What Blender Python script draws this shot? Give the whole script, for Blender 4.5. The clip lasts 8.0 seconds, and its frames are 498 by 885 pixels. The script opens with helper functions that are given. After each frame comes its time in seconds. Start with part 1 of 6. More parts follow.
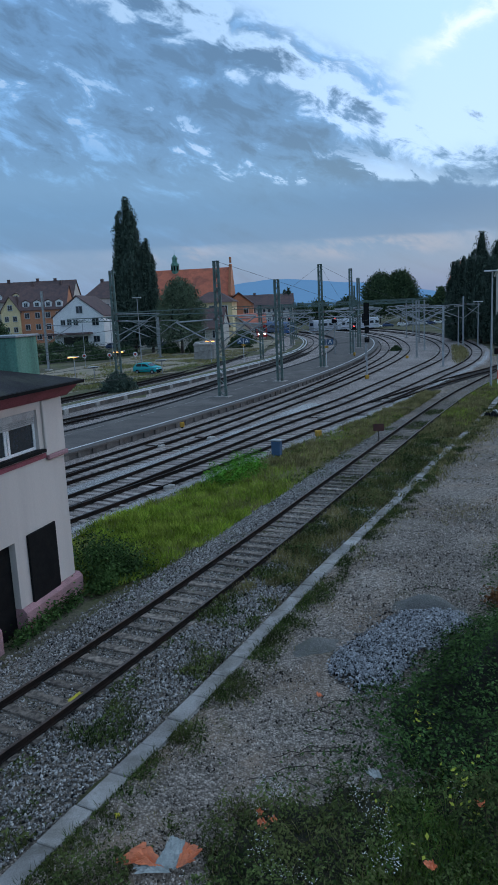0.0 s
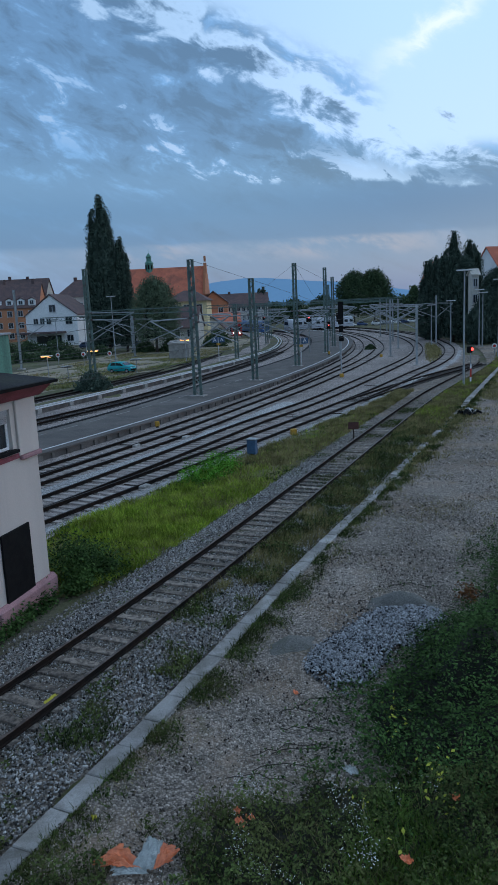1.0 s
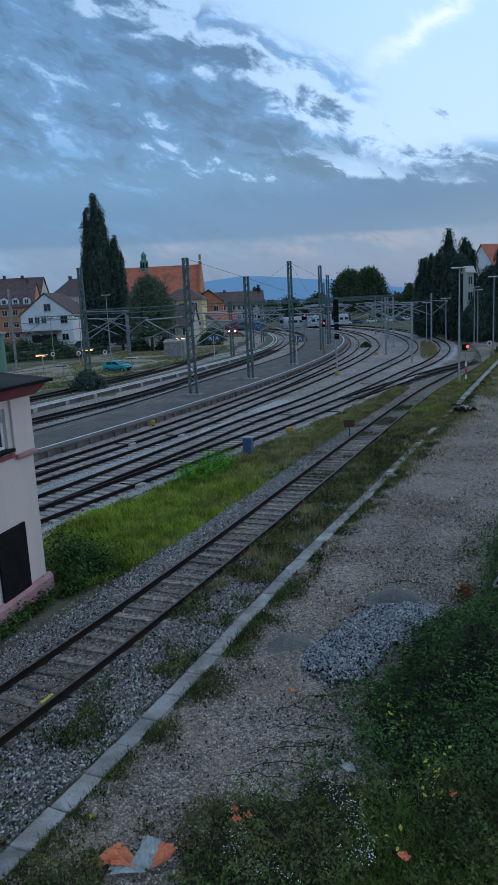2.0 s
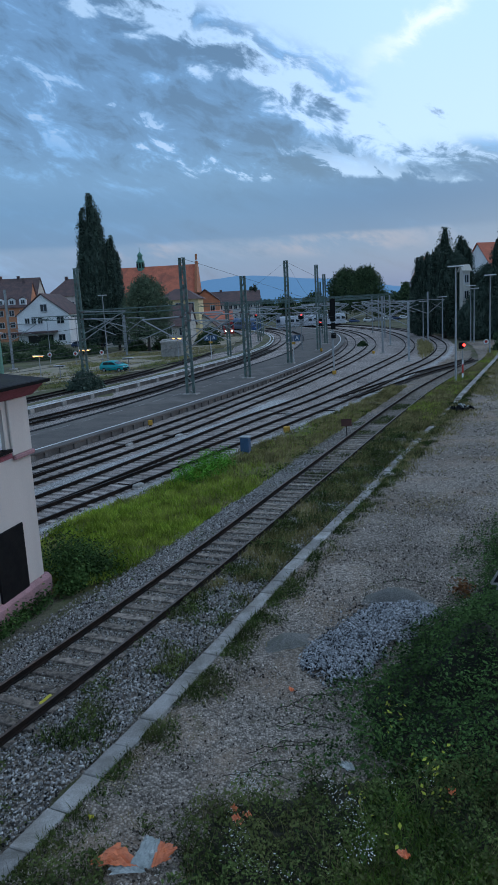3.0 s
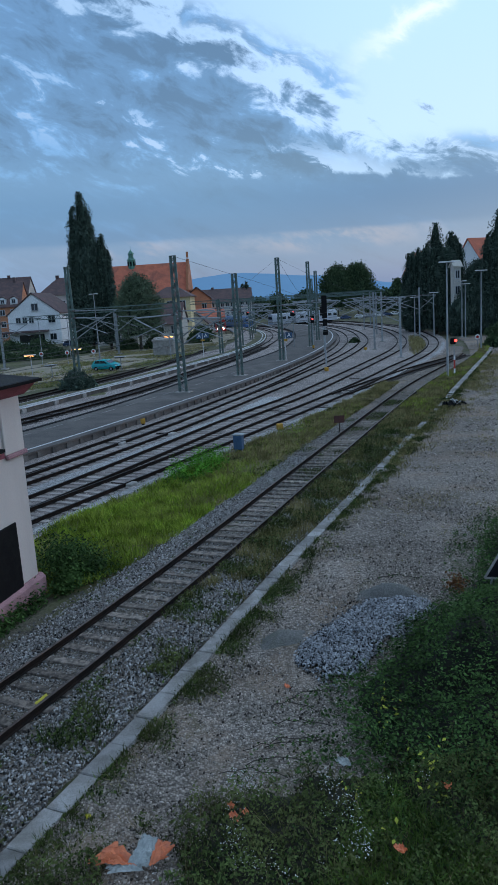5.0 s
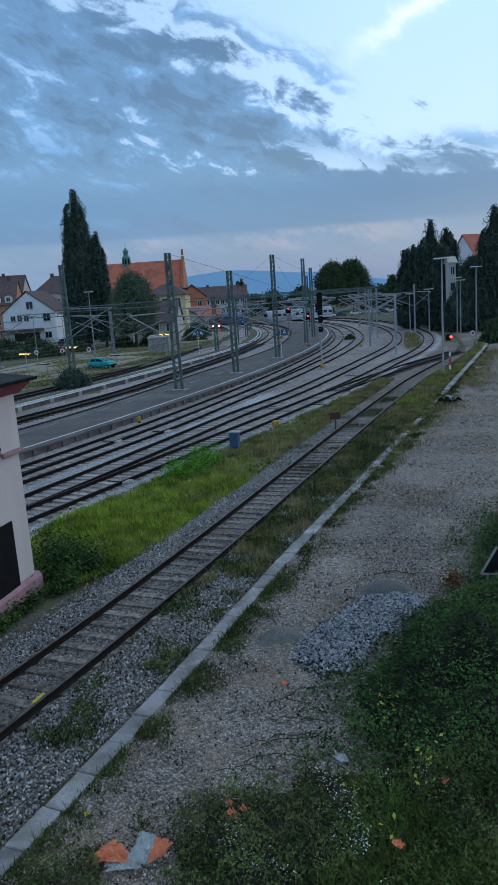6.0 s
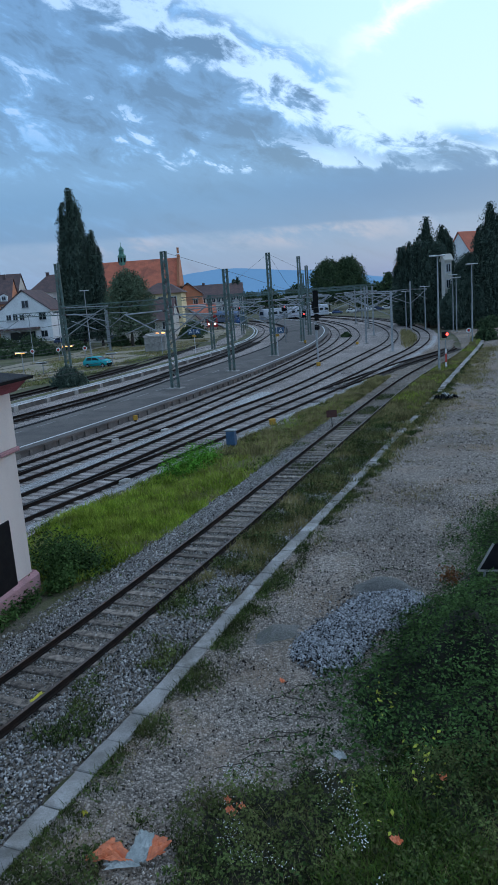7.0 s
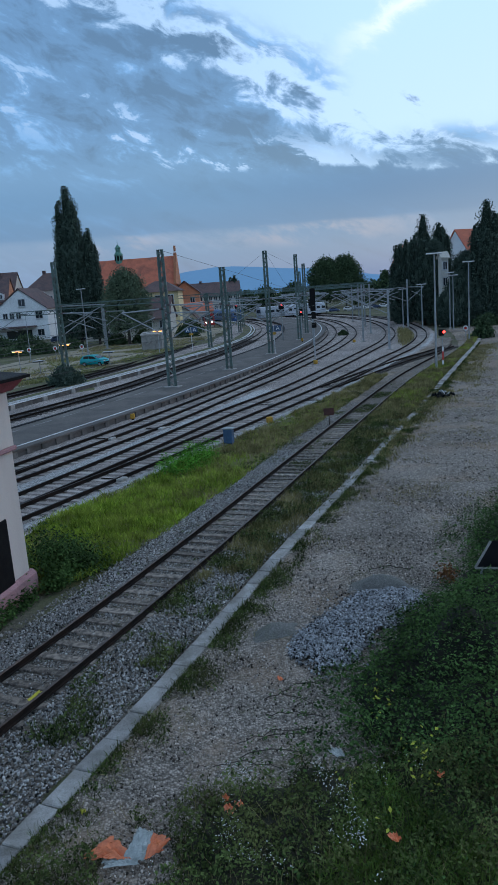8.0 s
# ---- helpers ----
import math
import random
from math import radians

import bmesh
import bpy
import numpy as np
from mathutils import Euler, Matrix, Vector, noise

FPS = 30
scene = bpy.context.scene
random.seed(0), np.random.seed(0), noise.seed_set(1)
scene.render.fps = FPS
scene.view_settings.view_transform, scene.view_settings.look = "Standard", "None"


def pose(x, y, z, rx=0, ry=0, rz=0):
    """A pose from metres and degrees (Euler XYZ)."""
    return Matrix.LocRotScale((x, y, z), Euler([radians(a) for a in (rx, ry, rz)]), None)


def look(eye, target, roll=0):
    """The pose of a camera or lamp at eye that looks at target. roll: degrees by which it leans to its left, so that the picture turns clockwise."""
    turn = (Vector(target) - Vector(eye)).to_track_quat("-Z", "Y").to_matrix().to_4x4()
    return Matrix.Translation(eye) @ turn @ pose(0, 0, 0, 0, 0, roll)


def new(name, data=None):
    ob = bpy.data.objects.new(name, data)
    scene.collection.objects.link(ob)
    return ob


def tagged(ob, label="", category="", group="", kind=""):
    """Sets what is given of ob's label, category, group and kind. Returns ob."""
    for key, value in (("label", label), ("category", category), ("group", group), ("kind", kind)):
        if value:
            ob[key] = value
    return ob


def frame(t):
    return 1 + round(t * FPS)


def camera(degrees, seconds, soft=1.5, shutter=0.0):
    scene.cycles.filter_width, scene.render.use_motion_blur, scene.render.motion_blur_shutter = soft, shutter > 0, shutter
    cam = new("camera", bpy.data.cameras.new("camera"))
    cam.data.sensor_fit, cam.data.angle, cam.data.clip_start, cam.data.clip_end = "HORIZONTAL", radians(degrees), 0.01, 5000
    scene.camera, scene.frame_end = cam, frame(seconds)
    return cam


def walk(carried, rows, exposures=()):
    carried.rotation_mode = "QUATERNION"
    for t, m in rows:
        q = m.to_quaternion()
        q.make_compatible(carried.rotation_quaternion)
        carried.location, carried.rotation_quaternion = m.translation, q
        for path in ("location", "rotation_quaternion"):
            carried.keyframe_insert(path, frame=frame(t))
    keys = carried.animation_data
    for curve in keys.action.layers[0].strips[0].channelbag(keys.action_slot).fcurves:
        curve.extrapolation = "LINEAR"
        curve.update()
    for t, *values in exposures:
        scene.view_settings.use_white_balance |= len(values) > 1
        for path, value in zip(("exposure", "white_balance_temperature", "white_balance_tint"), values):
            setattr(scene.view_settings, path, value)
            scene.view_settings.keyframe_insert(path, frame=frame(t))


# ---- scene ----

# ------------------------------------------------------------------ camera
cam = camera(38.0, 8.0, 1.6)
EYE = (0.0, 0.0, 8.7)
PATH = [
    (0.0, pose(*EYE, 90 - 10.56, 2.73, 1.77)),
    (0.5, pose(*EYE, 90 - 10.68, 2.63, 0.32)),
    (1.0, pose(*EYE, 90 - 10.74, 2.69, -0.20)),
    (1.5, pose(*EYE, 90 - 10.83, 2.74, -0.41)),
    (3.0, pose(*EYE, 90 - 10.94, 3.15, -0.83)),
    (3.5, pose(*EYE, 90 - 10.98, 3.23, -0.91)),
    (4.0, pose(*EYE, 90 - 11.04, 3.38, -1.07)),
    (4.5, pose(*EYE, 90 - 11.09, 3.51, -1.28)),
    (6.0, pose(*EYE, 90 - 11.41, 3.89, -1.85)),
    (6.5, pose(*EYE, 90 - 11.50, 3.98, -2.02)),
    (7.0, pose(*EYE, 90 - 11.58, 4.10, -2.16)),
    (7.5, pose(*EYE, 90 - 11.65, 4.19, -2.26)),
    (8.0, pose(*EYE, 90 - 11.74, 4.20, -2.40)),
]
# the phone brightens its picture a little on the way
walk(cam, PATH, [(0.0, 0.50), (0.5, 0.46), (1.5, 0.42), (3.0, 0.50), (4.0, 0.52), (6.0, 0.54), (7.0, 0.70), (8.0, 0.52)])

# ------------------------------------------------------------------ light
def math_node(tree, op, a, b=None, c=None, clamp=False):
    n = tree.nodes.new("ShaderNodeMath")
    n.operation, n.use_clamp = op, clamp
    for i, v in enumerate((a, b, c)):
        if v is None:
            continue
        if isinstance(v, (int, float)):
            n.inputs[i].default_value = v
        else:
            tree.links.new(v, n.inputs[i])
    return n.outputs[0]


def ramp_node(tree, fac, stops):
    n = tree.nodes.new("ShaderNodeValToRGB")
    n.color_ramp.interpolation = "EASE"
    while len(n.color_ramp.elements) < len(stops):
        n.color_ramp.elements.new(0.5)
    for e, (p, c) in zip(n.color_ramp.elements, stops):
        e.position, e.color = p, (*c, 1) if len(c) == 3 else c
    tree.links.new(fac, n.inputs[0])
    return n.outputs[0]


def mix_node(tree, fac, a, b, blend="MIX"):
    n = tree.nodes.new("ShaderNodeMix")
    n.data_type, n.blend_type = "RGBA", blend
    for sock, v in ((n.inputs[0], fac), (n.inputs[6], a), (n.inputs[7], b)):
        if isinstance(v, (int, float)):
            sock.default_value = v
        elif isinstance(v, tuple):
            sock.default_value = (*v, 1)
        else:
            tree.links.new(v, sock)
    return n.outputs[2]


def noise_node(tree, vec, scale, detail=6.0, rough=0.55, distort=0.0):
    n = tree.nodes.new("ShaderNodeTexNoise")
    n.inputs["Scale"].default_value, n.inputs["Detail"].default_value = scale, detail
    n.inputs["Roughness"].default_value, n.inputs["Distortion"].default_value = rough, distort
    tree.links.new(vec, n.inputs["Vector"])
    return n.outputs[0]


def soft(tree, v, lo, hi, a=0.0, b=1.0):
    """A smooth step from a to b while v goes from lo to hi."""
    n = tree.nodes.new("ShaderNodeMapRange")
    n.interpolation_type = "SMOOTHSTEP"
    for k, s in enumerate((v, lo, hi, a, b)):
        if isinstance(s, (int, float)):
            n.inputs[k].default_value = s
        else:
            tree.links.new(s, n.inputs[k])
    return n.outputs[0]


def bell(tree, v, centre, width):
    q = math_node(tree, "DIVIDE", math_node(tree, "SUBTRACT", v, centre), width)
    return math_node(tree, "POWER", 2.718, math_node(tree, "MULTIPLY", math_node(tree, "MULTIPLY", q, q), -1.0))


def build_world():
    """Dusk sky: a bank of stratocumulus slanting down to the west, torn open along its foot, over a smooth grey
    layer; pale open sky above the bank, with one loose streamer of cloud and a lit wisp."""
    w = bpy.data.worlds.new("dusk_sky")
    scene.world = w
    w.use_nodes = True
    t = w.node_tree
    t.nodes.clear()
    out, bg = t.nodes.new("ShaderNodeOutputWorld"), t.nodes.new("ShaderNodeBackground")
    t.links.new(bg.outputs[0], out.inputs[0])
    co = t.nodes.new("ShaderNodeTexCoord").outputs["Generated"]
    sep = t.nodes.new("ShaderNodeSeparateXYZ")
    t.links.new(co, sep.inputs[0])
    x, y, z = sep.outputs
    add = lambda a, b: math_node(t, "ADD", a, b)
    mul = lambda a, b: math_node(t, "MULTIPLY", a, b)
    up = math_node(t, "MAXIMUM", z, 0.0)
    # the clouds lie in streaks along the slant of the bank
    slant = add(math_node(t, "MULTIPLY_ADD", x, 0.40, up), -0.28)
    run = math_node(t, "MULTIPLY_ADD", up, -0.40, x)

    def streaks(a, b, seed, detail, rough, distort):
        v = t.nodes.new("ShaderNodeCombineXYZ")
        t.links.new(mul(run, a), v.inputs[0])
        t.links.new(mul(slant, b), v.inputs[1])
        t.links.new(math_node(t, "MULTIPLY_ADD", y, 0.6, seed), v.inputs[2])
        return noise_node(t, v.outputs[0], 1.0, detail, rough, distort)
    puff = streaks(15.0, 30.0, 4.3, 10.0, 0.62, 0.35)
    broad = streaks(4.0, 11.0, 8.1, 5.0, 0.55, 0.3)
    veil = streaks(2.5, 34.0, 2.2, 4.0, 0.5, 0.2)
    p0, b0 = math_node(t, "SUBTRACT", puff, 0.5), math_node(t, "SUBTRACT", broad, 0.5)
    # the bank, thinning upwards
    ragged = add(slant, add(mul(p0, 0.20), mul(b0, 0.14)))
    bank = soft(t, ragged, 0.026, -0.026)
    # holes along its foot, wide open to the right
    wide = soft(t, x, -0.02, 0.20)
    foot = bell(t, slant, math_node(t, "MULTIPLY_ADD", wide, 0.034, -0.112), math_node(t, "MULTIPLY_ADD", wide, 0.004, 0.046))
    torn = soft(t, add(mul(p0, 2.6), add(mul(b0, 0.6), math_node(t, "MULTIPLY_ADD", wide, 0.42, -0.13))), 0.0, 0.20)
    bank = mul(bank, math_node(t, "SUBTRACT", 1.0, mul(mul(foot, torn), math_node(t, "MULTIPLY_ADD", wide, 0.25, 0.75))))
    # thin patches inside the bank
    bank = mul(bank, soft(t, add(p0, mul(b0, 0.7)), 0.30, 0.08, 0.70, 1.0))
    # streamer in the open sky
    ends = mul(soft(t, x, -0.16, -0.03), soft(t, x, 0.21, 0.13))
    streamer = mul(mul(bell(t, add(slant, add(mul(b0, 0.06), mul(p0, 0.10))), 0.050, 0.019), ends), soft(t, p0, -0.12, 0.10, 0.10, 1.0))
    stray = mul(mul(bell(t, add(up, mul(x, 0.10)), 0.200, 0.016), bell(t, x, 0.31, 0.07)), soft(t, p0, -0.12, 0.10))
    dens = math_node(t, "MAXIMUM", bank, math_node(t, "MAXIMUM", mul(streamer, 0.75), mul(stray, 0.8)))
    # closed layer below
    top = add(math_node(t, "MULTIPLY_ADD", x, 0.08, up), add(mul(p0, 0.045), mul(b0, 0.03)))
    layer = soft(t, top, 0.172, 0.152)
    dens = math_node(t, "MAXIMUM", dens, layer)
    # overhead, broken cloud
    dens = mix_node(t, soft(t, up, 0.38, 0.60), dens, soft(t, broad, 0.40, 0.60, 0.15, 0.85))
    # grey of the clouds
    cloud = ramp_node(t, up, [(0.0, (0.094, 0.198, 0.362)), (0.045, (0.102, 0.210, 0.378)), (0.078, (0.098, 0.210, 0.388)), (0.088, (0.062, 0.172, 0.352)), (0.12, (0.066, 0.182, 0.366)), (0.165, (0.092, 0.215, 0.402)), (0.22, (0.086, 0.200, 0.384)), (0.4, (0.094, 0.210, 0.400)), (0.7, (0.20, 0.28, 0.40))])
    relief = add(mul(p0, soft(t, top, 0.13, 0.18, 0.40, 1.9)), mul(b0, soft(t, top, 0.14, 0.18, 0.45, 1.1)))
    relief = add(relief, mul(math_node(t, "SUBTRACT", veil, 0.5), soft(t, up, 0.18, 0.10, 0.0, 0.40)))
    shade = ramp_node(t, add(relief, 0.5), [(0.2, (0.70,) * 3), (0.5, (0.98,) * 3), (0.8, (1.5,) * 3)])
    cloud = mix_node(t, 1.0, cloud, shade, "MULTIPLY")
    cloud = mix_node(t, mul(soft(t, x, -0.05, 0.24), bell(t, up, 0.118, 0.034)), cloud, (0.042, 0.140, 0.312))
    light = ramp_node(t, up, [(0.0, (0.16, 0.28, 0.46)), (0.12, (0.27, 0.43, 0.64)), (0.2, (0.365, 0.535, 0.81)), (0.4, (0.345, 0.545, 0.83)), (0.7, (0.34, 0.50, 0.72))])
    side = soft(t, x, -0.25, 0.25, 0.78, 1.06)
    tint = t.nodes.new("ShaderNodeCombineColor")
    for k in range(3):
        t.links.new(side, tint.inputs[k])
    light = mix_node(t, 1.0, light, tint.outputs[0], "MULTIPLY")
    col = mix_node(t, soft(t, dens, 0.05, 0.85), light, cloud)
    # the lit wisp above the streamer
    rise = math_node(t, "MULTIPLY_ADD", x, -0.45, up)
    wisp = mul(bell(t, add(rise, mul(p0, 0.07)), 0.2035, 0.011), mul(soft(t, x, 0.14, 0.25), soft(t, x, 0.30, 0.25)))
    col = mix_node(t, mul(wisp, 0.9), col, (0.66, 0.75, 0.90))
    # pale pink streaks under the layer
    band = mul(soft(t, up, 0.050, 0.072), soft(t, add(up, mul(b0, 0.03)), 0.088, 0.080))
    near = add(add(mul(bell(t, x, 0.14, 0.10), 0.9), mul(bell(t, x, -0.12, 0.06), 0.6)), 0.1)
    pink = mul(mul(soft(t, add(broad, mul(p0, 0.6)), 0.42, 0.58), band), near)
    col = mix_node(t, mul(pink, 0.85), col, (0.255, 0.280, 0.385))
    sky = t.nodes.new("ShaderNodeTexSky")
    sky.sky_type, sky.sun_disc, sky.sun_elevation, sky.sun_rotation = "NISHITA", False, radians(2.0), radians(70)
    dusk = mix_node(t, 0.05, col, sky.outputs[0])
    below = ramp_node(t, math_node(t, "MULTIPLY_ADD", z, 10.0, 0.5), [(0.3, (0, 0, 0)), (0.5, (1, 1, 1))])
    t.links.new(mix_node(t, below, (0.06, 0.07, 0.08), dusk), bg.inputs[0])
    bg.inputs[1].default_value = 1.0


build_world()
sun = new("sun", bpy.data.lights.new("sun", "SUN"))
sun.data.energy, sun.data.angle, sun.data.color = 0.12, radians(50), (0.86, 0.93, 1.0)
sun.matrix_world = look((60, 60, 70), (0, 30, 0))

# ------------------------------------------------------------------ materials
def mat(name, col, col2=None, scale=3.0, rough=0.8, bump=0.25, bscale=40.0, metal=0.0, vary=0.15, grain=0.25, spec=0.4, stain=None, streak=False):
    """Two colours mixed by large noise, a finer grain over it, relief, and a brightness that varies from object to object."""
    m = bpy.data.materials.new(name)
    m.use_nodes = True
    t = m.node_tree
    b = t.nodes["Principled BSDF"]
    pos = t.nodes.new("ShaderNodeNewGeometry").outputs["Position"]
    vec = pos
    if streak:
        mp = t.nodes.new("ShaderNodeMapping")
        mp.inputs["Scale"].default_value = (1, 1, 0.12)
        t.links.new(pos, mp.inputs[0])
        vec = mp.outputs[0]
    big = noise_node(t, vec, scale, 5.0, 0.6, 0.3)
    fine = noise_node(t, pos, bscale, 4.0, 0.65)
    f = ramp_node(t, big, [(0.35, (0, 0, 0)), (0.65, (1, 1, 1))])
    c = mix_node(t, f, col, col2 or tuple(v * 0.75 for v in col))
    if stain:
        s = ramp_node(t, noise_node(t, vec, scale * 0.37, 6.0, 0.65, 0.8), [(0.52, (0, 0, 0)), (0.68, (1, 1, 1))])
        c = mix_node(t, math_node(t, "MULTIPLY", s, 0.7), c, stain)
    g = ramp_node(t, fine, [(0.25, (1 - grain,) * 3), (0.75, (1 + grain,) * 3)])
    c = mix_node(t, 1.0, c, g, "MULTIPLY")
    if vary:
        r = t.nodes.new("ShaderNodeObjectInfo").outputs["Random"]
        k = math_node(t, "MULTIPLY_ADD", r, 2 * vary, 1 - vary)
        cc = t.nodes.new("ShaderNodeCombineColor")
        for i in range(3):
            t.links.new(k, cc.inputs[i])
        c = mix_node(t, 1.0, c, cc.outputs[0], "MULTIPLY")
    t.links.new(c, b.inputs["Base Color"])
    b.inputs["Roughness"].default_value, b.inputs["Metallic"].default_value = rough, metal
    b.inputs["Specular IOR Level"].default_value = spec
    if bump:
        n = t.nodes.new("ShaderNodeBump")
        n.inputs["Strength"].default_value, n.inputs["Distance"].default_value = bump, 0.02
        t.links.new(fine, n.inputs["Height"])
        t.links.new(n.outputs[0], b.inputs["Normal"])
    return m


def stone_mat(name, cell, lo, hi, dirt, dirt_scale=0.5, dirt_cut=(0.45, 0.65), bump=0.9, green=None):
    """Loose stones: every cell its own grey, relief, shade painted into the gaps, and patches of dirt or weeds."""
    m = bpy.data.materials.new(name)
    m.use_nodes = True
    t = m.node_tree
    b = t.nodes["Principled BSDF"]
    pos = t.nodes.new("ShaderNodeNewGeometry").outputs["Position"]
    v = t.nodes.new("ShaderNodeTexVoronoi")
    v.inputs["Scale"].default_value = 1 / cell
    v.inputs["Randomness"].default_value = 1.0
    t.links.new(pos, v.inputs["Vector"])
    sep = t.nodes.new("ShaderNodeSeparateColor")
    t.links.new(v.outputs["Color"], sep.inputs[0])
    mottle = ramp_node(t, noise_node(t, pos, 0.45 / cell, 9.0, 0.7, 0.4), [(0.3, (0, 0, 0)), (0.72, (1, 1, 1))])
    c = mix_node(t, math_node(t, "ADD", math_node(t, "MULTIPLY", sep.outputs[0], 0.5), math_node(t, "MULTIPLY", mottle, 0.5)), lo, hi)
    # painted shade: the colour darkens towards the gaps between stones
    gap_shade = ramp_node(t, v.outputs["Distance"], [(0.38, (0, 0, 0)), (0.62, (1, 1, 1))])
    c = mix_node(t, math_node(t, "MULTIPLY", gap_shade, 0.5), c, tuple(k * 0.4 for k in lo))
    d = ramp_node(t, noise_node(t, pos, dirt_scale, 8.0, 0.65, 0.5), [(dirt_cut[0], (0, 0, 0)), (dirt_cut[1], (1, 1, 1))])
    c = mix_node(t, math_node(t, "MULTIPLY", d, 0.6), c, dirt)
    if green:
        g = ramp_node(t, noise_node(t, pos, dirt_scale * 2.3, 7.0, 0.7, 0.7), [(0.56, (0, 0, 0)), (0.68, (1, 1, 1))])
        c = mix_node(t, math_node(t, "MULTIPLY", g, 0.75), c, green)
    tone = ramp_node(t, noise_node(t, pos, 0.13, 4.0, 0.5), [(0.3, (0.8,) * 3), (0.7, (1.2,) * 3)])
    c = mix_node(t, 1.0, c, tone, "MULTIPLY")
    t.links.new(c, b.inputs["Base Color"])
    b.inputs["Roughness"].default_value = 1.0
    b.inputs["Specular IOR Level"].default_value = 0.08
    n = t.nodes.new("ShaderNodeBump")
    n.inputs["Strength"].default_value, n.inputs["Distance"].default_value = bump, cell * 0.5
    h = math_node(t, "SUBTRACT", 1.0, v.outputs["Distance"])
    t.links.new(h, n.inputs["Height"])
    t.links.new(n.outputs[0], b.inputs["Normal"])
    return m


def leaf_mat(name, a, b2, tip=None):
    """Leaves: a green of its own for every leaf or clump."""
    m = bpy.data.materials.new(name)
    m.use_nodes = True
    t = m.node_tree
    b = t.nodes["Principled BSDF"]
    geo = t.nodes.new("ShaderNodeNewGeometry")
    r = geo.outputs["Random Per Island"]
    c = mix_node(t, r, a, b2)
    n = noise_node(t, geo.outputs["Position"], 0.6, 4.0, 0.6)
    c = mix_node(t, ramp_node(t, n, [(0.4, (0, 0, 0)), (0.7, (0.7,) * 3)]), c, tip or tuple(v * 1.3 for v in b2))
    tone = ramp_node(t, noise_node(t, geo.outputs["Position"], 1.1, 5.0, 0.65), [(0.32, (0.5,) * 3), (0.68, (1.3,) * 3)])
    c = mix_node(t, 1.0, c, tone, "MULTIPLY")
    t.links.new(c, b.inputs["Base Color"])
    b.inputs["Roughness"].default_value = 0.75
    b.inputs["Specular IOR Level"].default_value = 0.06
    return m


def glow_mat(name, col, strength):
    m = bpy.data.materials.new(name)
    m.use_nodes = True
    b = m.node_tree.nodes["Principled BSDF"]
    b.inputs["Base Color"].default_value = (*col, 1)
    b.inputs["Emission Color"].default_value = (*col, 1)
    b.inputs["Emission Strength"].default_value = strength
    return m


def glass_mat(name, col=(0.02, 0.025, 0.03)):
    """Dark window glass that mirrors the sky, with an uneven pane."""
    m = mat(name, col, tuple(v * 1.6 for v in col), 0.8, 0.08, 0.04, 3.0, vary=0.3, grain=0.1, spec=0.7)
    return m


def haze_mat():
    """Far wooded hills; the haze of kilometres of blue air is put in as tint and glow."""
    m = mat("hazed_forest", (0.03, 0.07, 0.13), (0.04, 0.08, 0.14), 0.004, 1.0, 0, 0.05, vary=0, grain=0.06, spec=0)
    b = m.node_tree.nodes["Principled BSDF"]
    # faint blue glow of the surface stands in for haze
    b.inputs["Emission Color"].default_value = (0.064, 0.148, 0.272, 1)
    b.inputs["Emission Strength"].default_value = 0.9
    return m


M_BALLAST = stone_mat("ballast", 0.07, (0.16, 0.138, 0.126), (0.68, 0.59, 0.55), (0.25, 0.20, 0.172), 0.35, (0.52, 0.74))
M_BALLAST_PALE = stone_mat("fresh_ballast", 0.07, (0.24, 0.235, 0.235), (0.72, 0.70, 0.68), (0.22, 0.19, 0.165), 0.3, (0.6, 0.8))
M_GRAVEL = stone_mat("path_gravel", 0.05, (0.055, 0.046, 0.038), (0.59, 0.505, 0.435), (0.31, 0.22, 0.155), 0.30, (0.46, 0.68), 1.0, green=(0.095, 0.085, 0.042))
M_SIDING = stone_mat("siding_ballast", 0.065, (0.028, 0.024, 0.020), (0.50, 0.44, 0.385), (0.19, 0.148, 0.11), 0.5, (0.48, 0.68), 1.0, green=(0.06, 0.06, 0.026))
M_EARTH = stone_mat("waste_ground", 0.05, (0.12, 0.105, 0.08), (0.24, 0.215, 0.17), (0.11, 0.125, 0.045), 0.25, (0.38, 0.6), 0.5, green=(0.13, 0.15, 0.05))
M_SAND = mat("sandy_ground", (0.34, 0.285, 0.21), (0.25, 0.215, 0.155), 0.2, 0.95, 0.3, 9.0, vary=0, stain=(0.20, 0.195, 0.07))
M_TURF = mat("turf", (0.12, 0.125, 0.040), (0.17, 0.13, 0.065), 0.45, 0.95, 0.5, 30, vary=0, grain=0.4, stain=(0.09, 0.10, 0.035))
M_GRASS = leaf_mat("grass_blades", (0.12, 0.215, 0.022), (0.40, 0.49, 0.065), (0.37, 0.40, 0.085))
M_DRY = leaf_mat("dry_grass", (0.20, 0.165, 0.075), (0.38, 0.32, 0.15), (0.19, 0.18, 0.07))
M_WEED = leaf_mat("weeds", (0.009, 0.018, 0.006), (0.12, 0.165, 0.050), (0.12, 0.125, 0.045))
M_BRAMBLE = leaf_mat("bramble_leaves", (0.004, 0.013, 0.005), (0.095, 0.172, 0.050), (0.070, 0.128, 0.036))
M_YELLOW_LEAF = leaf_mat("yellow_leaves", (0.28, 0.32, 0.04), (0.42, 0.42, 0.07))
M_POPLAR = leaf_mat("poplar_leaves", (0.044, 0.072, 0.058), (0.105, 0.148, 0.116), (0.112, 0.155, 0.122))
M_TREE = leaf_mat("tree_leaves", (0.028, 0.055, 0.028), (0.085, 0.125, 0.062))
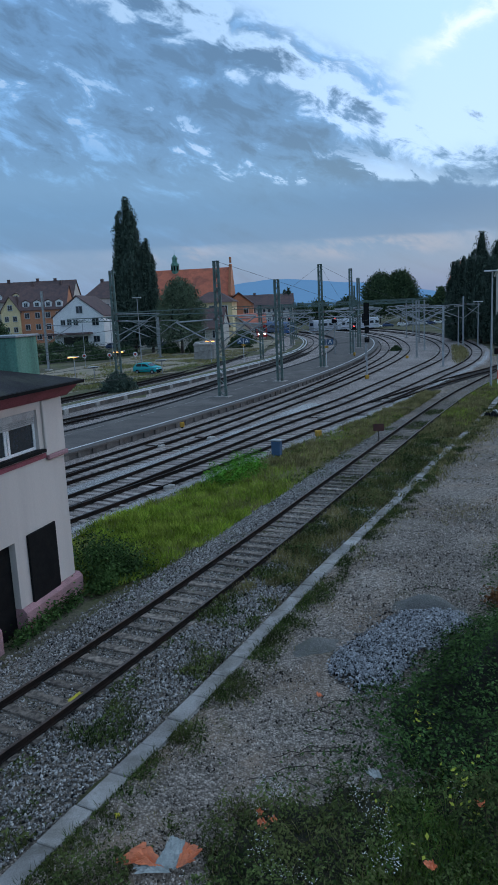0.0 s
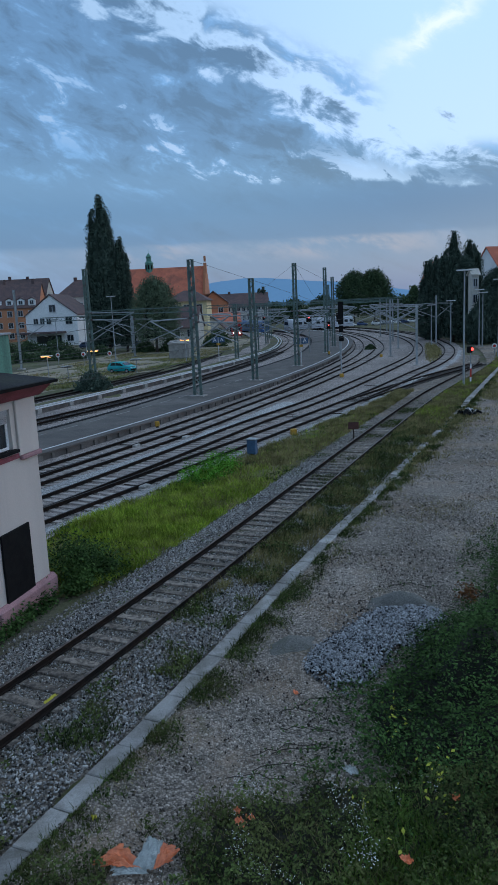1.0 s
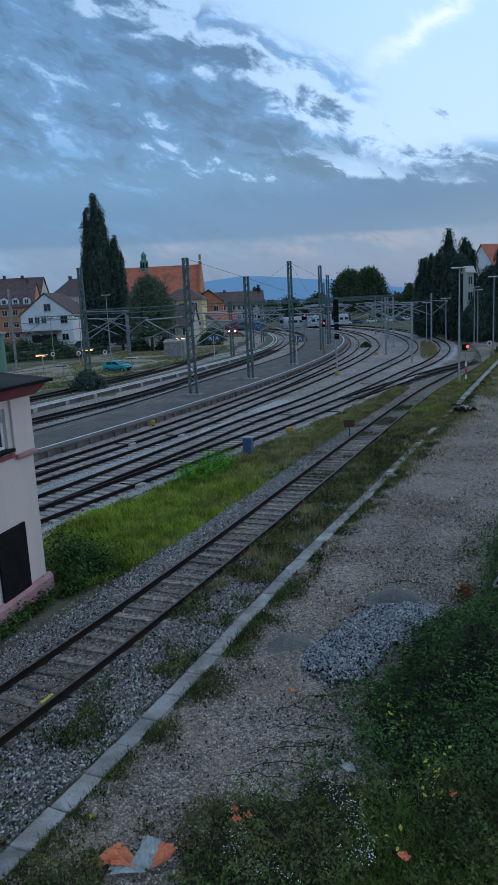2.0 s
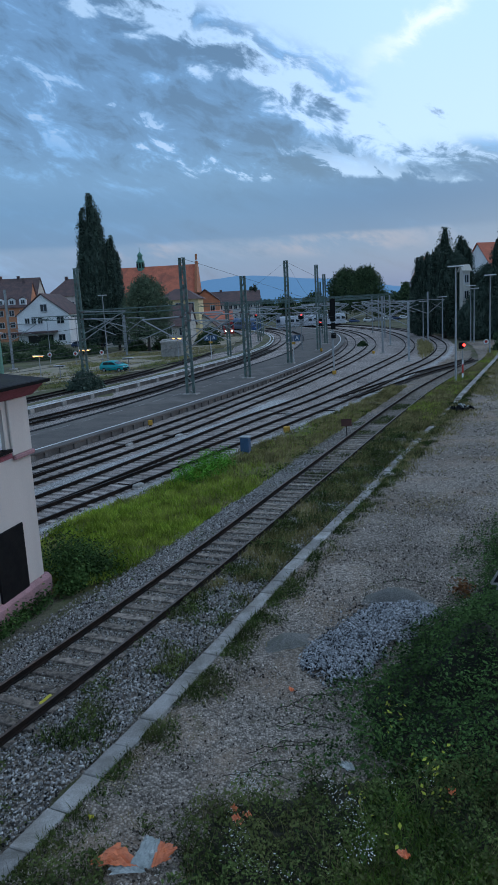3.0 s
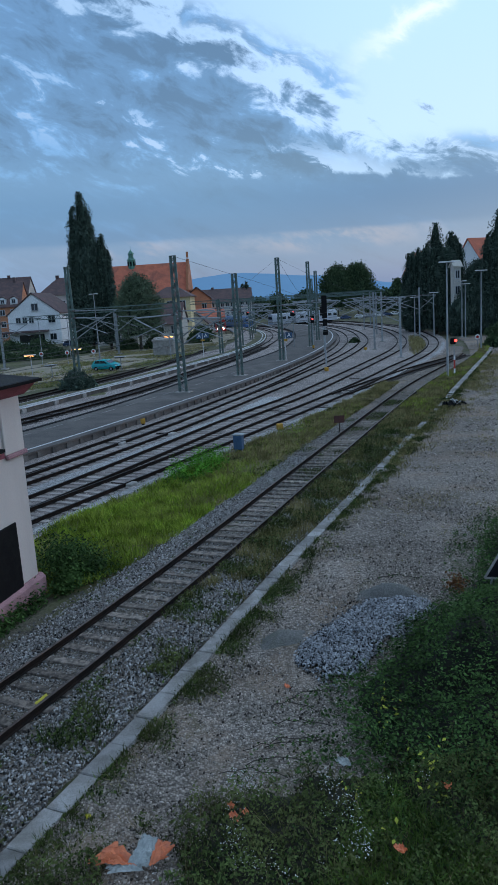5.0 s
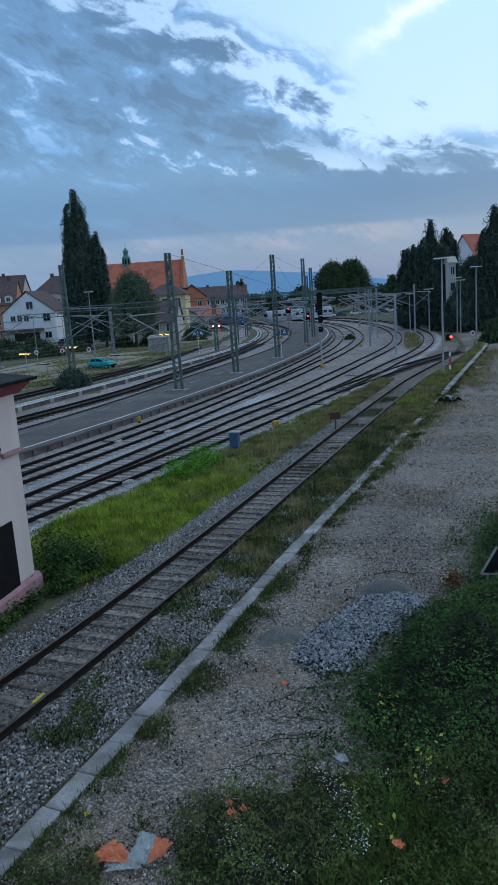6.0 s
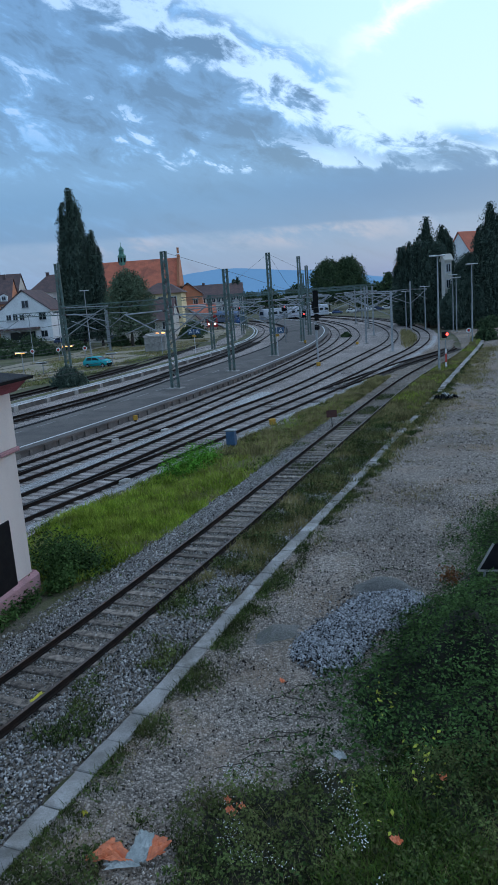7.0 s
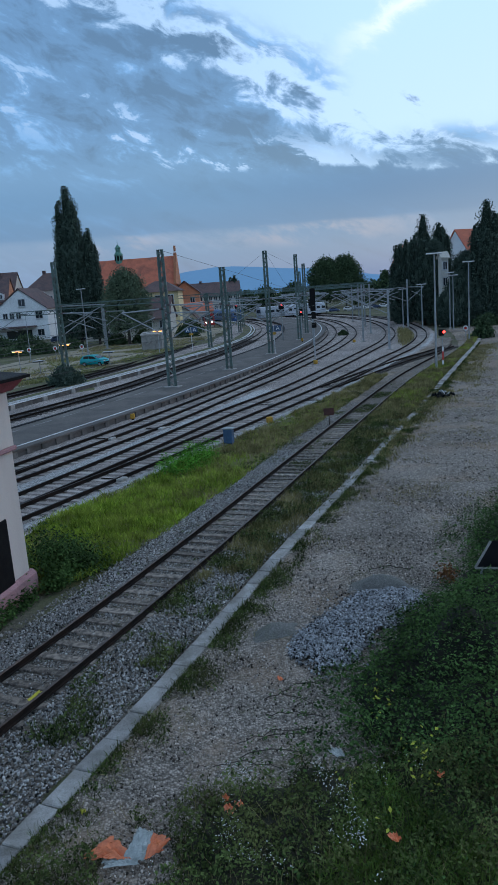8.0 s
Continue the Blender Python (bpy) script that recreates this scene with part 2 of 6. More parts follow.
M_WILLOW = leaf_mat("willow_leaves", (0.07, 0.11, 0.066), (0.17, 0.215, 0.14), (0.15, 0.195, 0.125))
# solid crown filler, coloured darker than the leaves for the shade inside
M_SHADED_CORE = mat("inner_foliage", (0.020, 0.031, 0.023), (0.030, 0.043, 0.032), 1.0, 0.95, 0.5, 6, vary=0.1, spec=0.05)
M_BARK = mat("bark", (0.07, 0.055, 0.045), (0.04, 0.032, 0.027), 4, 0.95, 0.8, 18)
M_RAIL = mat("rusty_rail", (0.022, 0.014, 0.011), (0.012, 0.010, 0.009), 2.0, 0.85, 0.3, 60, 0.0, vary=0.1, spec=0.1)
M_RAIL_TOP = mat("dull_rail_head", (0.030, 0.024, 0.022), (0.016, 0.013, 0.012), 3.0, 0.6, 0.1, 80, 0.0, vary=0.2, spec=0.25)
M_RAIL_OLD = mat("siding_rail_head", (0.17, 0.13, 0.11), (0.07, 0.052, 0.044), 5.0, 0.5, 0.2, 80, 0.35, vary=0.1)
M_SLEEPER = mat("weathered_timber", (0.32, 0.265, 0.22), (0.10, 0.084, 0.072), 7.0, 0.95, 1.0, 45, vary=0.4)
M_SLEEPER_C = mat("stained_concrete_sleeper", (0.42, 0.37, 0.34), (0.25, 0.21, 0.19), 1.2, 0.9, 0.4, 40, vary=0.2)
M_SLEEPER_D = mat("tarred_timber", (0.065, 0.055, 0.05), (0.04, 0.034, 0.03), 5.0, 0.9, 0.6, 40, vary=0.3)
M_CONCRETE = mat("concrete", (0.36, 0.34, 0.315), (0.25, 0.235, 0.215), 1.6, 0.9, 0.4, 45, vary=0.2, stain=(0.14, 0.13, 0.11))
M_COPING = mat("pale_coping", (0.62, 0.63, 0.64), (0.48, 0.48, 0.48), 1.3, 0.8, 0.2, 30, vary=0.12)
M_ASPHALT = mat("platform_asphalt", (0.130, 0.113, 0.102), (0.090, 0.080, 0.073), 0.4, 0.9, 0.3, 50, vary=0.0, stain=(0.185, 0.165, 0.15), grain=0.3)
M_LINE = mat("white_marking", (0.70, 0.70, 0.70), (0.50, 0.50, 0.50), 2.0, 0.7, 0.1, 50, vary=0.05)
M_STEEL_G = mat("green_painted_steel", (0.13, 0.19, 0.17), (0.085, 0.12, 0.11), 2.0, 0.6, 0.15, 30, 0.2, vary=0.1, stain=(0.12, 0.09, 0.07))
M_GALV = mat("galvanised_steel", (0.34, 0.36, 0.37), (0.25, 0.265, 0.27), 2.0, 0.5, 0.1, 30, 0.2, vary=0.15)
M_WIRE = mat("copper_wire", (0.06, 0.065, 0.06), None, 2, 0.6, 0, 30, 0.4, vary=0.0)
M_DARK = mat("black_housing", (0.006, 0.006, 0.007), (0.010, 0.010, 0.010), 3, 0.75, 0.1, 30, vary=0.1, spec=0.12)
M_PLASTER = mat("cream_plaster", (0.60, 0.535, 0.485), (0.53, 0.47, 0.43), 0.7, 0.92, 0.12, 25, vary=0.04, grain=0.05, stain=(0.42, 0.37, 0.33), streak=True)
M_PINK = mat("old_pink_paint", (0.40, 0.22, 0.23), (0.30, 0.17, 0.175), 1.5, 0.9, 0.3, 30, vary=0.06)
M_MAROON = mat("maroon_paint", (0.34, 0.105, 0.13), (0.26, 0.085, 0.10), 1.5, 0.85, 0.2, 30, vary=0.06, spec=0.2)
M_SLATE = mat("dark_roofing_felt", (0.036, 0.037, 0.040), (0.020, 0.021, 0.024), 1.0, 0.9, 0.5, 30, vary=0.1, stain=(0.055, 0.058, 0.045), spec=0.2)
M_COPPER = mat("green_copper", (0.10, 0.24, 0.18), (0.07, 0.17, 0.13), 1.5, 0.7, 0.2, 20, vary=0.08, stain=(0.15, 0.28, 0.22), streak=True)
M_WHITE = mat("white_paint", (0.78, 0.78, 0.78), (0.66, 0.66, 0.66), 1.0, 0.6, 0.1, 30, vary=0.05)
M_GLASS = glass_mat("window_glass")
M_TILE = mat("red_roof_tiles", (0.64, 0.185, 0.105), (0.52, 0.15, 0.09), 0.6, 0.85, 0.6, 5, vary=0.15, stain=(0.27, 0.105, 0.075))
M_TILE_D = mat("brown_roof_tiles", (0.14, 0.085, 0.078), (0.095, 0.066, 0.066), 0.6, 0.85, 0.6, 5, vary=0.2)
M_WALL_W = mat("white_render", (0.82, 0.82, 0.82), (0.74, 0.74, 0.74), 0.3, 0.9, 0.1, 10, vary=0.04)
M_WALL_Y = mat("yellow_render", (0.72, 0.58, 0.33), (0.64, 0.52, 0.30), 0.3, 0.9, 0.1, 10, vary=0.08)
M_WALL_O = mat("orange_render", (0.56, 0.235, 0.125), (0.48, 0.21, 0.12), 0.3, 0.9, 0.1, 10, vary=0.08)
M_WALL_P = mat("pinkish_render", (0.58, 0.48, 0.43), (0.51, 0.42, 0.38), 0.3, 0.9, 0.1, 10, vary=0.1)
M_WALL_B = mat("beige_render", (0.58, 0.54, 0.48), (0.50, 0.47, 0.42), 0.3, 0.9, 0.1, 10, vary=0.1)
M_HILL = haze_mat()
M_RED_GLOW = glow_mat("red_signal_light", (1.0, 0.045, 0.035), 4.0)
M_WARM_GLOW = glow_mat("sodium_lamp", (1.0, 0.42, 0.10), 3.0)
M_HEAD_GLOW = glow_mat("headlight", (1.0, 0.80, 0.55), 14.0)


# ------------------------------------------------------------------ building blocks
rng = np.random.default_rng(7)


def yard_x(s):
    return -37.08 + 0.60526 * s - 1.2064e-3 * s * s - 1.761e-6 * s ** 3


def yard(s, off, z=0.0):
    """A place in the yard: s along the curve of the island platform, off to the right of its white line."""
    d = 0.60526 - 2.4128e-3 * s - 5.283e-6 * s * s
    h = math.hypot(1, d)
    return Vector((yard_x(s) + off / h, s - off * d / h, z))


def heading(s):
    return math.degrees(-math.atan(0.60526 - 2.4128e-3 * s - 5.283e-6 * s * s))


def link(name, mesh, material, parent=None, label="", smooth=False):
    ob = new(name, mesh)
    if material:
        mesh.materials.append(material)
    if smooth:
        mesh.polygons.foreach_set("use_smooth", [True] * len(mesh.polygons))
    ob.parent = parent
    return tagged(ob, label)


def part(name, bm, material, parent=None, label="", smooth=False):
    """One mesh object out of a bmesh, under a thing or a part."""
    me = bpy.data.meshes.new(name)
    bmesh.ops.recalc_face_normals(bm, faces=bm.faces)
    bm.to_mesh(me)
    bm.free()
    return link(name, me, material, parent, label, smooth)


def thing(name, label, category, m=None, group="", kind=""):
    ob = new(name)
    ob.empty_display_size = 0.2
    if m is not None:
        ob.matrix_basis = m
    return tagged(ob, label, category, group, kind)


def box(bm, c, size, rz=0.0, bevel=0.0, m=None):
    r = bmesh.ops.create_cube(bm, size=1.0, matrix=(m or Matrix()) @ pose(*c, 0, 0, rz) @ Matrix.Diagonal((*size, 1)))
    if bevel:
        es = list({e for v in r["verts"] for e in v.link_edges})
        bmesh.ops.bevel(bm, geom=es, offset=bevel, segments=1, affect="EDGES")
    return bm


def boxed(c, size, rz=0.0, bevel=0.0):
    return box(bmesh.new(), c, size, rz, bevel)


def rod(bm, a, b, r, r2=None, n=8):
    """A round bar from a to b."""
    a, b = Vector(a), Vector(b)
    d = b - a
    m = Matrix.Translation((a + b) / 2) @ d.to_track_quat("Z", "Y").to_matrix().to_4x4()
    bmesh.ops.create_cone(bm, cap_ends=True, segments=n, radius1=r, radius2=r if r2 is None else r2, depth=d.length, matrix=m)
    return bm


def bar(bm, a, b, w, h):
    """A square bar from a to b."""
    a, b = Vector(a), Vector(b)
    d = b - a
    m = Matrix.Translation((a + b) / 2) @ d.to_track_quat("Z", "Y").to_matrix().to_4x4()
    bmesh.ops.create_cube(bm, size=1.0, matrix=m @ Matrix.Diagonal((w, h, d.length, 1)))
    return bm


def prism(bm, outline, y0, y1):
    """An outline in x and z, drawn out from y0 to y1."""
    a = [bm.verts.new((x, y0, z)) for x, z in outline]
    b = [bm.verts.new((x, y1, z)) for x, z in outline]
    bm.faces.new(a)
    bm.faces.new(b[::-1])
    for i in range(len(a)):
        j = (i + 1) % len(a)
        bm.faces.new((a[i], b[i], b[j], a[j]))
    return bm


def mesh_of(name, verts, faces):
    """A mesh from arrays of vertices and of triangles or quads."""
    me = bpy.data.meshes.new(name)
    verts, faces = np.asarray(verts, np.float32), np.asarray(faces, np.int32)
    k = faces.shape[1]
    me.vertices.add(len(verts))
    me.vertices.foreach_set("co", verts.ravel())
    me.loops.add(faces.size)
    me.loops.foreach_set("vertex_index", faces.ravel())
    me.polygons.add(len(faces))
    me.polygons.foreach_set("loop_start", np.arange(0, faces.size, k, dtype=np.int32))
    me.update(calc_edges=True)
    me.validate()
    return me


def turns(n, tilt=math.pi):
    """n random turns: any heading, leaning up to tilt."""
    a, b, c = rng.uniform(0, 2 * math.pi, n), rng.uniform(-tilt, tilt, n), rng.uniform(-tilt, tilt, n)
    one, nil = np.ones(n), np.zeros(n)
    rz = np.array([[np.cos(a), -np.sin(a), nil], [np.sin(a), np.cos(a), nil], [nil, nil, one]]).transpose(2, 0, 1)
    rx = np.array([[one, nil, nil], [nil, np.cos(b), -np.sin(b)], [nil, np.sin(b), np.cos(b)]]).transpose(2, 0, 1)
    ry = np.array([[np.cos(c), nil, np.sin(c)], [nil, one, nil], [-np.sin(c), nil, np.cos(c)]]).transpose(2, 0, 1)
    return rz @ rx @ ry


def swarm(name, verts, faces, places, rot, size):
    """One mesh of many small copies of a shape."""
    verts, faces = np.asarray(verts, float), np.asarray(faces, int)
    size = np.asarray(size, float)
    size = size[:, None] if size.ndim == 1 else size
    v = np.einsum("nij,nkj->nki", rot, verts[None] * size[:, None, :]) + np.asarray(places)[:, None, :]
    f = faces[None] + (np.arange(len(places)) * len(verts))[:, None, None]
    return mesh_of(name, v.reshape(-1, 3), f.reshape(-1, faces.shape[1]))


LEAF = ([(0, -0.5, 0), (0.28, 0.0, 0.08), (0, 0.5, 0), (-0.28, 0.0, 0.08)], [(0, 1, 2), (0, 2, 3)])
BLADE = ([(-0.04, 0, 0), (0.04, 0, 0), (0.03, 0.10, 0.6), (-0.03, 0.10, 0.6), (0, 0.30, 1.0)], [(0, 1, 2), (0, 2, 3), (3, 2, 4)])


def stone_shape():
    bm = bmesh.new()
    bmesh.ops.create_icosphere(bm, subdivisions=1, radius=0.5)
    v = np.array([x.co[:] for x in bm.verts])
    v *= 1 + 0.9 * (np.random.default_rng(5).random((len(v), 1)) - 0.5)
    f = [[x.index for x in p.verts] for p in bm.faces]
    bm.free()
    return v, f


STONE = stone_shape()


def path_along(table):
    """Offset as a smooth function of s, through a few places."""
    ss, oo = np.array([a for a, b in table], float), np.array([b for a, b in table], float)
    slope = np.gradient(oo, ss)

    def off(s):
        if s <= ss[0]:
            return float(oo[0] + slope[0] * (s - ss[0]))
        if s >= ss[-1]:
            return float(oo[-1] + slope[-1] * (s - ss[-1]))
        i = int(np.searchsorted(ss, s)) - 1
        h = ss[i + 1] - ss[i]
        u = (s - ss[i]) / h
        return float((2 * u ** 3 - 3 * u ** 2 + 1) * oo[i] + (u ** 3 - 2 * u ** 2 + u) * h * slope[i] + (3 * u ** 2 - 2 * u ** 3) * oo[i + 1] + (u ** 3 - u ** 2) * h * slope[i + 1])
    return off


def strip(name, material, s0, s1, left, right, z, step=1.0, cols=2, edge=0.0, wave=0.0, seed=0, skirt=0.0):
    """A sheet of ground between two lines along the yard, with ragged edges and gentle waves."""
    lf = left if callable(left) else (lambda s: left)
    rf = right if callable(right) else (lambda s: right)
    n = max(2, int((s1 - s0) / step) + 1)
    vs = []
    for i in range(n):
        s = s0 + (s1 - s0) * i / (n - 1)
        l, r = lf(s), rf(s)
        if edge:
            l += edge * noise.noise((s * 0.9, seed, 0.3)) + edge * 0.5 * noise.noise((s * 3.1, seed, 5.3))
            r += edge * noise.noise((s * 0.9, seed, 9.3)) + edge * 0.5 * noise.noise((s * 3.1, seed, 7.3))
        for j in range(cols + 1):
            u = j / cols
            p = yard(s, l + (r - l) * u, z)
            if wave:
                p.z += wave * noise.noise((p.x * 0.5, p.y * 0.5, seed))
            if skirt and j in (0, cols):
                p.z -= skirt
            vs.append(p[:])
    fs = [(i * (cols + 1) + j, i * (cols + 1) + j + 1, (i + 1) * (cols + 1) + j + 1, (i + 1) * (cols + 1) + j) for i in range(n - 1) for j in range(cols)]
    return tagged(link(name, mesh_of(name, vs, fs), material, smooth=True), kind="structure")


def sweep(bm, line, outline, closed=True):
    """An outline (across, up) carried along a line of places in the ground plan."""
    rings = []
    for i, p in enumerate(line):
        a, b = line[max(i - 1, 0)], line[min(i + 1, len(line) - 1)]
        d = Vector((b.x - a.x, b.y - a.y, 0)).normalized()
        side = Vector((d.y, -d.x, 0))
        rings.append([bm.verts.new(p + side * u + Vector((0, 0, w))) for u, w in outline])
    k = len(outline)
    for r, q in zip(rings[:-1], rings[1:]):
        for j in range(k if closed else k - 1):
            bm.faces.new((r[j], r[(j + 1) % k], q[(j + 1) % k], q[j]))
    if closed:
        bm.faces.new(rings[0][::-1])
        bm.faces.new(rings[-1])
    return bm


def along(s0, s1, off, z=0.0, step=1.5):
    f = off if callable(off) else (lambda s: off)
    n = max(2, int((s1 - s0) / step) + 1)
    return [yard(s0 + (s1 - s0) * i / (n - 1), f(s0 + (s1 - s0) * i / (n - 1)), z) for i in range(n)]


# ------------------------------------------------------------------ ground
def build_ground():
    """One sheet to the horizon; the railway land is flat, and the town beyond the yard lies a little higher."""
    xs = np.concatenate([np.linspace(-4000, -400, 10), np.linspace(-300, 300, 76), np.linspace(400, 4000, 10)])
    ys = np.concatenate([np.linspace(-1500, -100, 6), np.linspace(-60, 420, 76), np.linspace(520, 4600, 12)])
    vs = []
    for y in ys:
        for x in xs:
            s = min(max(y, 0), 260)
            o = (x - yard_x(s)) * 0.9
            t = min(max((-o - 16) / 4, 0), 1) if -60 < y < 420 else 0
            vs.append((x, y, -0.05 + 0.75 * t * t * (3 - 2 * t)))
    w = len(xs)
    fs = [(i * w + j, i * w + j + 1, (i + 1) * w + j + 1, (i + 1) * w + j) for i in range(len(ys) - 1) for j in range(w - 1)]
    return tagged(link("ground", mesh_of("ground", vs, fs), M_EARTH, smooth=True), "stony waste ground with patches of grass", kind="structure")


build_ground()

TRACKS = {
    "A": path_along([(20, 3.3), (40, 3.25), (57, 3.2), (70, 2.9), (87, 2.5), (120, 2.4), (150, 2.0), (235, 1.6)]),
    "B": path_along([(20, 3.5), (30, 4.1), (40, 4.55), (52, 4.85), (64, 4.6), (75, 4.75), (88, 4.9), (103, 5.35), (127, 5.95), (150, 5.6), (235, 5.5)]),
    "C": path_along([(20, 8.2), (36, 8.05), (47, 7.95), (56, 8.0), (65, 8.8), (80, 9.45), (95, 10.5), (110, 11.9), (125, 12.5), (145, 12.4), (235, 11.5)]),
    "D": path_along([(20, 9.2), (35, 9.65), (45, 10.3), (57, 11.3), (66, 12.2), (75, 13.05), (87.5, 14.2), (96, 15.5), (106, 16.6), (120, 17.4), (145, 17.2), (235, 16.5)]),
    "S": path_along([(8, 20.3), (20, 20.1), (24, 19.95), (28, 19.72), (32, 19.43), (36, 19.11), (40, 18.78), (44, 18.52), (49, 18.24), (55, 18.02), (62, 17.94), (73, 18.35), (80, 19.15), (87, 20.2), (100, 21.9), (120, 23.2), (145, 23.6), (235, 24)]),
    "E": path_along([(62, 11.75), (66, 12.3), (72, 13.4), (79, 14.9), (86.5, 17.0), (92.5, 19.2), (100, 21.6)]),
    "F": path_along([(20, -10.1), (55, -10.15), (68, -10.0), (85, -11.2), (110, -11.9), (150, -12.2), (235, -11.0)]),
    "G": path_along([(20, -18.5), (60, -18.6), (93, -19.4), (112, -21.2), (134, -22.6), (170, -23.2), (235, -22)]),
}
strip("ballast_bed", M_BALLAST, 14, 235, -14.2, -6.3, 0.07, 1.5, 10, 0.0, 0.05, 1)
strip("ballast_bed", M_BALLAST, 14, 235, 0.6, lambda s: TRACKS["D"](s) + 2.2, 0.075, 0.8, 22, 0.35, 0.05, 2)
strip("fresh_ballast", M_BALLAST_PALE, 14, 66, lambda s: TRACKS["B"](s) + 1.1, lambda s: TRACKS["C"](s) - 1.15, 0.14, 0.7, 3, 0.25, 0.05, 3, 0.1)
strip("fresh_ballast", M_BALLAST_PALE, 14, 120, lambda s: TRACKS["D"](s) + 0.9, lambda s: TRACKS["D"](s) + 2.0, 0.13, 0.7, 3, 0.25, 0.04, 4, 0.12)
GRASS_R = path_along([(29, 16.2), (30, 16.9), (32.5, 17.2), (36.5, 16.95), (41, 16.7), (50, 16.1), (60, 16.1), (70, 16.2)])
strip("grass_strip", M_TURF, 29, 70, lambda s: TRACKS["D"](s) + 1.75, GRASS_R, 0.06, 0.6, 10, 0.4, 0.16, 5, 0.12)
strip("gravel_path", M_GRAVEL, 56, 112, lambda s: TRACKS["D"](s) + 1.5, lambda s: TRACKS["S"](s) - 1.2, 0.05, 0.8, 8, 0.5, 0.05, 12)
strip("siding_ballast", M_SIDING, 6, 100, lambda s: TRACKS["S"](s) - 2.3, lambda s: 22.9 if s < 27 else max(22.9 - 0.12 * (s - 27), 21.9), 0.045, 0.4, 14, 0.35, 0.06, 6, 0.09)
strip("gravel_path", M_GRAVEL, 4, 130, lambda s: 22.95 if s < 27 else max(22.95 - 0.12 * (s - 27), 21.95), 36, 0.04, 0.6, 18, 0.15, 0.10, 7)
strip("ballast_bed", M_BALLAST, 45, 235, -21.0, -16.4, 0.44, 1.5, 5, 0.0, 0.04, 9, 0.25)
strip("sandy_yard", M_SAND, 60, 180, -46, -21.5, 0.72, 3, 8, 1.5, 0.05, 8, 0.1)


# ------------------------------------------------------------------ tracks
RAIL_WEB = [(-0.075, 0.0), (0.075, 0.0), (0.075, 0.013), (0.012, 0.032), (0.012, 0.125), (0.036, 0.133), (0.036, 0.158), (-0.036, 0.158), (-0.036, 0.133), (-0.012, 0.125), (-0.012, 0.032), (-0.075, 0.013)]
RAIL_HEAD = [(-0.037, 0.158), (0.037, 0.158), (0.034, 0.172), (-0.034, 0.172)]


def sleeper_mesh(name, size, material):
    bm = boxed((0, 0, 0), size, 0, 0.012)
    me = bpy.data.meshes.new(name)
    bm.to_mesh(me)
    bm.free()
    me.materials.append(material)
    return me


SLEEPER = sleeper_mesh("sleeper", (1.95, 0.25, 0.16), M_SLEEPER)
SLEEPER_C = sleeper_mesh("concrete_sleeper", (2.5, 0.28, 0.16), M_SLEEPER_C)
SLEEPER_D = sleeper_mesh("tarred_sleeper", (2.6, 0.26, 0.16), M_SLEEPER_D)


def build_track(key, label, s0, s1, mesh, head, zb=0.05, pitch=0.63, last=200, rails_to=None, half=0.755, sink=None):
    off = TRACKS[key]
    t = thing("railway_track", label, "railway track", group="tracks of the yard")
    for side in (-half, half):
        line = along(s0, rails_to or s1, lambda s: off(s) + side, zb + 0.06, 1.2)
        rail = part("rail", sweep(bmesh.new(), line, RAIL_WEB), M_RAIL, t)
        part("rail_head", sweep(bmesh.new(), line, RAIL_HEAD), head, rail, "worn steel running surface")
    s, k = s0, 0
    while s < s1 and k < last:
        a, b = yard(s - 0.3, off(s - 0.3)), yard(s + 0.3, off(s + 0.3))
        d = b - a
        turn = math.degrees(math.atan2(-d.x, d.y))
        ob = new("sleeper", mesh)
        ob.parent = t
        p = yard(s, off(s), zb - 0.02 + rng.uniform(-0.012, 0.012) - (0.085 * min(max((s - sink) / 16, 0), 1) if sink else 0))
        ob.matrix_basis = pose(p.x + rng.uniform(-0.03, 0.03), p.y, p.z, rng.uniform(-0.5, 0.5), rng.uniform(-0.6, 0.6), turn + rng.uniform(-1.2, 1.2))
        s += pitch * 0.6 / max(d.length, 0.1) * rng.uniform(0.97, 1.03)
        k += 1
    return t


build_track("S", "weathered old siding track with worn timber sleepers in stony ballast", 14, 100, SLEEPER, M_RAIL_OLD, 0.045, 0.66, 160, None, 0.78, 44)
build_track("A", "main track along the island platform, dark rails on sleepers", 20, 130, SLEEPER_C, M_RAIL_TOP, 0.06, 0.64, 200, 235)
build_track("B", "track leaving the platform track by a turnout", 22, 130, SLEEPER_C, M_RAIL_TOP, 0.062, 0.64, 200, 235)
build_track("C", "main track with dark rails in the middle of the yard", 20, 130, SLEEPER_C, M_RAIL_TOP, 0.06, 0.64, 200, 235)
build_track("D", "outer main track beside the grass strip", 20, 130, SLEEPER_C, M_RAIL_TOP, 0.064, 0.64, 200, 235)
build_track("E", "connecting track running across to the siding", 67, 97, SLEEPER_D, M_RAIL_TOP, 0.055, 0.66, 60)
build_track("F", "track between the two platforms", 30, 130, SLEEPER_D, M_RAIL_TOP, 0.06, 0.66, 180, 235)
build_track("G", "track behind the far platform", 50, 140, SLEEPER_D, M_RAIL_TOP, 0.45, 0.7, 150, 235)


M_LID = mat("worn_concrete_lid", (0.36, 0.345, 0.33), (0.23, 0.215, 0.195), 1.6, 0.9, 0.5, 45, vary=0.22, stain=(0.11, 0.10, 0.08))


# ------------------------------------------------------------------ cable trough
TROUGH = path_along([(8, 23.75), (18, 23.55), (21, 23.37), (24, 23.14), (27, 22.88), (30, 22.58), (33, 22.31), (38, 22.06), (43, 21.87), (48, 21.7), (56, 21.66), (64, 21.75), (80, 22.4), (106, 24.9)])


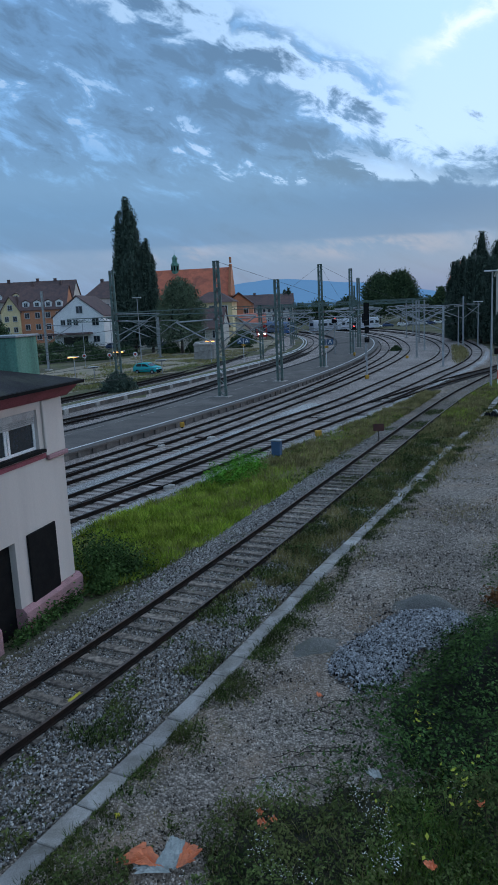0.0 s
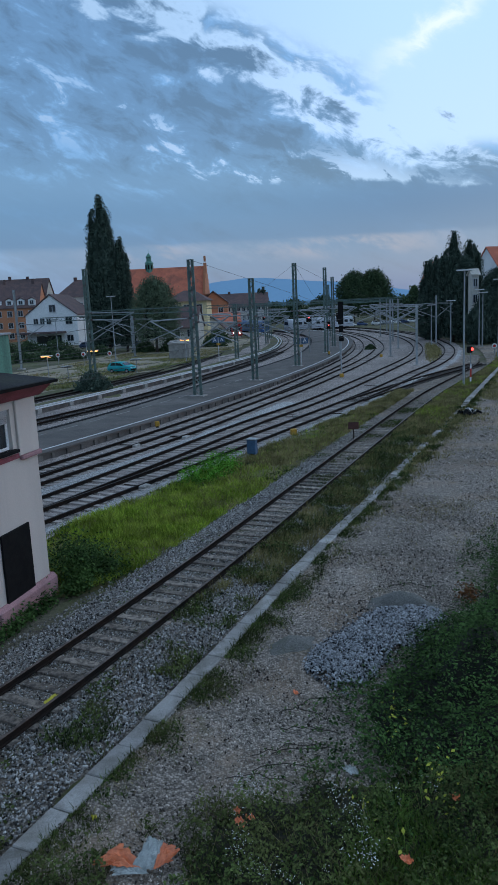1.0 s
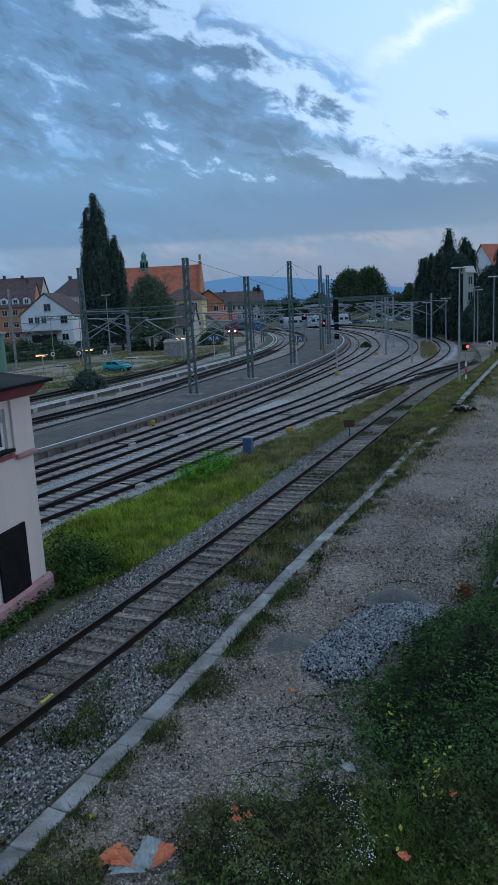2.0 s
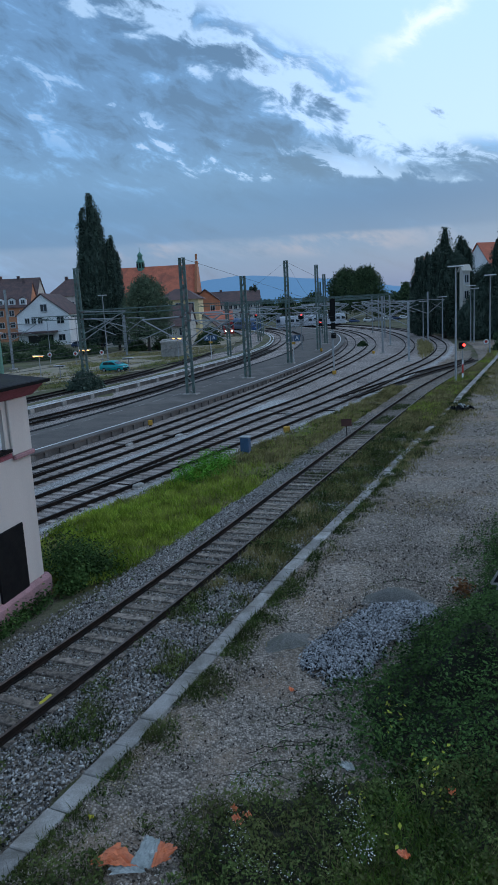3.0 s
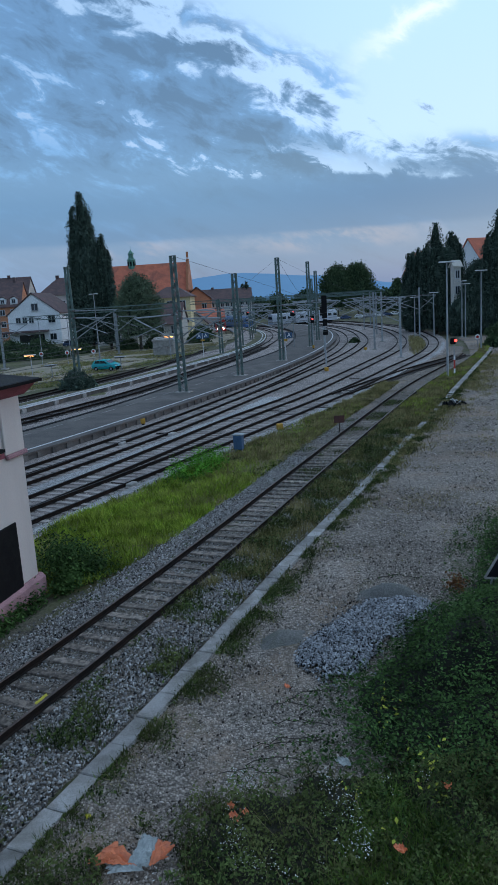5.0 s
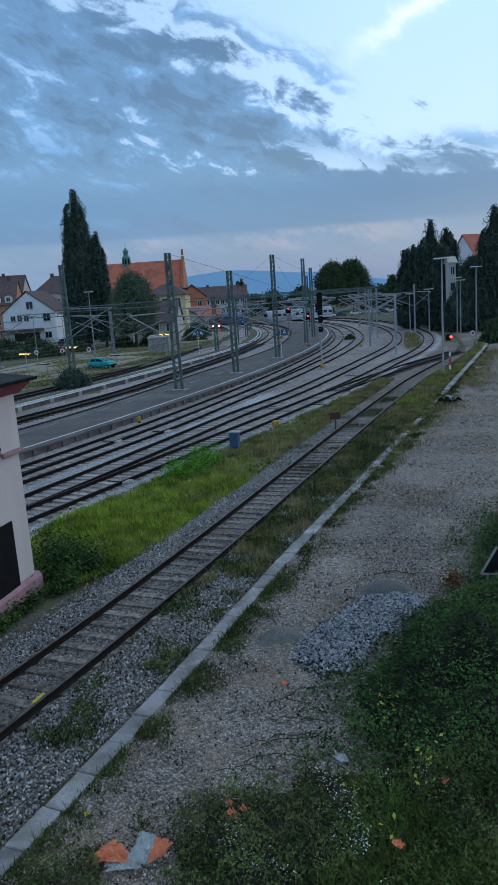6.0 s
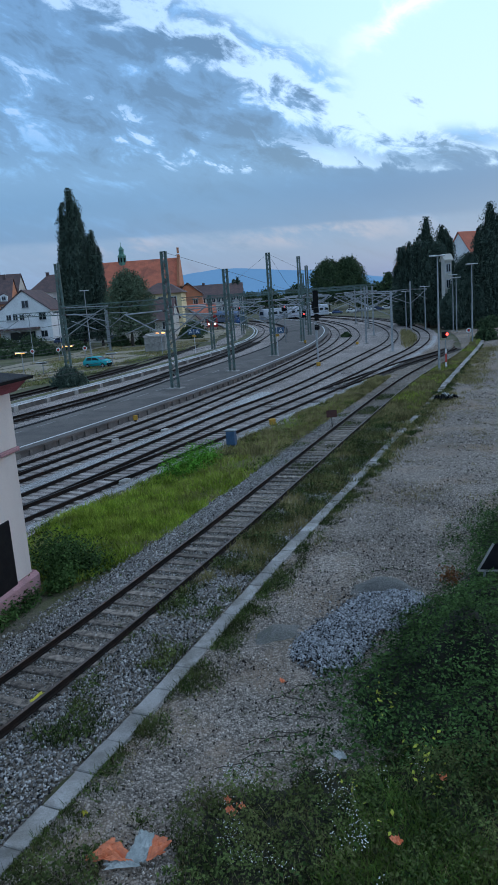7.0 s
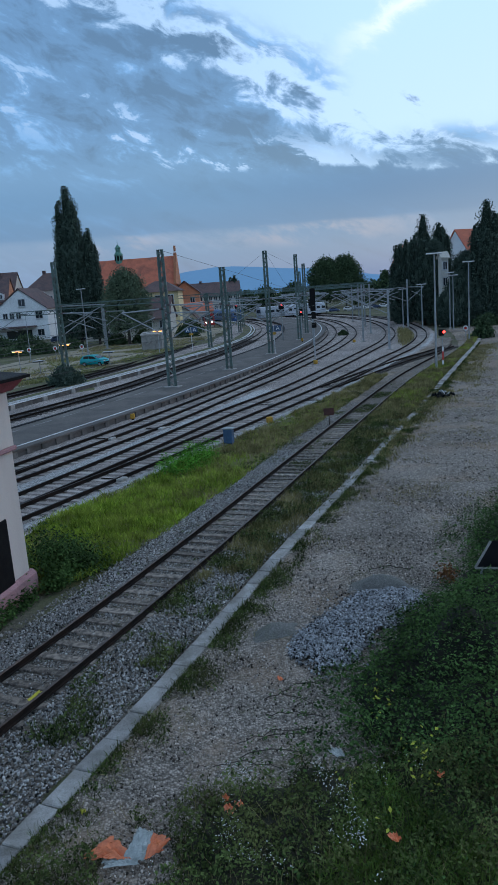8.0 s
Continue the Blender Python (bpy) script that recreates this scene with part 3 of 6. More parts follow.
def build_trough():
    """Concrete cable trough beside the path, a row of lids, some sunk or tilted, and overgrown further on."""
    t = thing("cable_trough", "pale concrete cable trough with lids flush in the gravel", "cable trough", kind="structure")
    off = TROUGH
    bm = sweep(bmesh.new(), along(10, 106, off, -0.10, 1.0), [(-0.24, 0.0), (0.24, 0.0), (0.24, 0.14), (-0.24, 0.14)])
    part("trough", bm, M_CONCRETE, t)
    part("raised_wall", sweep(bmesh.new(), along(66, 106, off, -0.05, 1.0), [(-0.19, 0.0), (0.19, 0.0), (0.19, 0.25), (-0.19, 0.25)]), M_CONCRETE, t, "stretch of trough standing proud")
    me = bpy.data.meshes.new("lid")
    b = boxed((0, 0, 0.0), (0.42, 0.985, 0.09), 0, 0.02)
    b.to_mesh(me)
    b.free()
    me.materials.append(M_LID)
    s = 10.0
    while s < 105:
        a, c = yard(s, off(s)), yard(s + 0.8, off(s + 0.8))
        d = c - a
        if not (43.0 < s < 44.2 or 52 < s < 53.5 or 60 < s < 62):
            ob = new("lid", me)
            ob.parent = t
            p = (a + c) / 2
            far = min(max((s - 36) / 20, 0), 1) * (1 - min(max((s - 63) / 4, 0), 1) * 5)
            ob.matrix_basis = pose(p.x + rng.uniform(-0.015, 0.015), p.y, 0.07 - 0.045 * far + rng.uniform(-0.012, 0.012), rng.uniform(-1, 1), rng.uniform(-2, 2), math.degrees(math.atan2(-d.x, d.y)) + rng.uniform(-0.8, 0.8))
        s += 0.8 * 1.0 / d.length
    return t


build_trough()


M_EDGE = mat("dark_edge_concrete", (0.15, 0.135, 0.122), (0.085, 0.075, 0.068), 1.2, 0.95, 0.4, 30, vary=0.2)


# ------------------------------------------------------------------ platforms
def build_island():
    t = thing("island_platform", "low island platform, dark asphalt with a white safety line", "platform", kind="structure")
    left = path_along([(20, -5.4), (61, -5.5), (75, -6.6), (116, -6.5), (144, -7.5), (235, -7.6)])
    s0, s1 = 18, 235
    lf, rf = along(s0, s1, left, 0.0, 1.5), along(s0, s1, 0.75, 0.0, 1.5)
    bm = bmesh.new()
    rows = [[bm.verts.new(p + Vector((0, 0, z))) for p, z in ((a, 0.0), (a, 0.54), (b, 0.54), (b, 0.0))] for a, b in zip(lf, rf)]
    for r, q in zip(rows[:-1], rows[1:]):
        for j in range(3):
            bm.faces.new((r[j], r[j + 1], q[j + 1], q[j]))
    part("deck", bm, M_ASPHALT, t)
    part("edge_coping", sweep(bmesh.new(), along(s0, s1, 0.72, 0.0), [(-0.22, 0.44), (0.16, 0.44), (0.16, 0.56), (-0.22, 0.56)]), M_ASPHALT, t, "dark edge slabs")
    # coping coloured black to draw the shadow line along the far drop
    part("edge_coping", sweep(bmesh.new(), along(s0, s1, left, 0.0), [(-0.26, 0.44), (0.14, 0.44), (0.14, 0.575), (-0.26, 0.575)]), M_DARK, t, "black far edge drawn as a shadow line")
    part("safety_line", sweep(bmesh.new(), along(s0, s1, 0.0, 0.0), [(-0.09, 0.53), (0.09, 0.53), (0.09, 0.548), (-0.09, 0.548)]), M_LINE, t, "continuous white safety line")
    s = 24.0
    while s < 84:
        part("line_dash", sweep(bmesh.new(), along(s, s + 1.9, -4.0, 0.0, 0.6), [(-0.05, 0.53), (0.05, 0.53), (0.05, 0.546), (-0.05, 0.546)]), M_CONCRETE, t)
        s += 3.2
    post = bpy.data.meshes.new("edge_support")
    b = boxed((0, 0, 0.22), (0.32, 0.55, 0.44), 0, 0.02)
    b.to_mesh(post)
    b.free()
    post.materials.append(M_EDGE)
    s = 24.0
    while s < 112:
        ob = new("edge_support", post)
        ob.parent = t
        p = yard(s, 0.70)
        ob.matrix_basis = pose(p.x, p.y, 0, 0, 0, heading(s))
        s += 1.25
    return t


def build_far_platform():
    t = thing("far_platform", "far platform with a pale coping on concrete brackets", "platform", kind="structure")
    edge = path_along([(20, -13.6), (58, -13.9), (68, -14.2), (90, -14.2), (114, -13.5), (133, -13.4), (157, -14.2), (189, -14.9), (235, -15)])
    s0, s1 = 26, 235
    lf, rf = along(s0, s1, lambda s: edge(s) - 2.6, 0, 1.5), along(s0, s1, lambda s: edge(s) - 0.2, 0, 1.5)
    bm = bmesh.new()
    rows = [[bm.verts.new(p + Vector((0, 0, z))) for p, z in ((a, 0.1), (a, 0.52), (b, 0.52), (b, 0.0))] for a, b in zip(lf, rf)]
    for r, q in zip(rows[:-1], rows[1:]):
        for j in range(3):
            bm.faces.new((r[j], r[j + 1], q[j + 1], q[j]))
    part("deck", bm, M_EARTH, t, "stony overgrown deck")
    part("edge_coping", sweep(bmesh.new(), along(s0, s1, edge, 0), [(-0.22, 0.50), (0.0, 0.50), (0.0, 0.58), (-0.22, 0.58)]), M_COPING, t, "pale coping slabs")
    # dark colour of this face paints in the shade below the coping
    part("retaining_face", sweep(bmesh.new(), along(s0, s1, lambda s: edge(s) - 0.16, 0), [(-0.04, 0.0), (0.04, 0.0), (0.04, 0.48), (-0.04, 0.48)]), M_EDGE, t, "dark retaining face")
    part("cable_duct", sweep(bmesh.new(), along(s0, s1, lambda s: edge(s) - 0.75, 0), [(-0.12, 0.52), (0.12, 0.52), (0.12, 0.62), (-0.12, 0.62)]), M_COPING, t, "pale duct along the edge")
    post = bpy.data.meshes.new("edge_support")
    b = boxed((0, 0, 0.24), (0.3, 0.6, 0.48), 0, 0.03)
    b.to_mesh(post)
    b.free()
    post.materials.append(M_CONCRETE)
    s = 40.0
    while s < 120:
        ob = new("edge_support", post)
        ob.parent = t
        p = yard(s, edge(s) - 0.08)
        ob.matrix_basis = pose(p.x, p.y, 0, 0, 0, heading(s))
        s += 4.6
    return t


build_island()
build_far_platform()


# ------------------------------------------------------------------ signal box
def build_signal_box():
    """Cream plastered signal box; its long wall faces the siding. Local x runs into the house, y along the wall, z up."""
    t = thing("signal_box", "cream plastered railway signal box with maroon eaves and dark flat roof", "building", pose(-6.57, 21.6, 0, 0, 0, 165))
    L, D, T = 9.0, 6.5, 0.38

    def slab(name, y0, y1, z0, z1, x0, x1, m, label="", parent=t, bev=0.0):
        return part(name, boxed(((x0 + x1) / 2, (y0 + y1) / 2, (z0 + z1) / 2), (x1 - x0, y1 - y0, z1 - z0), 0, bev), m, parent, label)
    # long wall with its openings: upper window band, shuttered opening, doorway
    bm = bmesh.new()
    def blk(y0, y1, z0, z1):
        box(bm, (T / 2, (y0 + y1) / 2, (z0 + z1) / 2), (T, y1 - y0, z1 - z0))
    blk(0, 1.24, 0.72, 6.35)
    blk(1.24, L, 6.12, 6.35)
    blk(1.24, L, 2.66, 4.95)
    blk(2.32, 2.90, 0.72, 2.66)
    blk(4.0, L, 0.72, 2.66)
    blk(1.24, 2.32, 2.655, 2.66)
    blk(1.24, 2.32, 0.72, 0.74)
    blk(7.4, L, 4.95, 6.12)
    part("wall", bm, M_PLASTER, t)
    bm = bmesh.new()
    box(bm, (D / 2, T / 2, 3.55), (D - 2 * T, T, 5.6))
    box(bm, (D / 2, L - T / 2, 3.55), (D - 2 * T, T, 5.6))
    box(bm, (D - T / 2, L / 2, 3.55), (T, L, 5.6))
    part("wall", bm, M_PLASTER, t)
    part("floor_slab", boxed((D / 2, L / 2, 4.3), (D - 2 * T, L - 2 * T, 0.2)), M_CONCRETE, t)
    part("pilaster", boxed((-0.04, 0.5, 5.53), (0.08, 1.04, 1.62), 0, 0.02), M_PLASTER, t)
    bm = bmesh.new()
    prism(bm, [(-0.16, -0.1), (D, -0.1), (D, 0.72), (-0.05, 0.72), (-0.16, 0.6)], -0.16, 2.9)
    prism(bm, [(-0.12, -0.1), (D, -0.1), (D, 0.72), (-0.03, 0.72), (-0.12, 0.6)], 4.0, L)
    part("plinth", bm, M_PINK, t, "faded pink plinth")
    slab("ledge", -0.1, 0.98, 4.58, 4.72, -0.13, 0.0, M_PINK, "pink string course", bev=0.03)
    slab("ledge", 0.98, 7.5, 4.66, 4.80, -0.04, 0.0, M_MAROON, "dark string course under the windows")
    # window band
    w = part("window", boxed((0.14, 4.32, 4.99), (0.06, 6.16, 0.09), 0, 0.01), M_WHITE, t, "white-framed window band")
    slab("sill", 1.14, 7.5, 4.86, 4.95, -0.16, 0.12, M_DARK, "dark metal sill", w)
    slab("head_frame", 1.24, 7.4, 5.90, 6.0, 0.11, 0.17, M_WHITE, "", w)
    for y in (1.29, 2.52, 2.66, 3.9, 4.04, 5.3, 6.2, 7.35):
        slab("mullion", y - 0.05, y + 0.05, 5.03, 5.9, 0.11, 0.17, M_WHITE, "", w)
    for y0, y1 in ((1.34, 2.47), (2.71, 3.85), (4.09, 5.25), (5.35, 6.15), (6.25, 7.3)):
        slab("pane", y0, y1, 5.03, 5.9, 0.135, 0.145, M_GLASS, "", w)
    bl = part("roller_blind", boxed((0.06, 4.3, 6.02), (0.08, 6.0, 0.18)), M_GALV, t, "half-raised grey slatted blind")
    for k in range(6):
        slab("slat", 1.3, 7.3, 5.72 + k * 0.05, 5.762 + k * 0.05, 0.075, 0.095, M_GALV, "", bl)
    # shuttered opening and doorway
    slab("shutter", 0.92, 2.36, 0.68, 2.70, -0.07, 0.0, M_DARK, "closed black shutter", bev=0.02)
    d = slab("door", 2.90, 4.0, 0.0, 2.66, 0.2, 0.26, M_DARK, "black panelled door")
    for z in (0.7, 1.6, 2.2):
        slab("door_panel", 3.0, 3.9, z - 0.3, z + 0.2, 0.185, 0.2, M_DARK, "", d)
    # roof
    bm = bmesh.new()
    lo, hi = 6.72, 7.55
    a = [(-0.62, -0.40), (D + 0.6, -0.40), (D + 0.6, L + 0.6), (-0.62, L + 0.6)]
    b = [(2.2, 2.2), (D - 2.2, 2.2), (D - 2.2, L - 2.2), (2.2, L - 2.2)]
    v0 = [bm.verts.new((x, y, lo)) for x, y in a]
    v1 = [bm.verts.new((x, y, lo + 0.10)) for x, y in a]
    v2 = [bm.verts.new((x, y, hi)) for x, y in b]
    for p, q in ((v0, v1), (v1, v2)):
        for i in range(4):
            j = (i + 1) % 4
            bm.faces.new((p[i], p[j], q[j], q[i]))
    bm.faces.new(v2)
    bm.faces.new(v0[::-1])
    part("roof", bm, M_SLATE, t, "dark felt roof")
    bm = bmesh.new()
    prism(bm, [(-0.55, 6.71), (-0.1, 6.35), (D + 0.1, 6.35), (D + 0.5, 6.71)], -0.32, L + 0.5)
    part("eaves_board", bm, M_MAROON, t, "maroon-pink boarded eaves")
    ch = part("chimney", boxed((1.35, 0.2, 7.55), (1.15, 1.1, 1.25), 0, 0.02), M_COPPER, t, "green sheet-clad chimney")
    part("chimney_cap", boxed((1.35, 0.2, 8.2), (1.28, 1.22, 0.07), 0, 0.015), M_GALV, ch)
    part("gutter", sweep(bmesh.new(), [Vector((-0.66, -0.38, 6.72)), Vector((-0.66, 4, 6.72)), Vector((-0.66, L + 0.5, 6.72))], [(-0.05, 0), (0.05, 0), (0.06, 0.09), (-0.06, 0.09)]), M_DARK, t)
    return t


build_signal_box()


G0_ = 0.7


# ------------------------------------------------------------------ catenary masts, lamps and signals
def lattice_mast(label, x, y, z0, z1, w0, w1, rz, material=M_STEEL_G, arms=(), foot=True):
    t = thing("catenary_mast", label, "mast", pose(x, y, z0, 0, 0, rz), "catenary masts")
    h = z1 - z0
    for sx in (-1, 1):
        bm = bmesh.new()
        bar(bm, (sx * w0 / 2, 0, 0), (sx * w1 / 2, 0, h), 0.12, 0.26)
        bar(bm, (sx * (w0 / 2 - 0.05), 0.13, 0), (sx * (w1 / 2 - 0.05), 0.13, h), 0.12, 0.03)
        part("leg", bm, material, t)
    n = max(6, int(h / 0.55))
    for i in range(n):
        a, b = i / n, (i + 1) / n
        wa, wb = (w0 + (w1 - w0) * a) / 2, (w0 + (w1 - w0) * b) / 2
        k = 1 if i % 2 else -1
        for yy in (-0.11, 0.11):
            part("brace", bar(bmesh.new(), (-k * wa, yy, a * h), (k * wb, yy, b * h), 0.09, 0.025), material, t)
    part("cap", boxed((0, 0, h + 0.03), (w1 + 0.16, 0.34, 0.06)), material, t)
    if foot:
        part("footing", boxed((0, 0, 0.0), (w0 + 0.9, 1.1, 0.16), 0, 0.03), M_CONCRETE, t, "concrete footing")
    for side, reach, za in arms:
        add_arm(t, side, reach, za - z0)
    return t


def add_arm(t, side, reach, z):
    """A tubular cantilever with strut, drop arm and insulators."""
    a = part("cantilever", rod(bmesh.new(), (0, 0, z + 1.5), (side * reach, 0, z + 1.35), 0.065), M_GALV, t, "grey tubular cantilever")
    part("strut", rod(bmesh.new(), (0, 0, z - 1.1), (side * reach * 0.98, 0, z + 1.30), 0.06), M_GALV, a)
    part("drop_arm", rod(bmesh.new(), (side * reach * 0.25, 0, z + 0.75), (side * reach * 1.02, 0, z - 0.45), 0.045), M_GALV, a)
    bm = bmesh.new()
    for k in range(4):
        rod(bm, (side * (0.25 + 0.09 * k), 0, z + 1.5), (side * (0.29 + 0.09 * k), 0, z + 1.49), 0.11)
    part("insulator", bm, M_TILE_D, a, "brown ribbed insulator")


def pole_mast(label, x, y, z0, z1, rz, arms=(), material=M_GALV, w=0.26):
    t = thing("catenary_mast", label, "mast", pose(x, y, z0, 0, 0, rz), "catenary masts")
    h = z1 - z0
    bm = bmesh.new()
    for yy in (-w / 2, w / 2):
        box(bm, (0, yy, h / 2), (w, 0.03, h))
    box(bm, (0, 0, h / 2), (0.03, w - 0.03, h))
    part("pole", bm, material, t)
    part("footing", boxed((0, 0, 0.05), (0.9, 0.9, 0.3), 0, 0.03), M_CONCRETE, t, "concrete footing")
    for side, reach, za in arms:
        add_arm(t, side, reach, za - z0)
    return t


def portal_beam(label, a, b, z, h=0.45):
    """A latticed cross beam between two masts."""
    a, b = Vector((a[0], a[1], z)), Vector((b[0], b[1], z))
    t = thing("portal_beam", label, "beam", group="portal beams")
    for dz in (0, h):
        part("chord", bar(bmesh.new(), a + Vector((0, 0, dz)), b + Vector((0, 0, dz)), 0.09, 0.09), M_STEEL_G, t)
    n = max(4, int((b - a).length / 0.8))
    for i in range(n):
        p, q = a.lerp(b, i / n), a.lerp(b, (i + 1) / n)
        lift = Vector((0, 0, h))
        part("brace", bar(bmesh.new(), p if i % 2 else p + lift, q + lift if i % 2 else q, 0.035, 0.035), M_STEEL_G, t)
    return t


lattice_mast("tall green lattice catenary mast on the island platform", -4.95, 67.9, 0.54, 13.0, 0.70, 0.40, heading(67), arms=((-1, 4.6, 6.3), (1, 4.3, 5.9), (1, 3.8, 6.6)))
lattice_mast("shorter green twin-leg catenary mast on the platform", 0.6, 79.75, 0.54, 11.5, 0.52, 0.42, heading(80), arms=((-1, 4.6, 6.2), (1, 4.2, 6.0)))
lattice_mast("slender grey-green lattice mast on the platform", 6.35, 95.6, 0.54, 13.7, 0.48, 0.36, heading(95), arms=((-1, 4.8, 6.2), (1, 4.4, 6.2), (1, 4.0, 5.6)))
lattice_mast("grey-green lattice mast beside the far track", -18.4, 85.3, 0.7, 13.6, 0.70, 0.40, heading(80), arms=((1, 4.4, 6.4), (1, 6.0, 7.2)))
pole_mast("plain grey steel catenary mast between the curved tracks", 21.6, 93.5, 0.0, 7.7, heading(97), ((-1, 5.2, 5.8),))
pole_mast("grey steel catenary mast beyond the grass patch", 34.9, 135.4, 0.0, 8.9, heading(138), ((-1, 6.0, 6.0), (1, 3.0, 6.0)))
pole_mast("grey steel post carrying a cross beam behind the sandy yard", -22.3, 141.0, G0_, 8.6, -20, ((-1, 4.0, 5.6), (1, 4.0, 5.8)))
pole_mast("grey steel post behind the sandy yard", -20.0, 128.0, G0_, 7.8, -20, ((1, 4.0, 5.8),))
pole_mast("grey steel post beside the signal box roof", -34.5, 110.0, G0_, 12.6, -20, ((1, 5.0, 6.0),))
FAR_MASTS = [(118, -2.0, 14.0), (134, -2.4, 13.0), (150, -3.0, 12.5), (172, -3.2, 12.5), (112, -15.5, 9.0), (130, -16.0, 9.0), (152, -17.0, 9.0), (178, -17.0, 9.5)]
for s_, o_, h_ in FAR_MASTS:
    p_ = yard(s_, o_)
    lattice_mast("far grey lattice catenary mast among the platforms", p_.x, p_.y, 0.5, h_, 0.45, 0.34, heading(s_), arms=((-1, 4.6, 6.2), (1, 4.4, 6.1)))
for s_, o_ in ((112, 8.6), (128, 9.2), (150, 9.0), (172, 8.8), (190, 14.0), (205, 3.0)):
    p_ = yard(s_, o_)
    pole_mast("far grey steel catenary mast", p_.x, p_.y, 0.0, 8.6, heading(s_), ((-1, 4.6, 6.0), (1, 4.2, 6.0)))


def span(s, a, b, z):
    p, q = yard(s, a), yard(s, b)
    portal_beam("grey lattice cross beam over the tracks", p, q, z)


portal_beam("grey lattice cross beam from the tall platform mast over the far tracks", (-4.95, 67.9), yard(74, -19.5), 8.4)
portal_beam("grey lattice cross beam linking two platform masts", (-18.4, 85.3), yard(84, -33), 7.9)
for s_, a_, b_, z_ in ((118, -22, -2.0, 8.5), (118, -2.0, 8.6, 8.3), (134, -24, 9.5, 8.5), (150, -24, 9.0, 8.3), (172, -20, 14, 8.4)):
    span(s_, a_, b_, z_)


def wire(name, pts, r=0.012):
    pts = [Vector(p) for p in pts]
    bm = sweep(bmesh.new(), pts, [(-r, 0), (0, -r), (r, 0), (0, r)])
    return tagged(part(name, bm, M_WIRE), "thin dark overhead wire strung along the tracks", "wire", "overhead wires")


for key, lo in (("A", 20), ("C", 20), ("D", 20), ("F", 30), ("G", 50)):
    wire("contact_wire", along(lo, 200, lambda s: TRACKS[key](s) + 0.2, 5.75, 18))
    top = along(lo, 200, lambda s: TRACKS[key](s) + 0.2, 7.3, 6)
    wire("carrier_wire", [p - Vector((0, 0, 0.5 * math.sin((i % 5) / 5 * math.pi))) for i, p in enumerate(top)])
wire("stay_wire", [Vector((-4.9, 67.9, 13)), Vector((3, 82, 10.6)), Vector((9, 96, 8.8))], 0.016)
wire("stay_wire", [Vector((6.4, 95.6, 13.6)), Vector((14, 112, 10.9)), Vector((22, 130, 8.9))], 0.016)
wire("stay_wire", [Vector((6.4, 95.6, 13.6)), Vector((10, 112, 10.0)), Vector((13, 128, 8.5))], 0.016)
wire("stay_wire", [Vector((6.3, 95.6, 13.6)), Vector((0.6, 79.75, 9.5))], 0.016)


def lamp_post(label, x, y, z0, z1, rz, head=1.6):
    t = thing("lamp_post", label, "lamp post", pose(x, y, z0, 0, 0, rz), "yard lamps")
    h = z1 - z0
    bm = bmesh.new()
    rod(bm, (0, 0, 0), (0, 0, h * 0.5), 0.11, 0.09, 10)
    rod(bm, (0, 0, h * 0.5), (0, 0, h), 0.085, 0.06, 10)
    part("pole", bm, M_GALV, t, smooth=False)
    bm = boxed((0, 0, h + 0.04), (head, 0.38, 0.13), 0, 0.04)
    hd = part("luminaire", bm, M_COPING, t, "flat pale luminaire")
    part("diffuser", boxed((0, 0, h - 0.035), (head * 0.9, 0.3, 0.02)), M_GLASS, hd)
    part("base", boxed((0, 0, 0.06), (0.45, 0.45, 0.24), 0, 0.03), M_CONCRETE, t)
    return t


lamp_post("tall grey lamp post with flat head beside the siding", 20.6, 69.6, 0, 10.95, 8, 1.55)
lamp_post("grey lamp post with flat head on the grass verge", 33.4, 97.4, 0, 10.5, 6, 1.55)
lamp_post("far grey lamp post before dark trees", 39.56, 125.0, 0, 9.45, 5, 1.6)
lamp_post("far grey lamp post before dark trees", 39.18, 122.0, 0, 8.95, 5, 1.6)
lamp_post("far grey lamp post before dark trees", 36.1, 130.0, 0, 7.8, 5, 1.7)
lamp_post("far grey lamp post before dark trees", 32.9, 131.0, 0, 7.2, 5, 1.5)
lamp_post("grey lamp post before the dark poplar", -21.6, 118.0, 0.7, 11.1, -20, 1.5)


def signal(label, x, y, z0, h, head=(0.55, 1.2), lit=True, rz=0, foot=False, pole=0.07):
    t = thing("railway_signal", label, "signal", pose(x, y, z0, 0, 0, rz), "railway signals")
    part("pole", rod(bmesh.new(), (0, 0, 0), (0, 0, h), pole, n=8), M_GALV, t)
    hd = part("signal_head", boxed((0, -0.12, h - head[1] / 2), (head[0], 0.2, head[1]), 0, 0.03), M_DARK, t, "black signal head")
    if lit:
        part("red_light", rod(bmesh.new(), (0, -0.26, h - head[1] * 0.45), (0, -0.2, h - head[1] * 0.45), 0.13, n=12), M_RED_GLOW, hd, "glowing red lamp")
    if foot:
        part("base", boxed((0, 0, 0.3), (0.42, 0.4, 0.45), 0, 0.05), YELLOW, t, "yellow base box")
    return t


YELLOW = mat("yellow_paint", (0.52, 0.28, 0.03), (0.34, 0.19, 0.03), 2, 0.6, 0.1, 30)
BLUE = mat("blue_paint", (0.05, 0.105, 0.19), (0.04, 0.085, 0.15), 2, 0.6, 0.1, 30)
REDP = mat("red_paint", (0.55, 0.04, 0.03), (0.45, 0.04, 0.03), 2, 0.5, 0.1, 30)
BROWN = mat("rust_brown_paint", (0.10, 0.038, 0.03), (0.07, 0.03, 0.026), 5, 0.8, 0.3, 30)


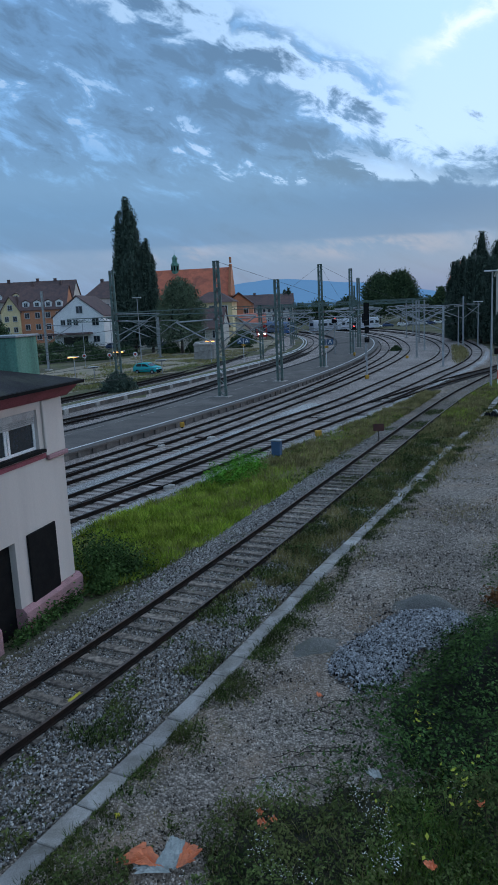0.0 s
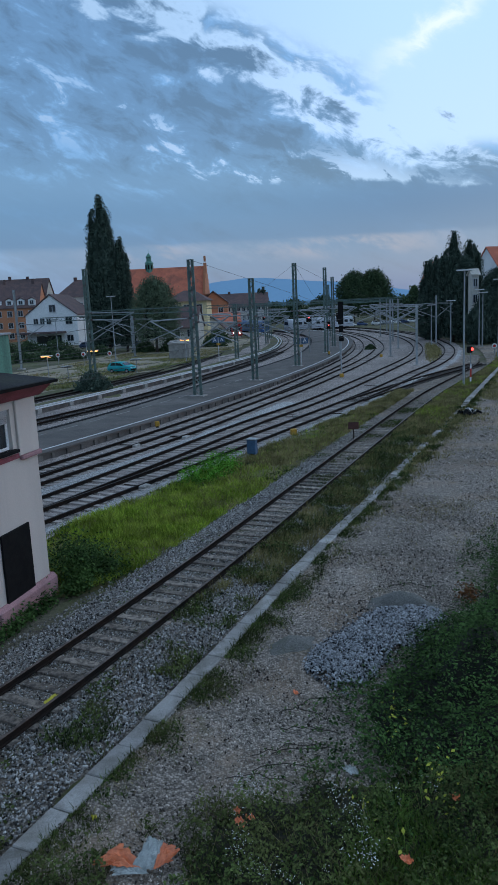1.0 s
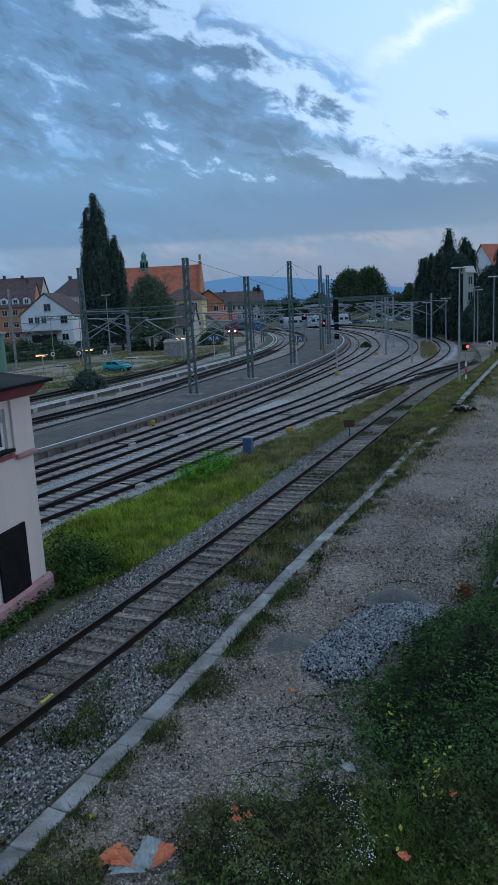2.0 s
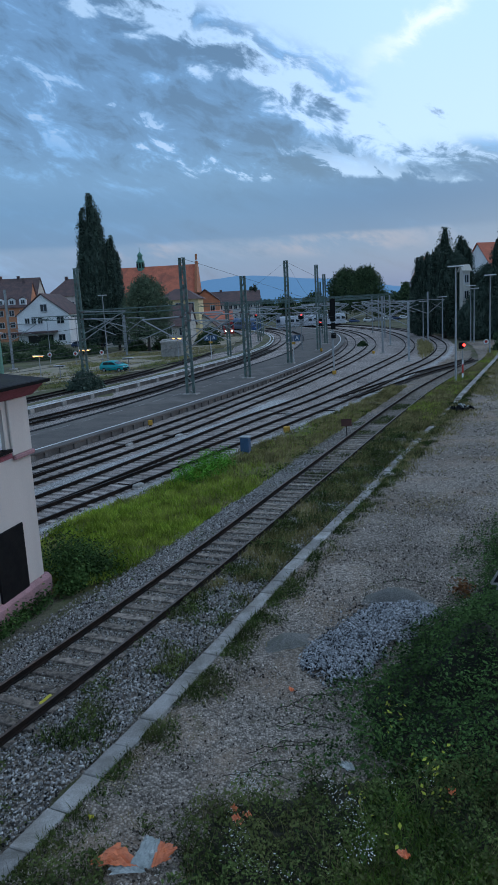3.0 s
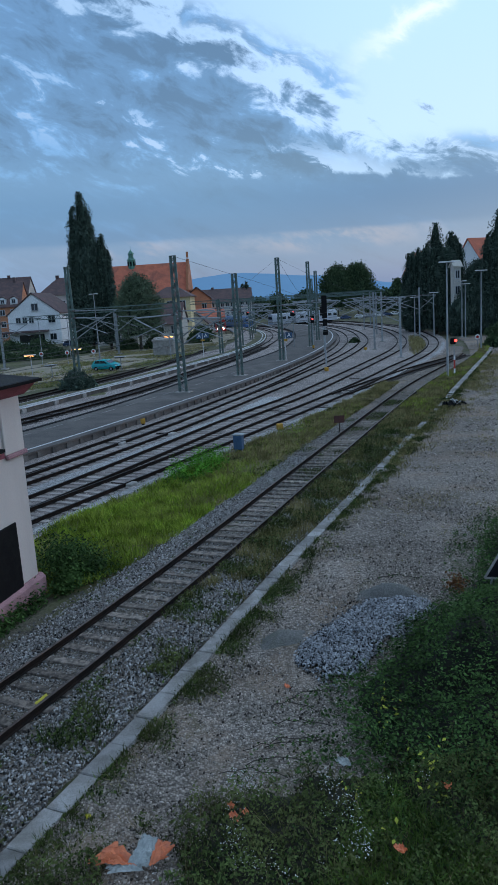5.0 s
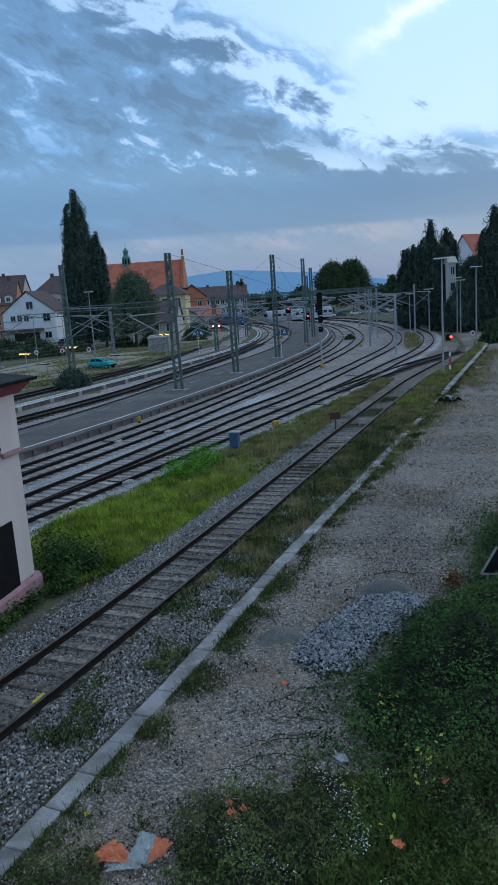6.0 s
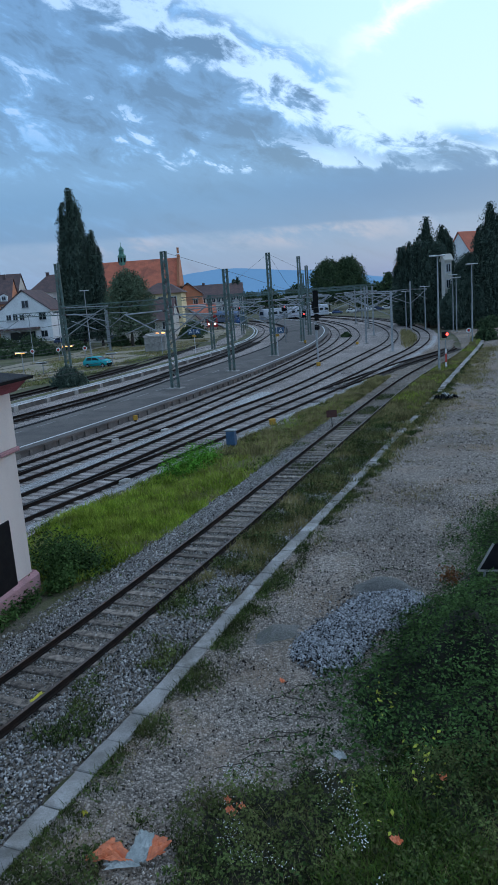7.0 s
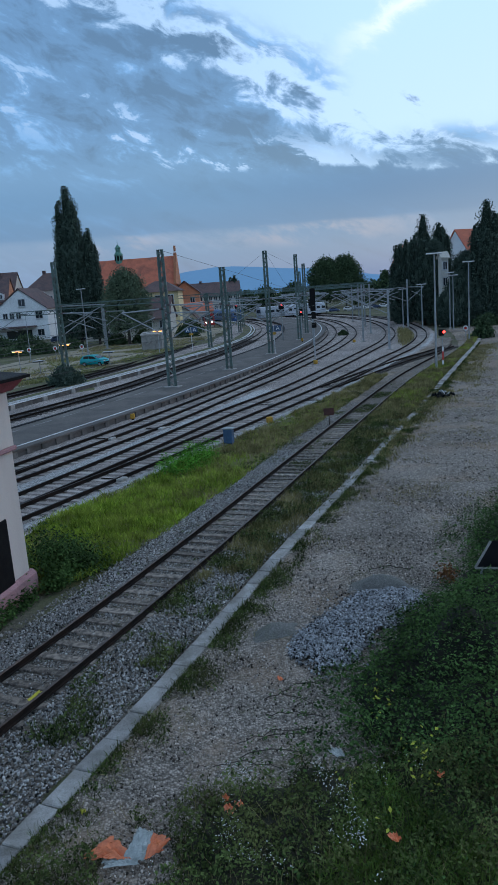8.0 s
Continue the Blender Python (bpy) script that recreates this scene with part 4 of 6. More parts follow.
def build_striped_signal():
    """Low signal on a red and white banded post."""
    t = thing("shunting_signal", "lit red railway signal on a red-white banded post", "signal", pose(21.45, 70.3, 0, 0, 0, 12), "railway signals")
    part("pole", rod(bmesh.new(), (0, 0, 0), (0, 0, 3.4), 0.05), M_GALV, t)
    for i, m in enumerate((M_WHITE, REDP, REDP, M_WHITE)):
        part("band", boxed((0, -0.06, 0.62 + i * 0.42), (0.16, 0.04, 0.42)), m, t)
    hd = part("signal_head", boxed((-0.1, 0, 3.5), (0.55, 0.3, 0.62), 0, 0.08), M_DARK, t, "black signal head")
    part("red_light", rod(bmesh.new(), (0.08, -0.22, 3.55), (0.08, -0.16, 3.55), 0.13, n=16), M_RED_GLOW, hd, "glowing red lamp")
    return t


build_striped_signal()

m_ = signal("tall main signal with black heads and a yellow foot box", 10.55, 83.0, 0.0, 8.6, (0.60, 2.5), False, 12, True, pole=0.09)
part("lower_head", boxed((0.02, -0.14, 5.6), (0.5, 0.2, 0.75), 0, 0.05), M_DARK, m_)
part("lower_head", boxed((0.02, -0.14, 4.5), (0.55, 0.2, 0.6), 0, 0.05), M_DARK, m_)
signal("red signal on a grey pole among the platforms", 10.1, 120.0, 0.5, 6.3, (0.9, 1.2), True, 5)
signal("red signal on a grey pole among the platforms", 12.7, 115.0, 0.5, 5.1, (0.6, 1.1), True, 5)
signal("red signal on a grey pole among the platforms", 13.2, 105.0, 0.5, 6.6, (0.9, 1.3), True, 5)
signal("red signal by the far blue railcar", 4.4, 190.0, 0.5, 5.6, (0.9, 1.3), True, 5)
signal("small low shunting signal with a red light", 0.6, 131.0, 0.5, 1.6, (0.5, 0.7), True, 5)


def platform_sign(x, y, z0):
    t = thing("platform_sign", "two blue platform section signs with white letters", "sign", pose(x, y, z0, 0, 0, 4), "platform signs")
    part("post", rod(bmesh.new(), (0, 0, 0), (0, 0, 3.6), 0.05), M_COPING, t)
    part("yellow_plate", boxed((0, -0.06, 2.55), (0.6, 0.03, 0.3)), YELLOW, t)
    for dx in (-0.52, 0.52):
        b = part("sign_board", boxed((dx, -0.07, 3.2), (0.92, 0.05, 0.8), 0, 0.01), BLUE, t, "blue board")
        cu = bpy.data.curves.new("letter", "FONT")
        cu.body, cu.size, cu.align_x, cu.align_y, cu.extrude = "A", 0.75, "CENTER", "CENTER", 0.006
        tx = new("letter", cu)
        tx.matrix_basis = pose(dx, -0.105, 3.2, 90, 0, 0)
        tx.parent = b
        cu.materials.append(M_WHITE)


platform_sign(7.0, 97.1, 0.54)
platform_sign(-4.6, 112.3, 0.5)


def yard_light(label, x, y, z0, h, rz, lit, w=1.5):
    t = thing("yard_light", label, "lamp", pose(x, y, z0, 0, 0, rz), "low yard lights")
    part("post", rod(bmesh.new(), (0, 0.15, 0), (0, 0.15, h), 0.06), M_GALV, t)
    hd = part("shade", boxed((0, 0, h), (w, 0.5, 0.1), 0, 0.03), M_COPING, t, "flat pale shade")
    part("tube", rod(bmesh.new(), (-w * 0.45, -0.2, h - 0.11), (w * 0.45, -0.2, h - 0.11), 0.06), M_WARM_GLOW if lit else M_GLASS, hd)


for x_, y_, h_, lit_ in ((-26.4, 95, 2.75, True), (-20.3, 95, 3.2, True), (-22.6, 90, 1.65, False), (-14.8, 95, 1.8, False), (-9.5, 110, 3.4, True), (-28.5, 128, 7.4, False), (-33.5, 128, 7.2, False)):
    yard_light("low yard light with a glowing orange tube" if lit_ else "low yard light, unlit, with flat pale shade", x_, y_, 0.7, h_, -12, lit_)


# ------------------------------------------------------------------ small railway things
def build_cabinet():
    t = thing("switch_cabinet", "small blue-grey trackside cabinet on two legs", "cabinet", pose(-0.05, 40.8, 0, 0, 0, -20))
    part("body", boxed((0, 0, 0.72), (0.52, 0.4, 0.84), 0, 0.02), BLUE, t)
    part("lid", boxed((0, 0, 1.17), (0.62, 0.5, 0.07), 0, 0.02), M_GALV, t)
    part("door", boxed((0, -0.21, 0.72), (0.44, 0.02, 0.74), 0, 0.008), BLUE, t)
    for dx in (-0.18, 0.18):
        part("leg", boxed((dx, 0, 0.15), (0.07, 0.12, 0.4)), M_GALV, t)


def build_brown_sign():
    t = thing("track_sign", "rust-brown rectangular board on a thin post", "sign", pose(6.40, 45.1, 0, 0, 0, -8))
    part("post", rod(bmesh.new(), (0, 0.04, 0), (0, 0.04, 1.05), 0.025), M_RAIL, t)
    part("board", boxed((0, 0, 0.92), (0.66, 0.03, 0.46), 0, 0.006), BROWN, t)


def marker(label, x, y, z0, size, m):
    t = thing("track_marker", label, "marker", pose(x, y, z0, 0, 0, 15), "yellow markers")
    part("body", boxed((0, 0, size[2] / 2 + 0.1), size, 0, 0.05), m, t)
    part("foot", boxed((0, 0, 0.06), (size[0] * 0.5, size[1] * 0.5, 0.14)), M_DARK, t)


build_cabinet()
build_brown_sign()
marker("yellow box beside the outer track", 2.74, 47.3, 0.0, (0.42, 0.3, 0.42), YELLOW)
marker("yellow marker on the platform", *yard(113, -0.9)[:2], 0.54, (0.32, 0.28, 0.5), YELLOW)
marker("yellow marker between the tracks", *yard(112, 7.2)[:2], 0.0, (0.4, 0.3, 0.4), YELLOW)
marker("small yellow sign with black frame at the platform edge", *yard(53.8, 1.35)[:2], 0.05, (0.35, 0.12, 0.4), YELLOW)


def point_motor(s, o):
    p = yard(s, o)
    t = thing("point_motor", "grey point machine box beside the rail", "point machine", pose(p.x, p.y, 0.05, 0, 0, heading(s)), "point machines")
    part("box", boxed((0, 0, 0.12), (0.35, 0.6, 0.2), 0, 0.04), M_CONCRETE, t)
    part("rod", rod(bmesh.new(), (-1.3, 0.1, 0.12), (0, 0.1, 0.12), 0.03), M_RAIL, t)


for s_, o_ in ((50.5, 5.9), (39.5, 10.9), (59, 10.2), (47.5, 4.1), (60.5, 13.6), (77, 12)):
    point_motor(s_, o_)


def build_car(label, x, y, z, rz, paint, group=""):
    """A small hatchback."""
    t = thing("car", label, "car", pose(x, y, z, 0, 0, rz), group)
    side = [(-1.85, 0.35), (-1.88, 0.75), (-1.72, 0.95), (-1.35, 1.35), (-0.9, 1.44), (0.0, 1.43), (0.35, 1.36), (0.95, 0.98), (1.6, 0.88), (1.82, 0.72), (1.85, 0.38), (1.5, 0.25), (-1.5, 0.25)]
    bm = prism(bmesh.new(), side, -0.8, 0.8)
    bmesh.ops.bevel(bm, geom=list(bm.edges), offset=0.06, segments=2, affect="EDGES")
    part("body", bm, paint, t, smooth=True)
    for sy in (-0.81, 0.81):
        part("side_window", prism(bmesh.new(), [(-1.3, 1.0), (-1.12, 1.32), (-0.45, 1.36), (-0.45, 1.0)], sy - 0.008, sy + 0.008), M_GLASS, t)
        part("side_window", prism(bmesh.new(), [(-0.38, 1.0), (-0.38, 1.36), (0.28, 1.30), (0.75, 1.0)], sy - 0.008, sy + 0.008), M_GLASS, t)
        part("mirror", boxed((0.55, sy * 1.12, 1.02), (0.12, 0.16, 0.12), 0, 0.03), M_DARK, t)
    w = bmesh.new()
    bar(w, (0.42, 0, 1.35), (0.93, 0, 1.03), 1.35, 0.03)
    part("windscreen", w, M_GLASS, t)
    part("bumper", boxed((1.84, 0, 0.45), (0.1, 1.5, 0.22), 0, 0.03), M_DARK, t)
    for sy in (-0.55, 0.55):
        part("headlight", boxed((1.80, sy, 0.70), (0.1, 0.3, 0.13), 0, 0.02), M_WHITE, t)
    for sx in (-1.15, 1.2):
        for sy in (-0.72, 0.72):
            wh = part("wheel", rod(bmesh.new(), (sx, sy - 0.1, 0.29), (sx, sy + 0.1, 0.29), 0.29, n=18), M_DARK, t)
            part("rim", rod(bmesh.new(), (sx, sy * 1.03 - 0.1, 0.29), (sx, sy * 1.03 + 0.1, 0.29), 0.17, n=12), M_GALV, wh)


TEAL = mat("turquoise_car_paint", (0.0, 0.42, 0.46), (0.0, 0.38, 0.42), 0.5, 0.35, 0.0, 20, 0.0, vary=0, grain=0.03, spec=0.5)
CARB = mat("dark_blue_car_paint", (0.03, 0.06, 0.14), None, 0.5, 0.3, 0.0, 20, 0.1, vary=0.4, grain=0.03, spec=0.6)
CARG = mat("grey_car_paint", (0.25, 0.26, 0.28), None, 0.5, 0.3, 0.0, 20, 0.1, vary=0.4, grain=0.03, spec=0.6)
build_car("turquoise small hatchback parked on sandy ground", -16.9, 96.4, 0.7, -24, TEAL)
for x_, y_, m_ in ((-37, 168, CARB), (-32.5, 167, CARB), (-28, 166, CARG), (-23.5, 160, CARB), (-62, 185, CARG), (-67, 186, CARG), (-72, 187, CARB)):
    build_car("parked car in front of the houses", x_, y_, 0.7, rng.uniform(-15, 15), m_, "far parked cars")


def railcar(label, x, y, z, rz, paint, length=24.0, lit=False, stripe=None):
    t = thing("railcar", label, "train", pose(x, y, z, 0, 0, rz), "trains")
    side = [(-1.4, 0.6), (-1.45, 1.2), (-1.42, 2.6), (-1.15, 3.5), (-0.5, 3.85), (0.5, 3.85), (1.15, 3.5), (1.42, 2.6), (1.45, 1.2), (1.4, 0.6)]
    bm = prism(bmesh.new(), side, 0, length)
    part("body", bm, paint, t)
    part("windscreen", boxed((0, -0.02, 2.55), (2.1, 0.08, 0.95), 0, 0.03), M_GLASS, t)
    if stripe:
        part("front_band", boxed((0, -0.03, 1.25), (2.6, 0.08, 0.7), 0, 0.03), stripe, t)
    for dx in (-0.72, 0.72):
        part("headlight", rod(bmesh.new(), (dx, -0.1, 1.35), (dx, -0.02, 1.35), 0.2 if lit else 0.12, n=12), M_HEAD_GLOW if lit else M_WHITE, t)
    for sx in (-1.45, 1.45):
        k = 1.5
        while k < length - 1:
            part("side_window", boxed((sx, k + 0.7, 2.4), (0.05, 1.3, 0.8), 0, 0.02), M_GLASS, t)
            k += 2.0
    for k in (3.0, length - 3.0):
        part("bogie", boxed((0, k, 0.4), (2.2, 3.0, 0.7), 0, 0.1), M_DARK, t)


TRAIN_R = mat("red_train_paint", (0.45, 0.035, 0.03), (0.38, 0.03, 0.03), 0.5, 0.4, 0, 20)
TRAIN_B = mat("blue_train_paint", (0.04, 0.12, 0.30), (0.03, 0.10, 0.24), 0.5, 0.4, 0, 20)
TRAIN_G = mat("pale_grey_train_paint", (0.42, 0.45, 0.50), (0.36, 0.39, 0.43), 0.5, 0.4, 0, 20)
railcar("red local train with lit headlights on the curve", -2.85, 190.0, 0.45, 2, TRAIN_R, 22, True, TRAIN_R)
railcar("blue railcar standing beside a platform", *yard(222, -13.5)[:2], 0.1, heading(222) + 6, TRAIN_B, 24, False, TRAIN_B)
for k_ in range(3):
    railcar("pale grey coaches standing at the far platforms", 12 + k_ * 7.5, 226 + k_ * 3, 0.1, -62, TRAIN_G, 7.0)


# ------------------------------------------------------------------ houses
def house(label, x, y, z, w, d, hw, hr, rz, wall, roof, ridge="y", wins=(), over=0.5, hip=0.0, name="house", chim=()):
    """A house whose front, with its windows, faces local -y; hw and hr are the heights of eaves and ridge."""
    t = thing(name, label, name, pose(x, y, z, 0, 0, rz), "houses of the town")
    bm = bmesh.new()
    if ridge == "y":
        prism(bm, [(-w / 2, -1), (w / 2, -1), (w / 2, hw), (0, hr - 0.2), (-w / 2, hw)] if not hip else [(-w / 2, -1), (w / 2, -1), (w / 2, hw), (-w / 2, hw)], 0, d)
    else:
        box(bm, (0, d / 2, hw / 2 - 0.5), (w, d, hw + 1))
        if not hip:
            for sx in (-w / 2 + 0.15, w / 2 - 0.15):
                b = [bm.verts.new((sx + e, yy, zz)) for e in (-0.15, 0.15) for yy, zz in ((0, hw), (d, hw), (d / 2, hr - 0.2))]
                for f in ((0, 1, 2), (5, 4, 3), (0, 3, 4, 1), (1, 4, 5, 2), (2, 5, 3, 0)):
                    bm.faces.new([b[i] for i in f])
    part("wall", bm, wall, t)
    o, th = over, 0.22
    bm = bmesh.new()
    if ridge == "y":
        k = (hr - hw) / (w / 2)
        e = hw - k * o
        top = [(-w / 2 - o, e + th), (0, hr + th), (w / 2 + o, e + th)]
        low = [(w / 2 + o, e), (0, hr), (-w / 2 - o, e)]
        if hip:
            v = [bm.verts.new(q) for q in ((-w / 2 - o, -o, hw), (w / 2 + o, -o, hw), (w / 2 + o, d + o, hw), (-w / 2 - o, d + o, hw), (0, hip, hr), (0, d - hip, hr))]
            for f in ((0, 1, 4), (1, 2, 5, 4), (2, 3, 5), (3, 0, 4, 5), (3, 2, 1, 0)):
                bm.faces.new([v[i] for i in f])
        else:
            prism(bm, top + low, -o, d + o)
    else:
        if hip:
            v = [bm.verts.new(q) for q in ((-w / 2 - o, -o, hw), (w / 2 + o, -o, hw), (w / 2 + o, d + o, hw), (-w / 2 - o, d + o, hw), (-w / 2 + hip, d / 2, hr), (w / 2 - hip, d / 2, hr))]
            for f in ((0, 1, 5, 4), (1, 2, 5), (2, 3, 4, 5), (3, 0, 4), (3, 2, 1, 0)):
                bm.faces.new([v[i] for i in f])
        else:
            k = (hr - hw) / (d / 2)
            e = hw - k * o
            rows = []
            for xx in (-w / 2 - o * 0.6, w / 2 + o * 0.6):
                rows.append([bm.verts.new((xx, yy, zz)) for yy, zz in ((-o, e + th), (d / 2, hr + th), (d + o, e + th), (d + o, e), (d / 2, hr), (-o, e))])
            for i in range(6):
                bm.faces.new((rows[0][i], rows[0][(i + 1) % 6], rows[1][(i + 1) % 6], rows[1][i]))
            bm.faces.new(rows[0][::-1])
            bm.faces.new(rows[1])
    part("roof", bm, roof, t)
    for wx, wz, ww, wh in wins:
        f = part("window", boxed((wx, -0.02, wz), (ww + 0.24, 0.12, wh + 0.24)), M_COPING, t)
        part("pane", boxed((wx - ww / 4 - 0.02, -0.09, wz), (ww / 2 - 0.05, 0.03, wh)), M_GLASS, f)
        part("pane", boxed((wx + ww / 4 + 0.02, -0.09, wz), (ww / 2 - 0.05, 0.03, wh)), M_GLASS, f)
        part("sill", boxed((wx, -0.12, wz - wh / 2 - 0.16), (ww + 0.4, 0.3, 0.08)), M_COPING, f)
    for cx, cy, ch in chim:
        c = part("chimney", boxed((cx, cy, ch - 1.2), (0.9, 0.8, 2.6), 0, 0.03), M_TILE_D, t, "brick chimney")
        part("chimney_cap", boxed((cx, cy, ch + 0.12), (1.05, 0.95, 0.12)), M_CONCRETE, c)
    return t


def rows_of(x0, x1, n, zs, w, h):
    return [(x0 + (x1 - x0) * i / max(n - 1, 1), z, w, h) for z in zs for i in range(n)]


G0 = 0.7
wh_ = house("white gabled house with brown tiled roof", -50.6, 190, G0, 13.5, 17, 7.9, 13.1, -3, M_WALL_W, M_TILE_D, "y", [(0.5, 9.6, 1.6, 1.7), (-4.1, 6.4, 1.1, 1.4), (-2.4, 6.4, 1.1, 1.4), (-0.7, 6.4, 1.1, 1.4), (4.6, 6.4, 1.7, 1.8), (4.6, 1.9, 1.6, 1.5)], 0.35)
part("canopy", boxed((-2.6, -1.6, 3.5), (12.5, 3.2, 0.5), 0, 0.06), M_TILE_D, wh_, "brown flat shop canopy")
part("shop_window", boxed((-1.0, -0.06, 1.7), (6.5, 0.12, 2.0)), M_GLASS, wh_)
house("pink-beige house with a dark hipped roof", -49.5, 218, G0, 13, 14, 12.8, 18.0, 0, M_WALL_P, M_TILE_D, "x", rows_of(-4, 5, 5, (10.3, 7.0, 3.6), 1.3, 1.5), 0.6, 4.5, chim=((-2, 7, 18.6), (1.5, 7, 18.6)))
house("narrow orange house behind the poplar", -40.0, 222, G0, 7, 10, 10.5, 14.0, 0, M_WALL_O, M_TILE_D, "x", rows_of(-2, 2, 2, (8.3, 5.0, 2.0), 1.2, 1.5))
house("pinkish-orange town house with brown tiled roof", -73.0, 232, G0, 15, 12, 11.0, 18.3, 2, M_WALL_O, M_TILE_D, "x", rows_of(-5, 5, 4, (8.8, 5.2, 2.0), 1.4, 1.6), 0.5, 0, chim=((-4, 6, 19.5), (5, 6, 19.5)))
house("yellow narrow gabled town house", -83.0, 231, G0, 6, 14, 10.5, 15.0, 2, M_WALL_Y, M_TILE_D, "y", [(0, 11.5, 1.3, 1.5)] + rows_of(-1.3, 1.3, 2, (8, 4.6, 2.0), 1.2, 1.5))
house("large pale town house under a long brown roof", -84.0, 246, G0, 34, 14, 14.0, 20.2, 2, M_WALL_B, M_TILE_D, "x", rows_of(-14, 14, 8, (11.8, 8.5, 5.0), 1.3, 1.6), 0.6, 0, chim=((-6, 7, 21.2), (4, 7, 21.2), (10, 7, 21.0)))
for x_, y_, z_, m_ in ((-98, 246.2, 15.0, 0), (-92, 246.2, 15.0, 0), (-86, 246.2, 15.0, 1), (-79, 246.2, 15.0, 0), (-72, 246.2, 15.0, 0), (-78.2, 232.2, 12.1, 0), (-74.6, 232.2, 12.1, 0), (-71, 232.2, 12.1, 0), (-67.5, 232.2, 12.1, 0)):
    house("dormer window with pale front on a tiled roof", x_, y_, z_, 2.2, 4.0, 1.6, 2.3, 2, M_WALL_Y if m_ else M_WALL_W, M_TILE_D, "y", [(0, 0.8, 1.1, 1.1)], 0.2, name="dormer")
house("low town house with brown roof", -101.0, 222, G0, 16, 12, 9.0, 14.5, 4, M_WALL_W, M_TILE_D, "x", rows_of(-6, 6, 4, (6.8, 3.4), 1.4, 1.6))

# church with its ridge turret
ch_ = house("long church with red tiled roof and gabled end", -23.6, 208, G0, 23.5, 15, 11.2, 19.6, -2, M_WALL_O, M_TILE, "x", (), 0.4, name="church", chim=((7.5, 5.5, 19.2),))
bm_ = bmesh.new()
for i_ in range(6):
    box(bm_, (11.9, 7.5, 12.4 + i_ * 1.5), (0.7, 15.5 - i_ * 2.55, 1.5))
box(bm_, (11.9, 7.5, 21.8), (0.6, 0.7, 1.6))
part("stepped_gable", bm_, M_WALL_O, ch_, "stepped orange gable")
bm_ = bmesh.new()
rod(bm_, (-4.3, 7.5, 18.6), (-4.3, 7.5, 21.2), 1.15, 1.15, 8)
rod(bm_, (-4.3, 7.5, 21.2), (-4.3, 7.5, 22.0), 1.35, 0.7, 8)
rod(bm_, (-4.3, 7.5, 22.0), (-4.3, 7.5, 23.0), 0.72, 0.72, 8)
rod(bm_, (-4.3, 7.5, 23.0), (-4.3, 7.5, 24.1), 0.95, 0.1, 8)
rod(bm_, (-4.3, 7.5, 24.1), (-4.3, 7.5, 25.4), 0.06, 0.03, 6)
part("turret", bm_, M_COPPER, ch_, "green copper ridge turret")
for a_ in range(8):
    q_ = math.radians(45 * a_)
    part("louvre", boxed((-4.3 + 1.1 * math.cos(q_), 7.5 + 1.1 * math.sin(q_), 20.2), (0.1, 0.45, 1.3), math.degrees(q_)), M_DARK, ch_)
house("yellow house with a dark hipped roof", -14.0, 172, G0, 9.5, 11, 9.6, 12.2, -3, M_WALL_Y, M_TILE_D, "x", rows_of(-3, 3, 3, (7.9, 4.6), 1.2, 1.7), 0.7, 3.5, chim=((1, 5.5, 13.0),))
house("pale house with a dark steep roof beside the yard", -14.6, 150, G0, 8.5, 9, 4.4, 8.2, -6, M_WALL_B, M_TILE_D, "x", rows_of(-2.4, 2.8, 3, (3.0,), 1.0, 1.4))
house("low grey concrete shed beside the sandy yard", -11.3, 118, G0, 3.4, 3.0, 2.4, 2.7, -12, M_CONCRETE, M_CONCRETE, "x", (), 0.15, name="shed")
house("orange house with brown roof behind the platforms", -9.5, 214, G0, 8, 11, 9.2, 12.4, 0, M_WALL_O, M_TILE_D, "y", rows_of(-2, 2, 2, (7.0, 4.0), 1.2, 1.6))
house("low house with red tiled roof", -6.0, 190, G0, 8.5, 8, 4.2, 6.3, 3, M_WALL_P, M_TILE, "x", rows_of(-2, 2, 2, (2.2,), 1.2, 1.4))
house("small pale gabled house by the platforms", -8.6, 178, G0, 6.5, 8, 2.6, 5.7, 0, M_WALL_B, M_TILE_D, "y", [(0, 2.0, 1.1, 1.3)])
house("pale gabled house half hidden by the willow", -25.0, 160, G0, 9, 11, 4.2, 8.5, -8, M_WALL_B, M_TILE_D, "y", rows_of(-2.5, 2.5, 3, (2.4,), 1.1, 1.4))
house("long pale station building with a dark roof", -1.0, 258, G0, 17, 14, 8.0, 12.2, 0, M_WALL_B, M_TILE_D, "x", rows_of(-7, 7, 9, (6.8, 3.6), 1.0, 1.3), 0.8, chim=((-5, 7, 12.9),))
house("red-roofed tall house behind the poplars", 62.3, 172, 0, 6, 12, 13.0, 19.5, 20, M_WALL_W, M_TILE, "x", rows_of(-3, 3, 3, (11, 7.5, 4), 1.3, 1.7), 0.4)
house("white tall house with flat cornice between the trees", 41.3, 133, 0, 1.3, 1.6, 12.4, 13.1, 5, M_WALL_B, M_WALL_B, "x", rows_of(0, 0, 1, (10.8, 8.0), 0.7, 1.3), 0.4)
house("pale gabled house with red roof far behind the trees", 48.4, 184, 0, 4.5, 10, 13.0, 17.5, 0, M_WALL_B, M_TILE, "y", rows_of(-1, 1, 2, (11, 8), 1.0, 1.5))


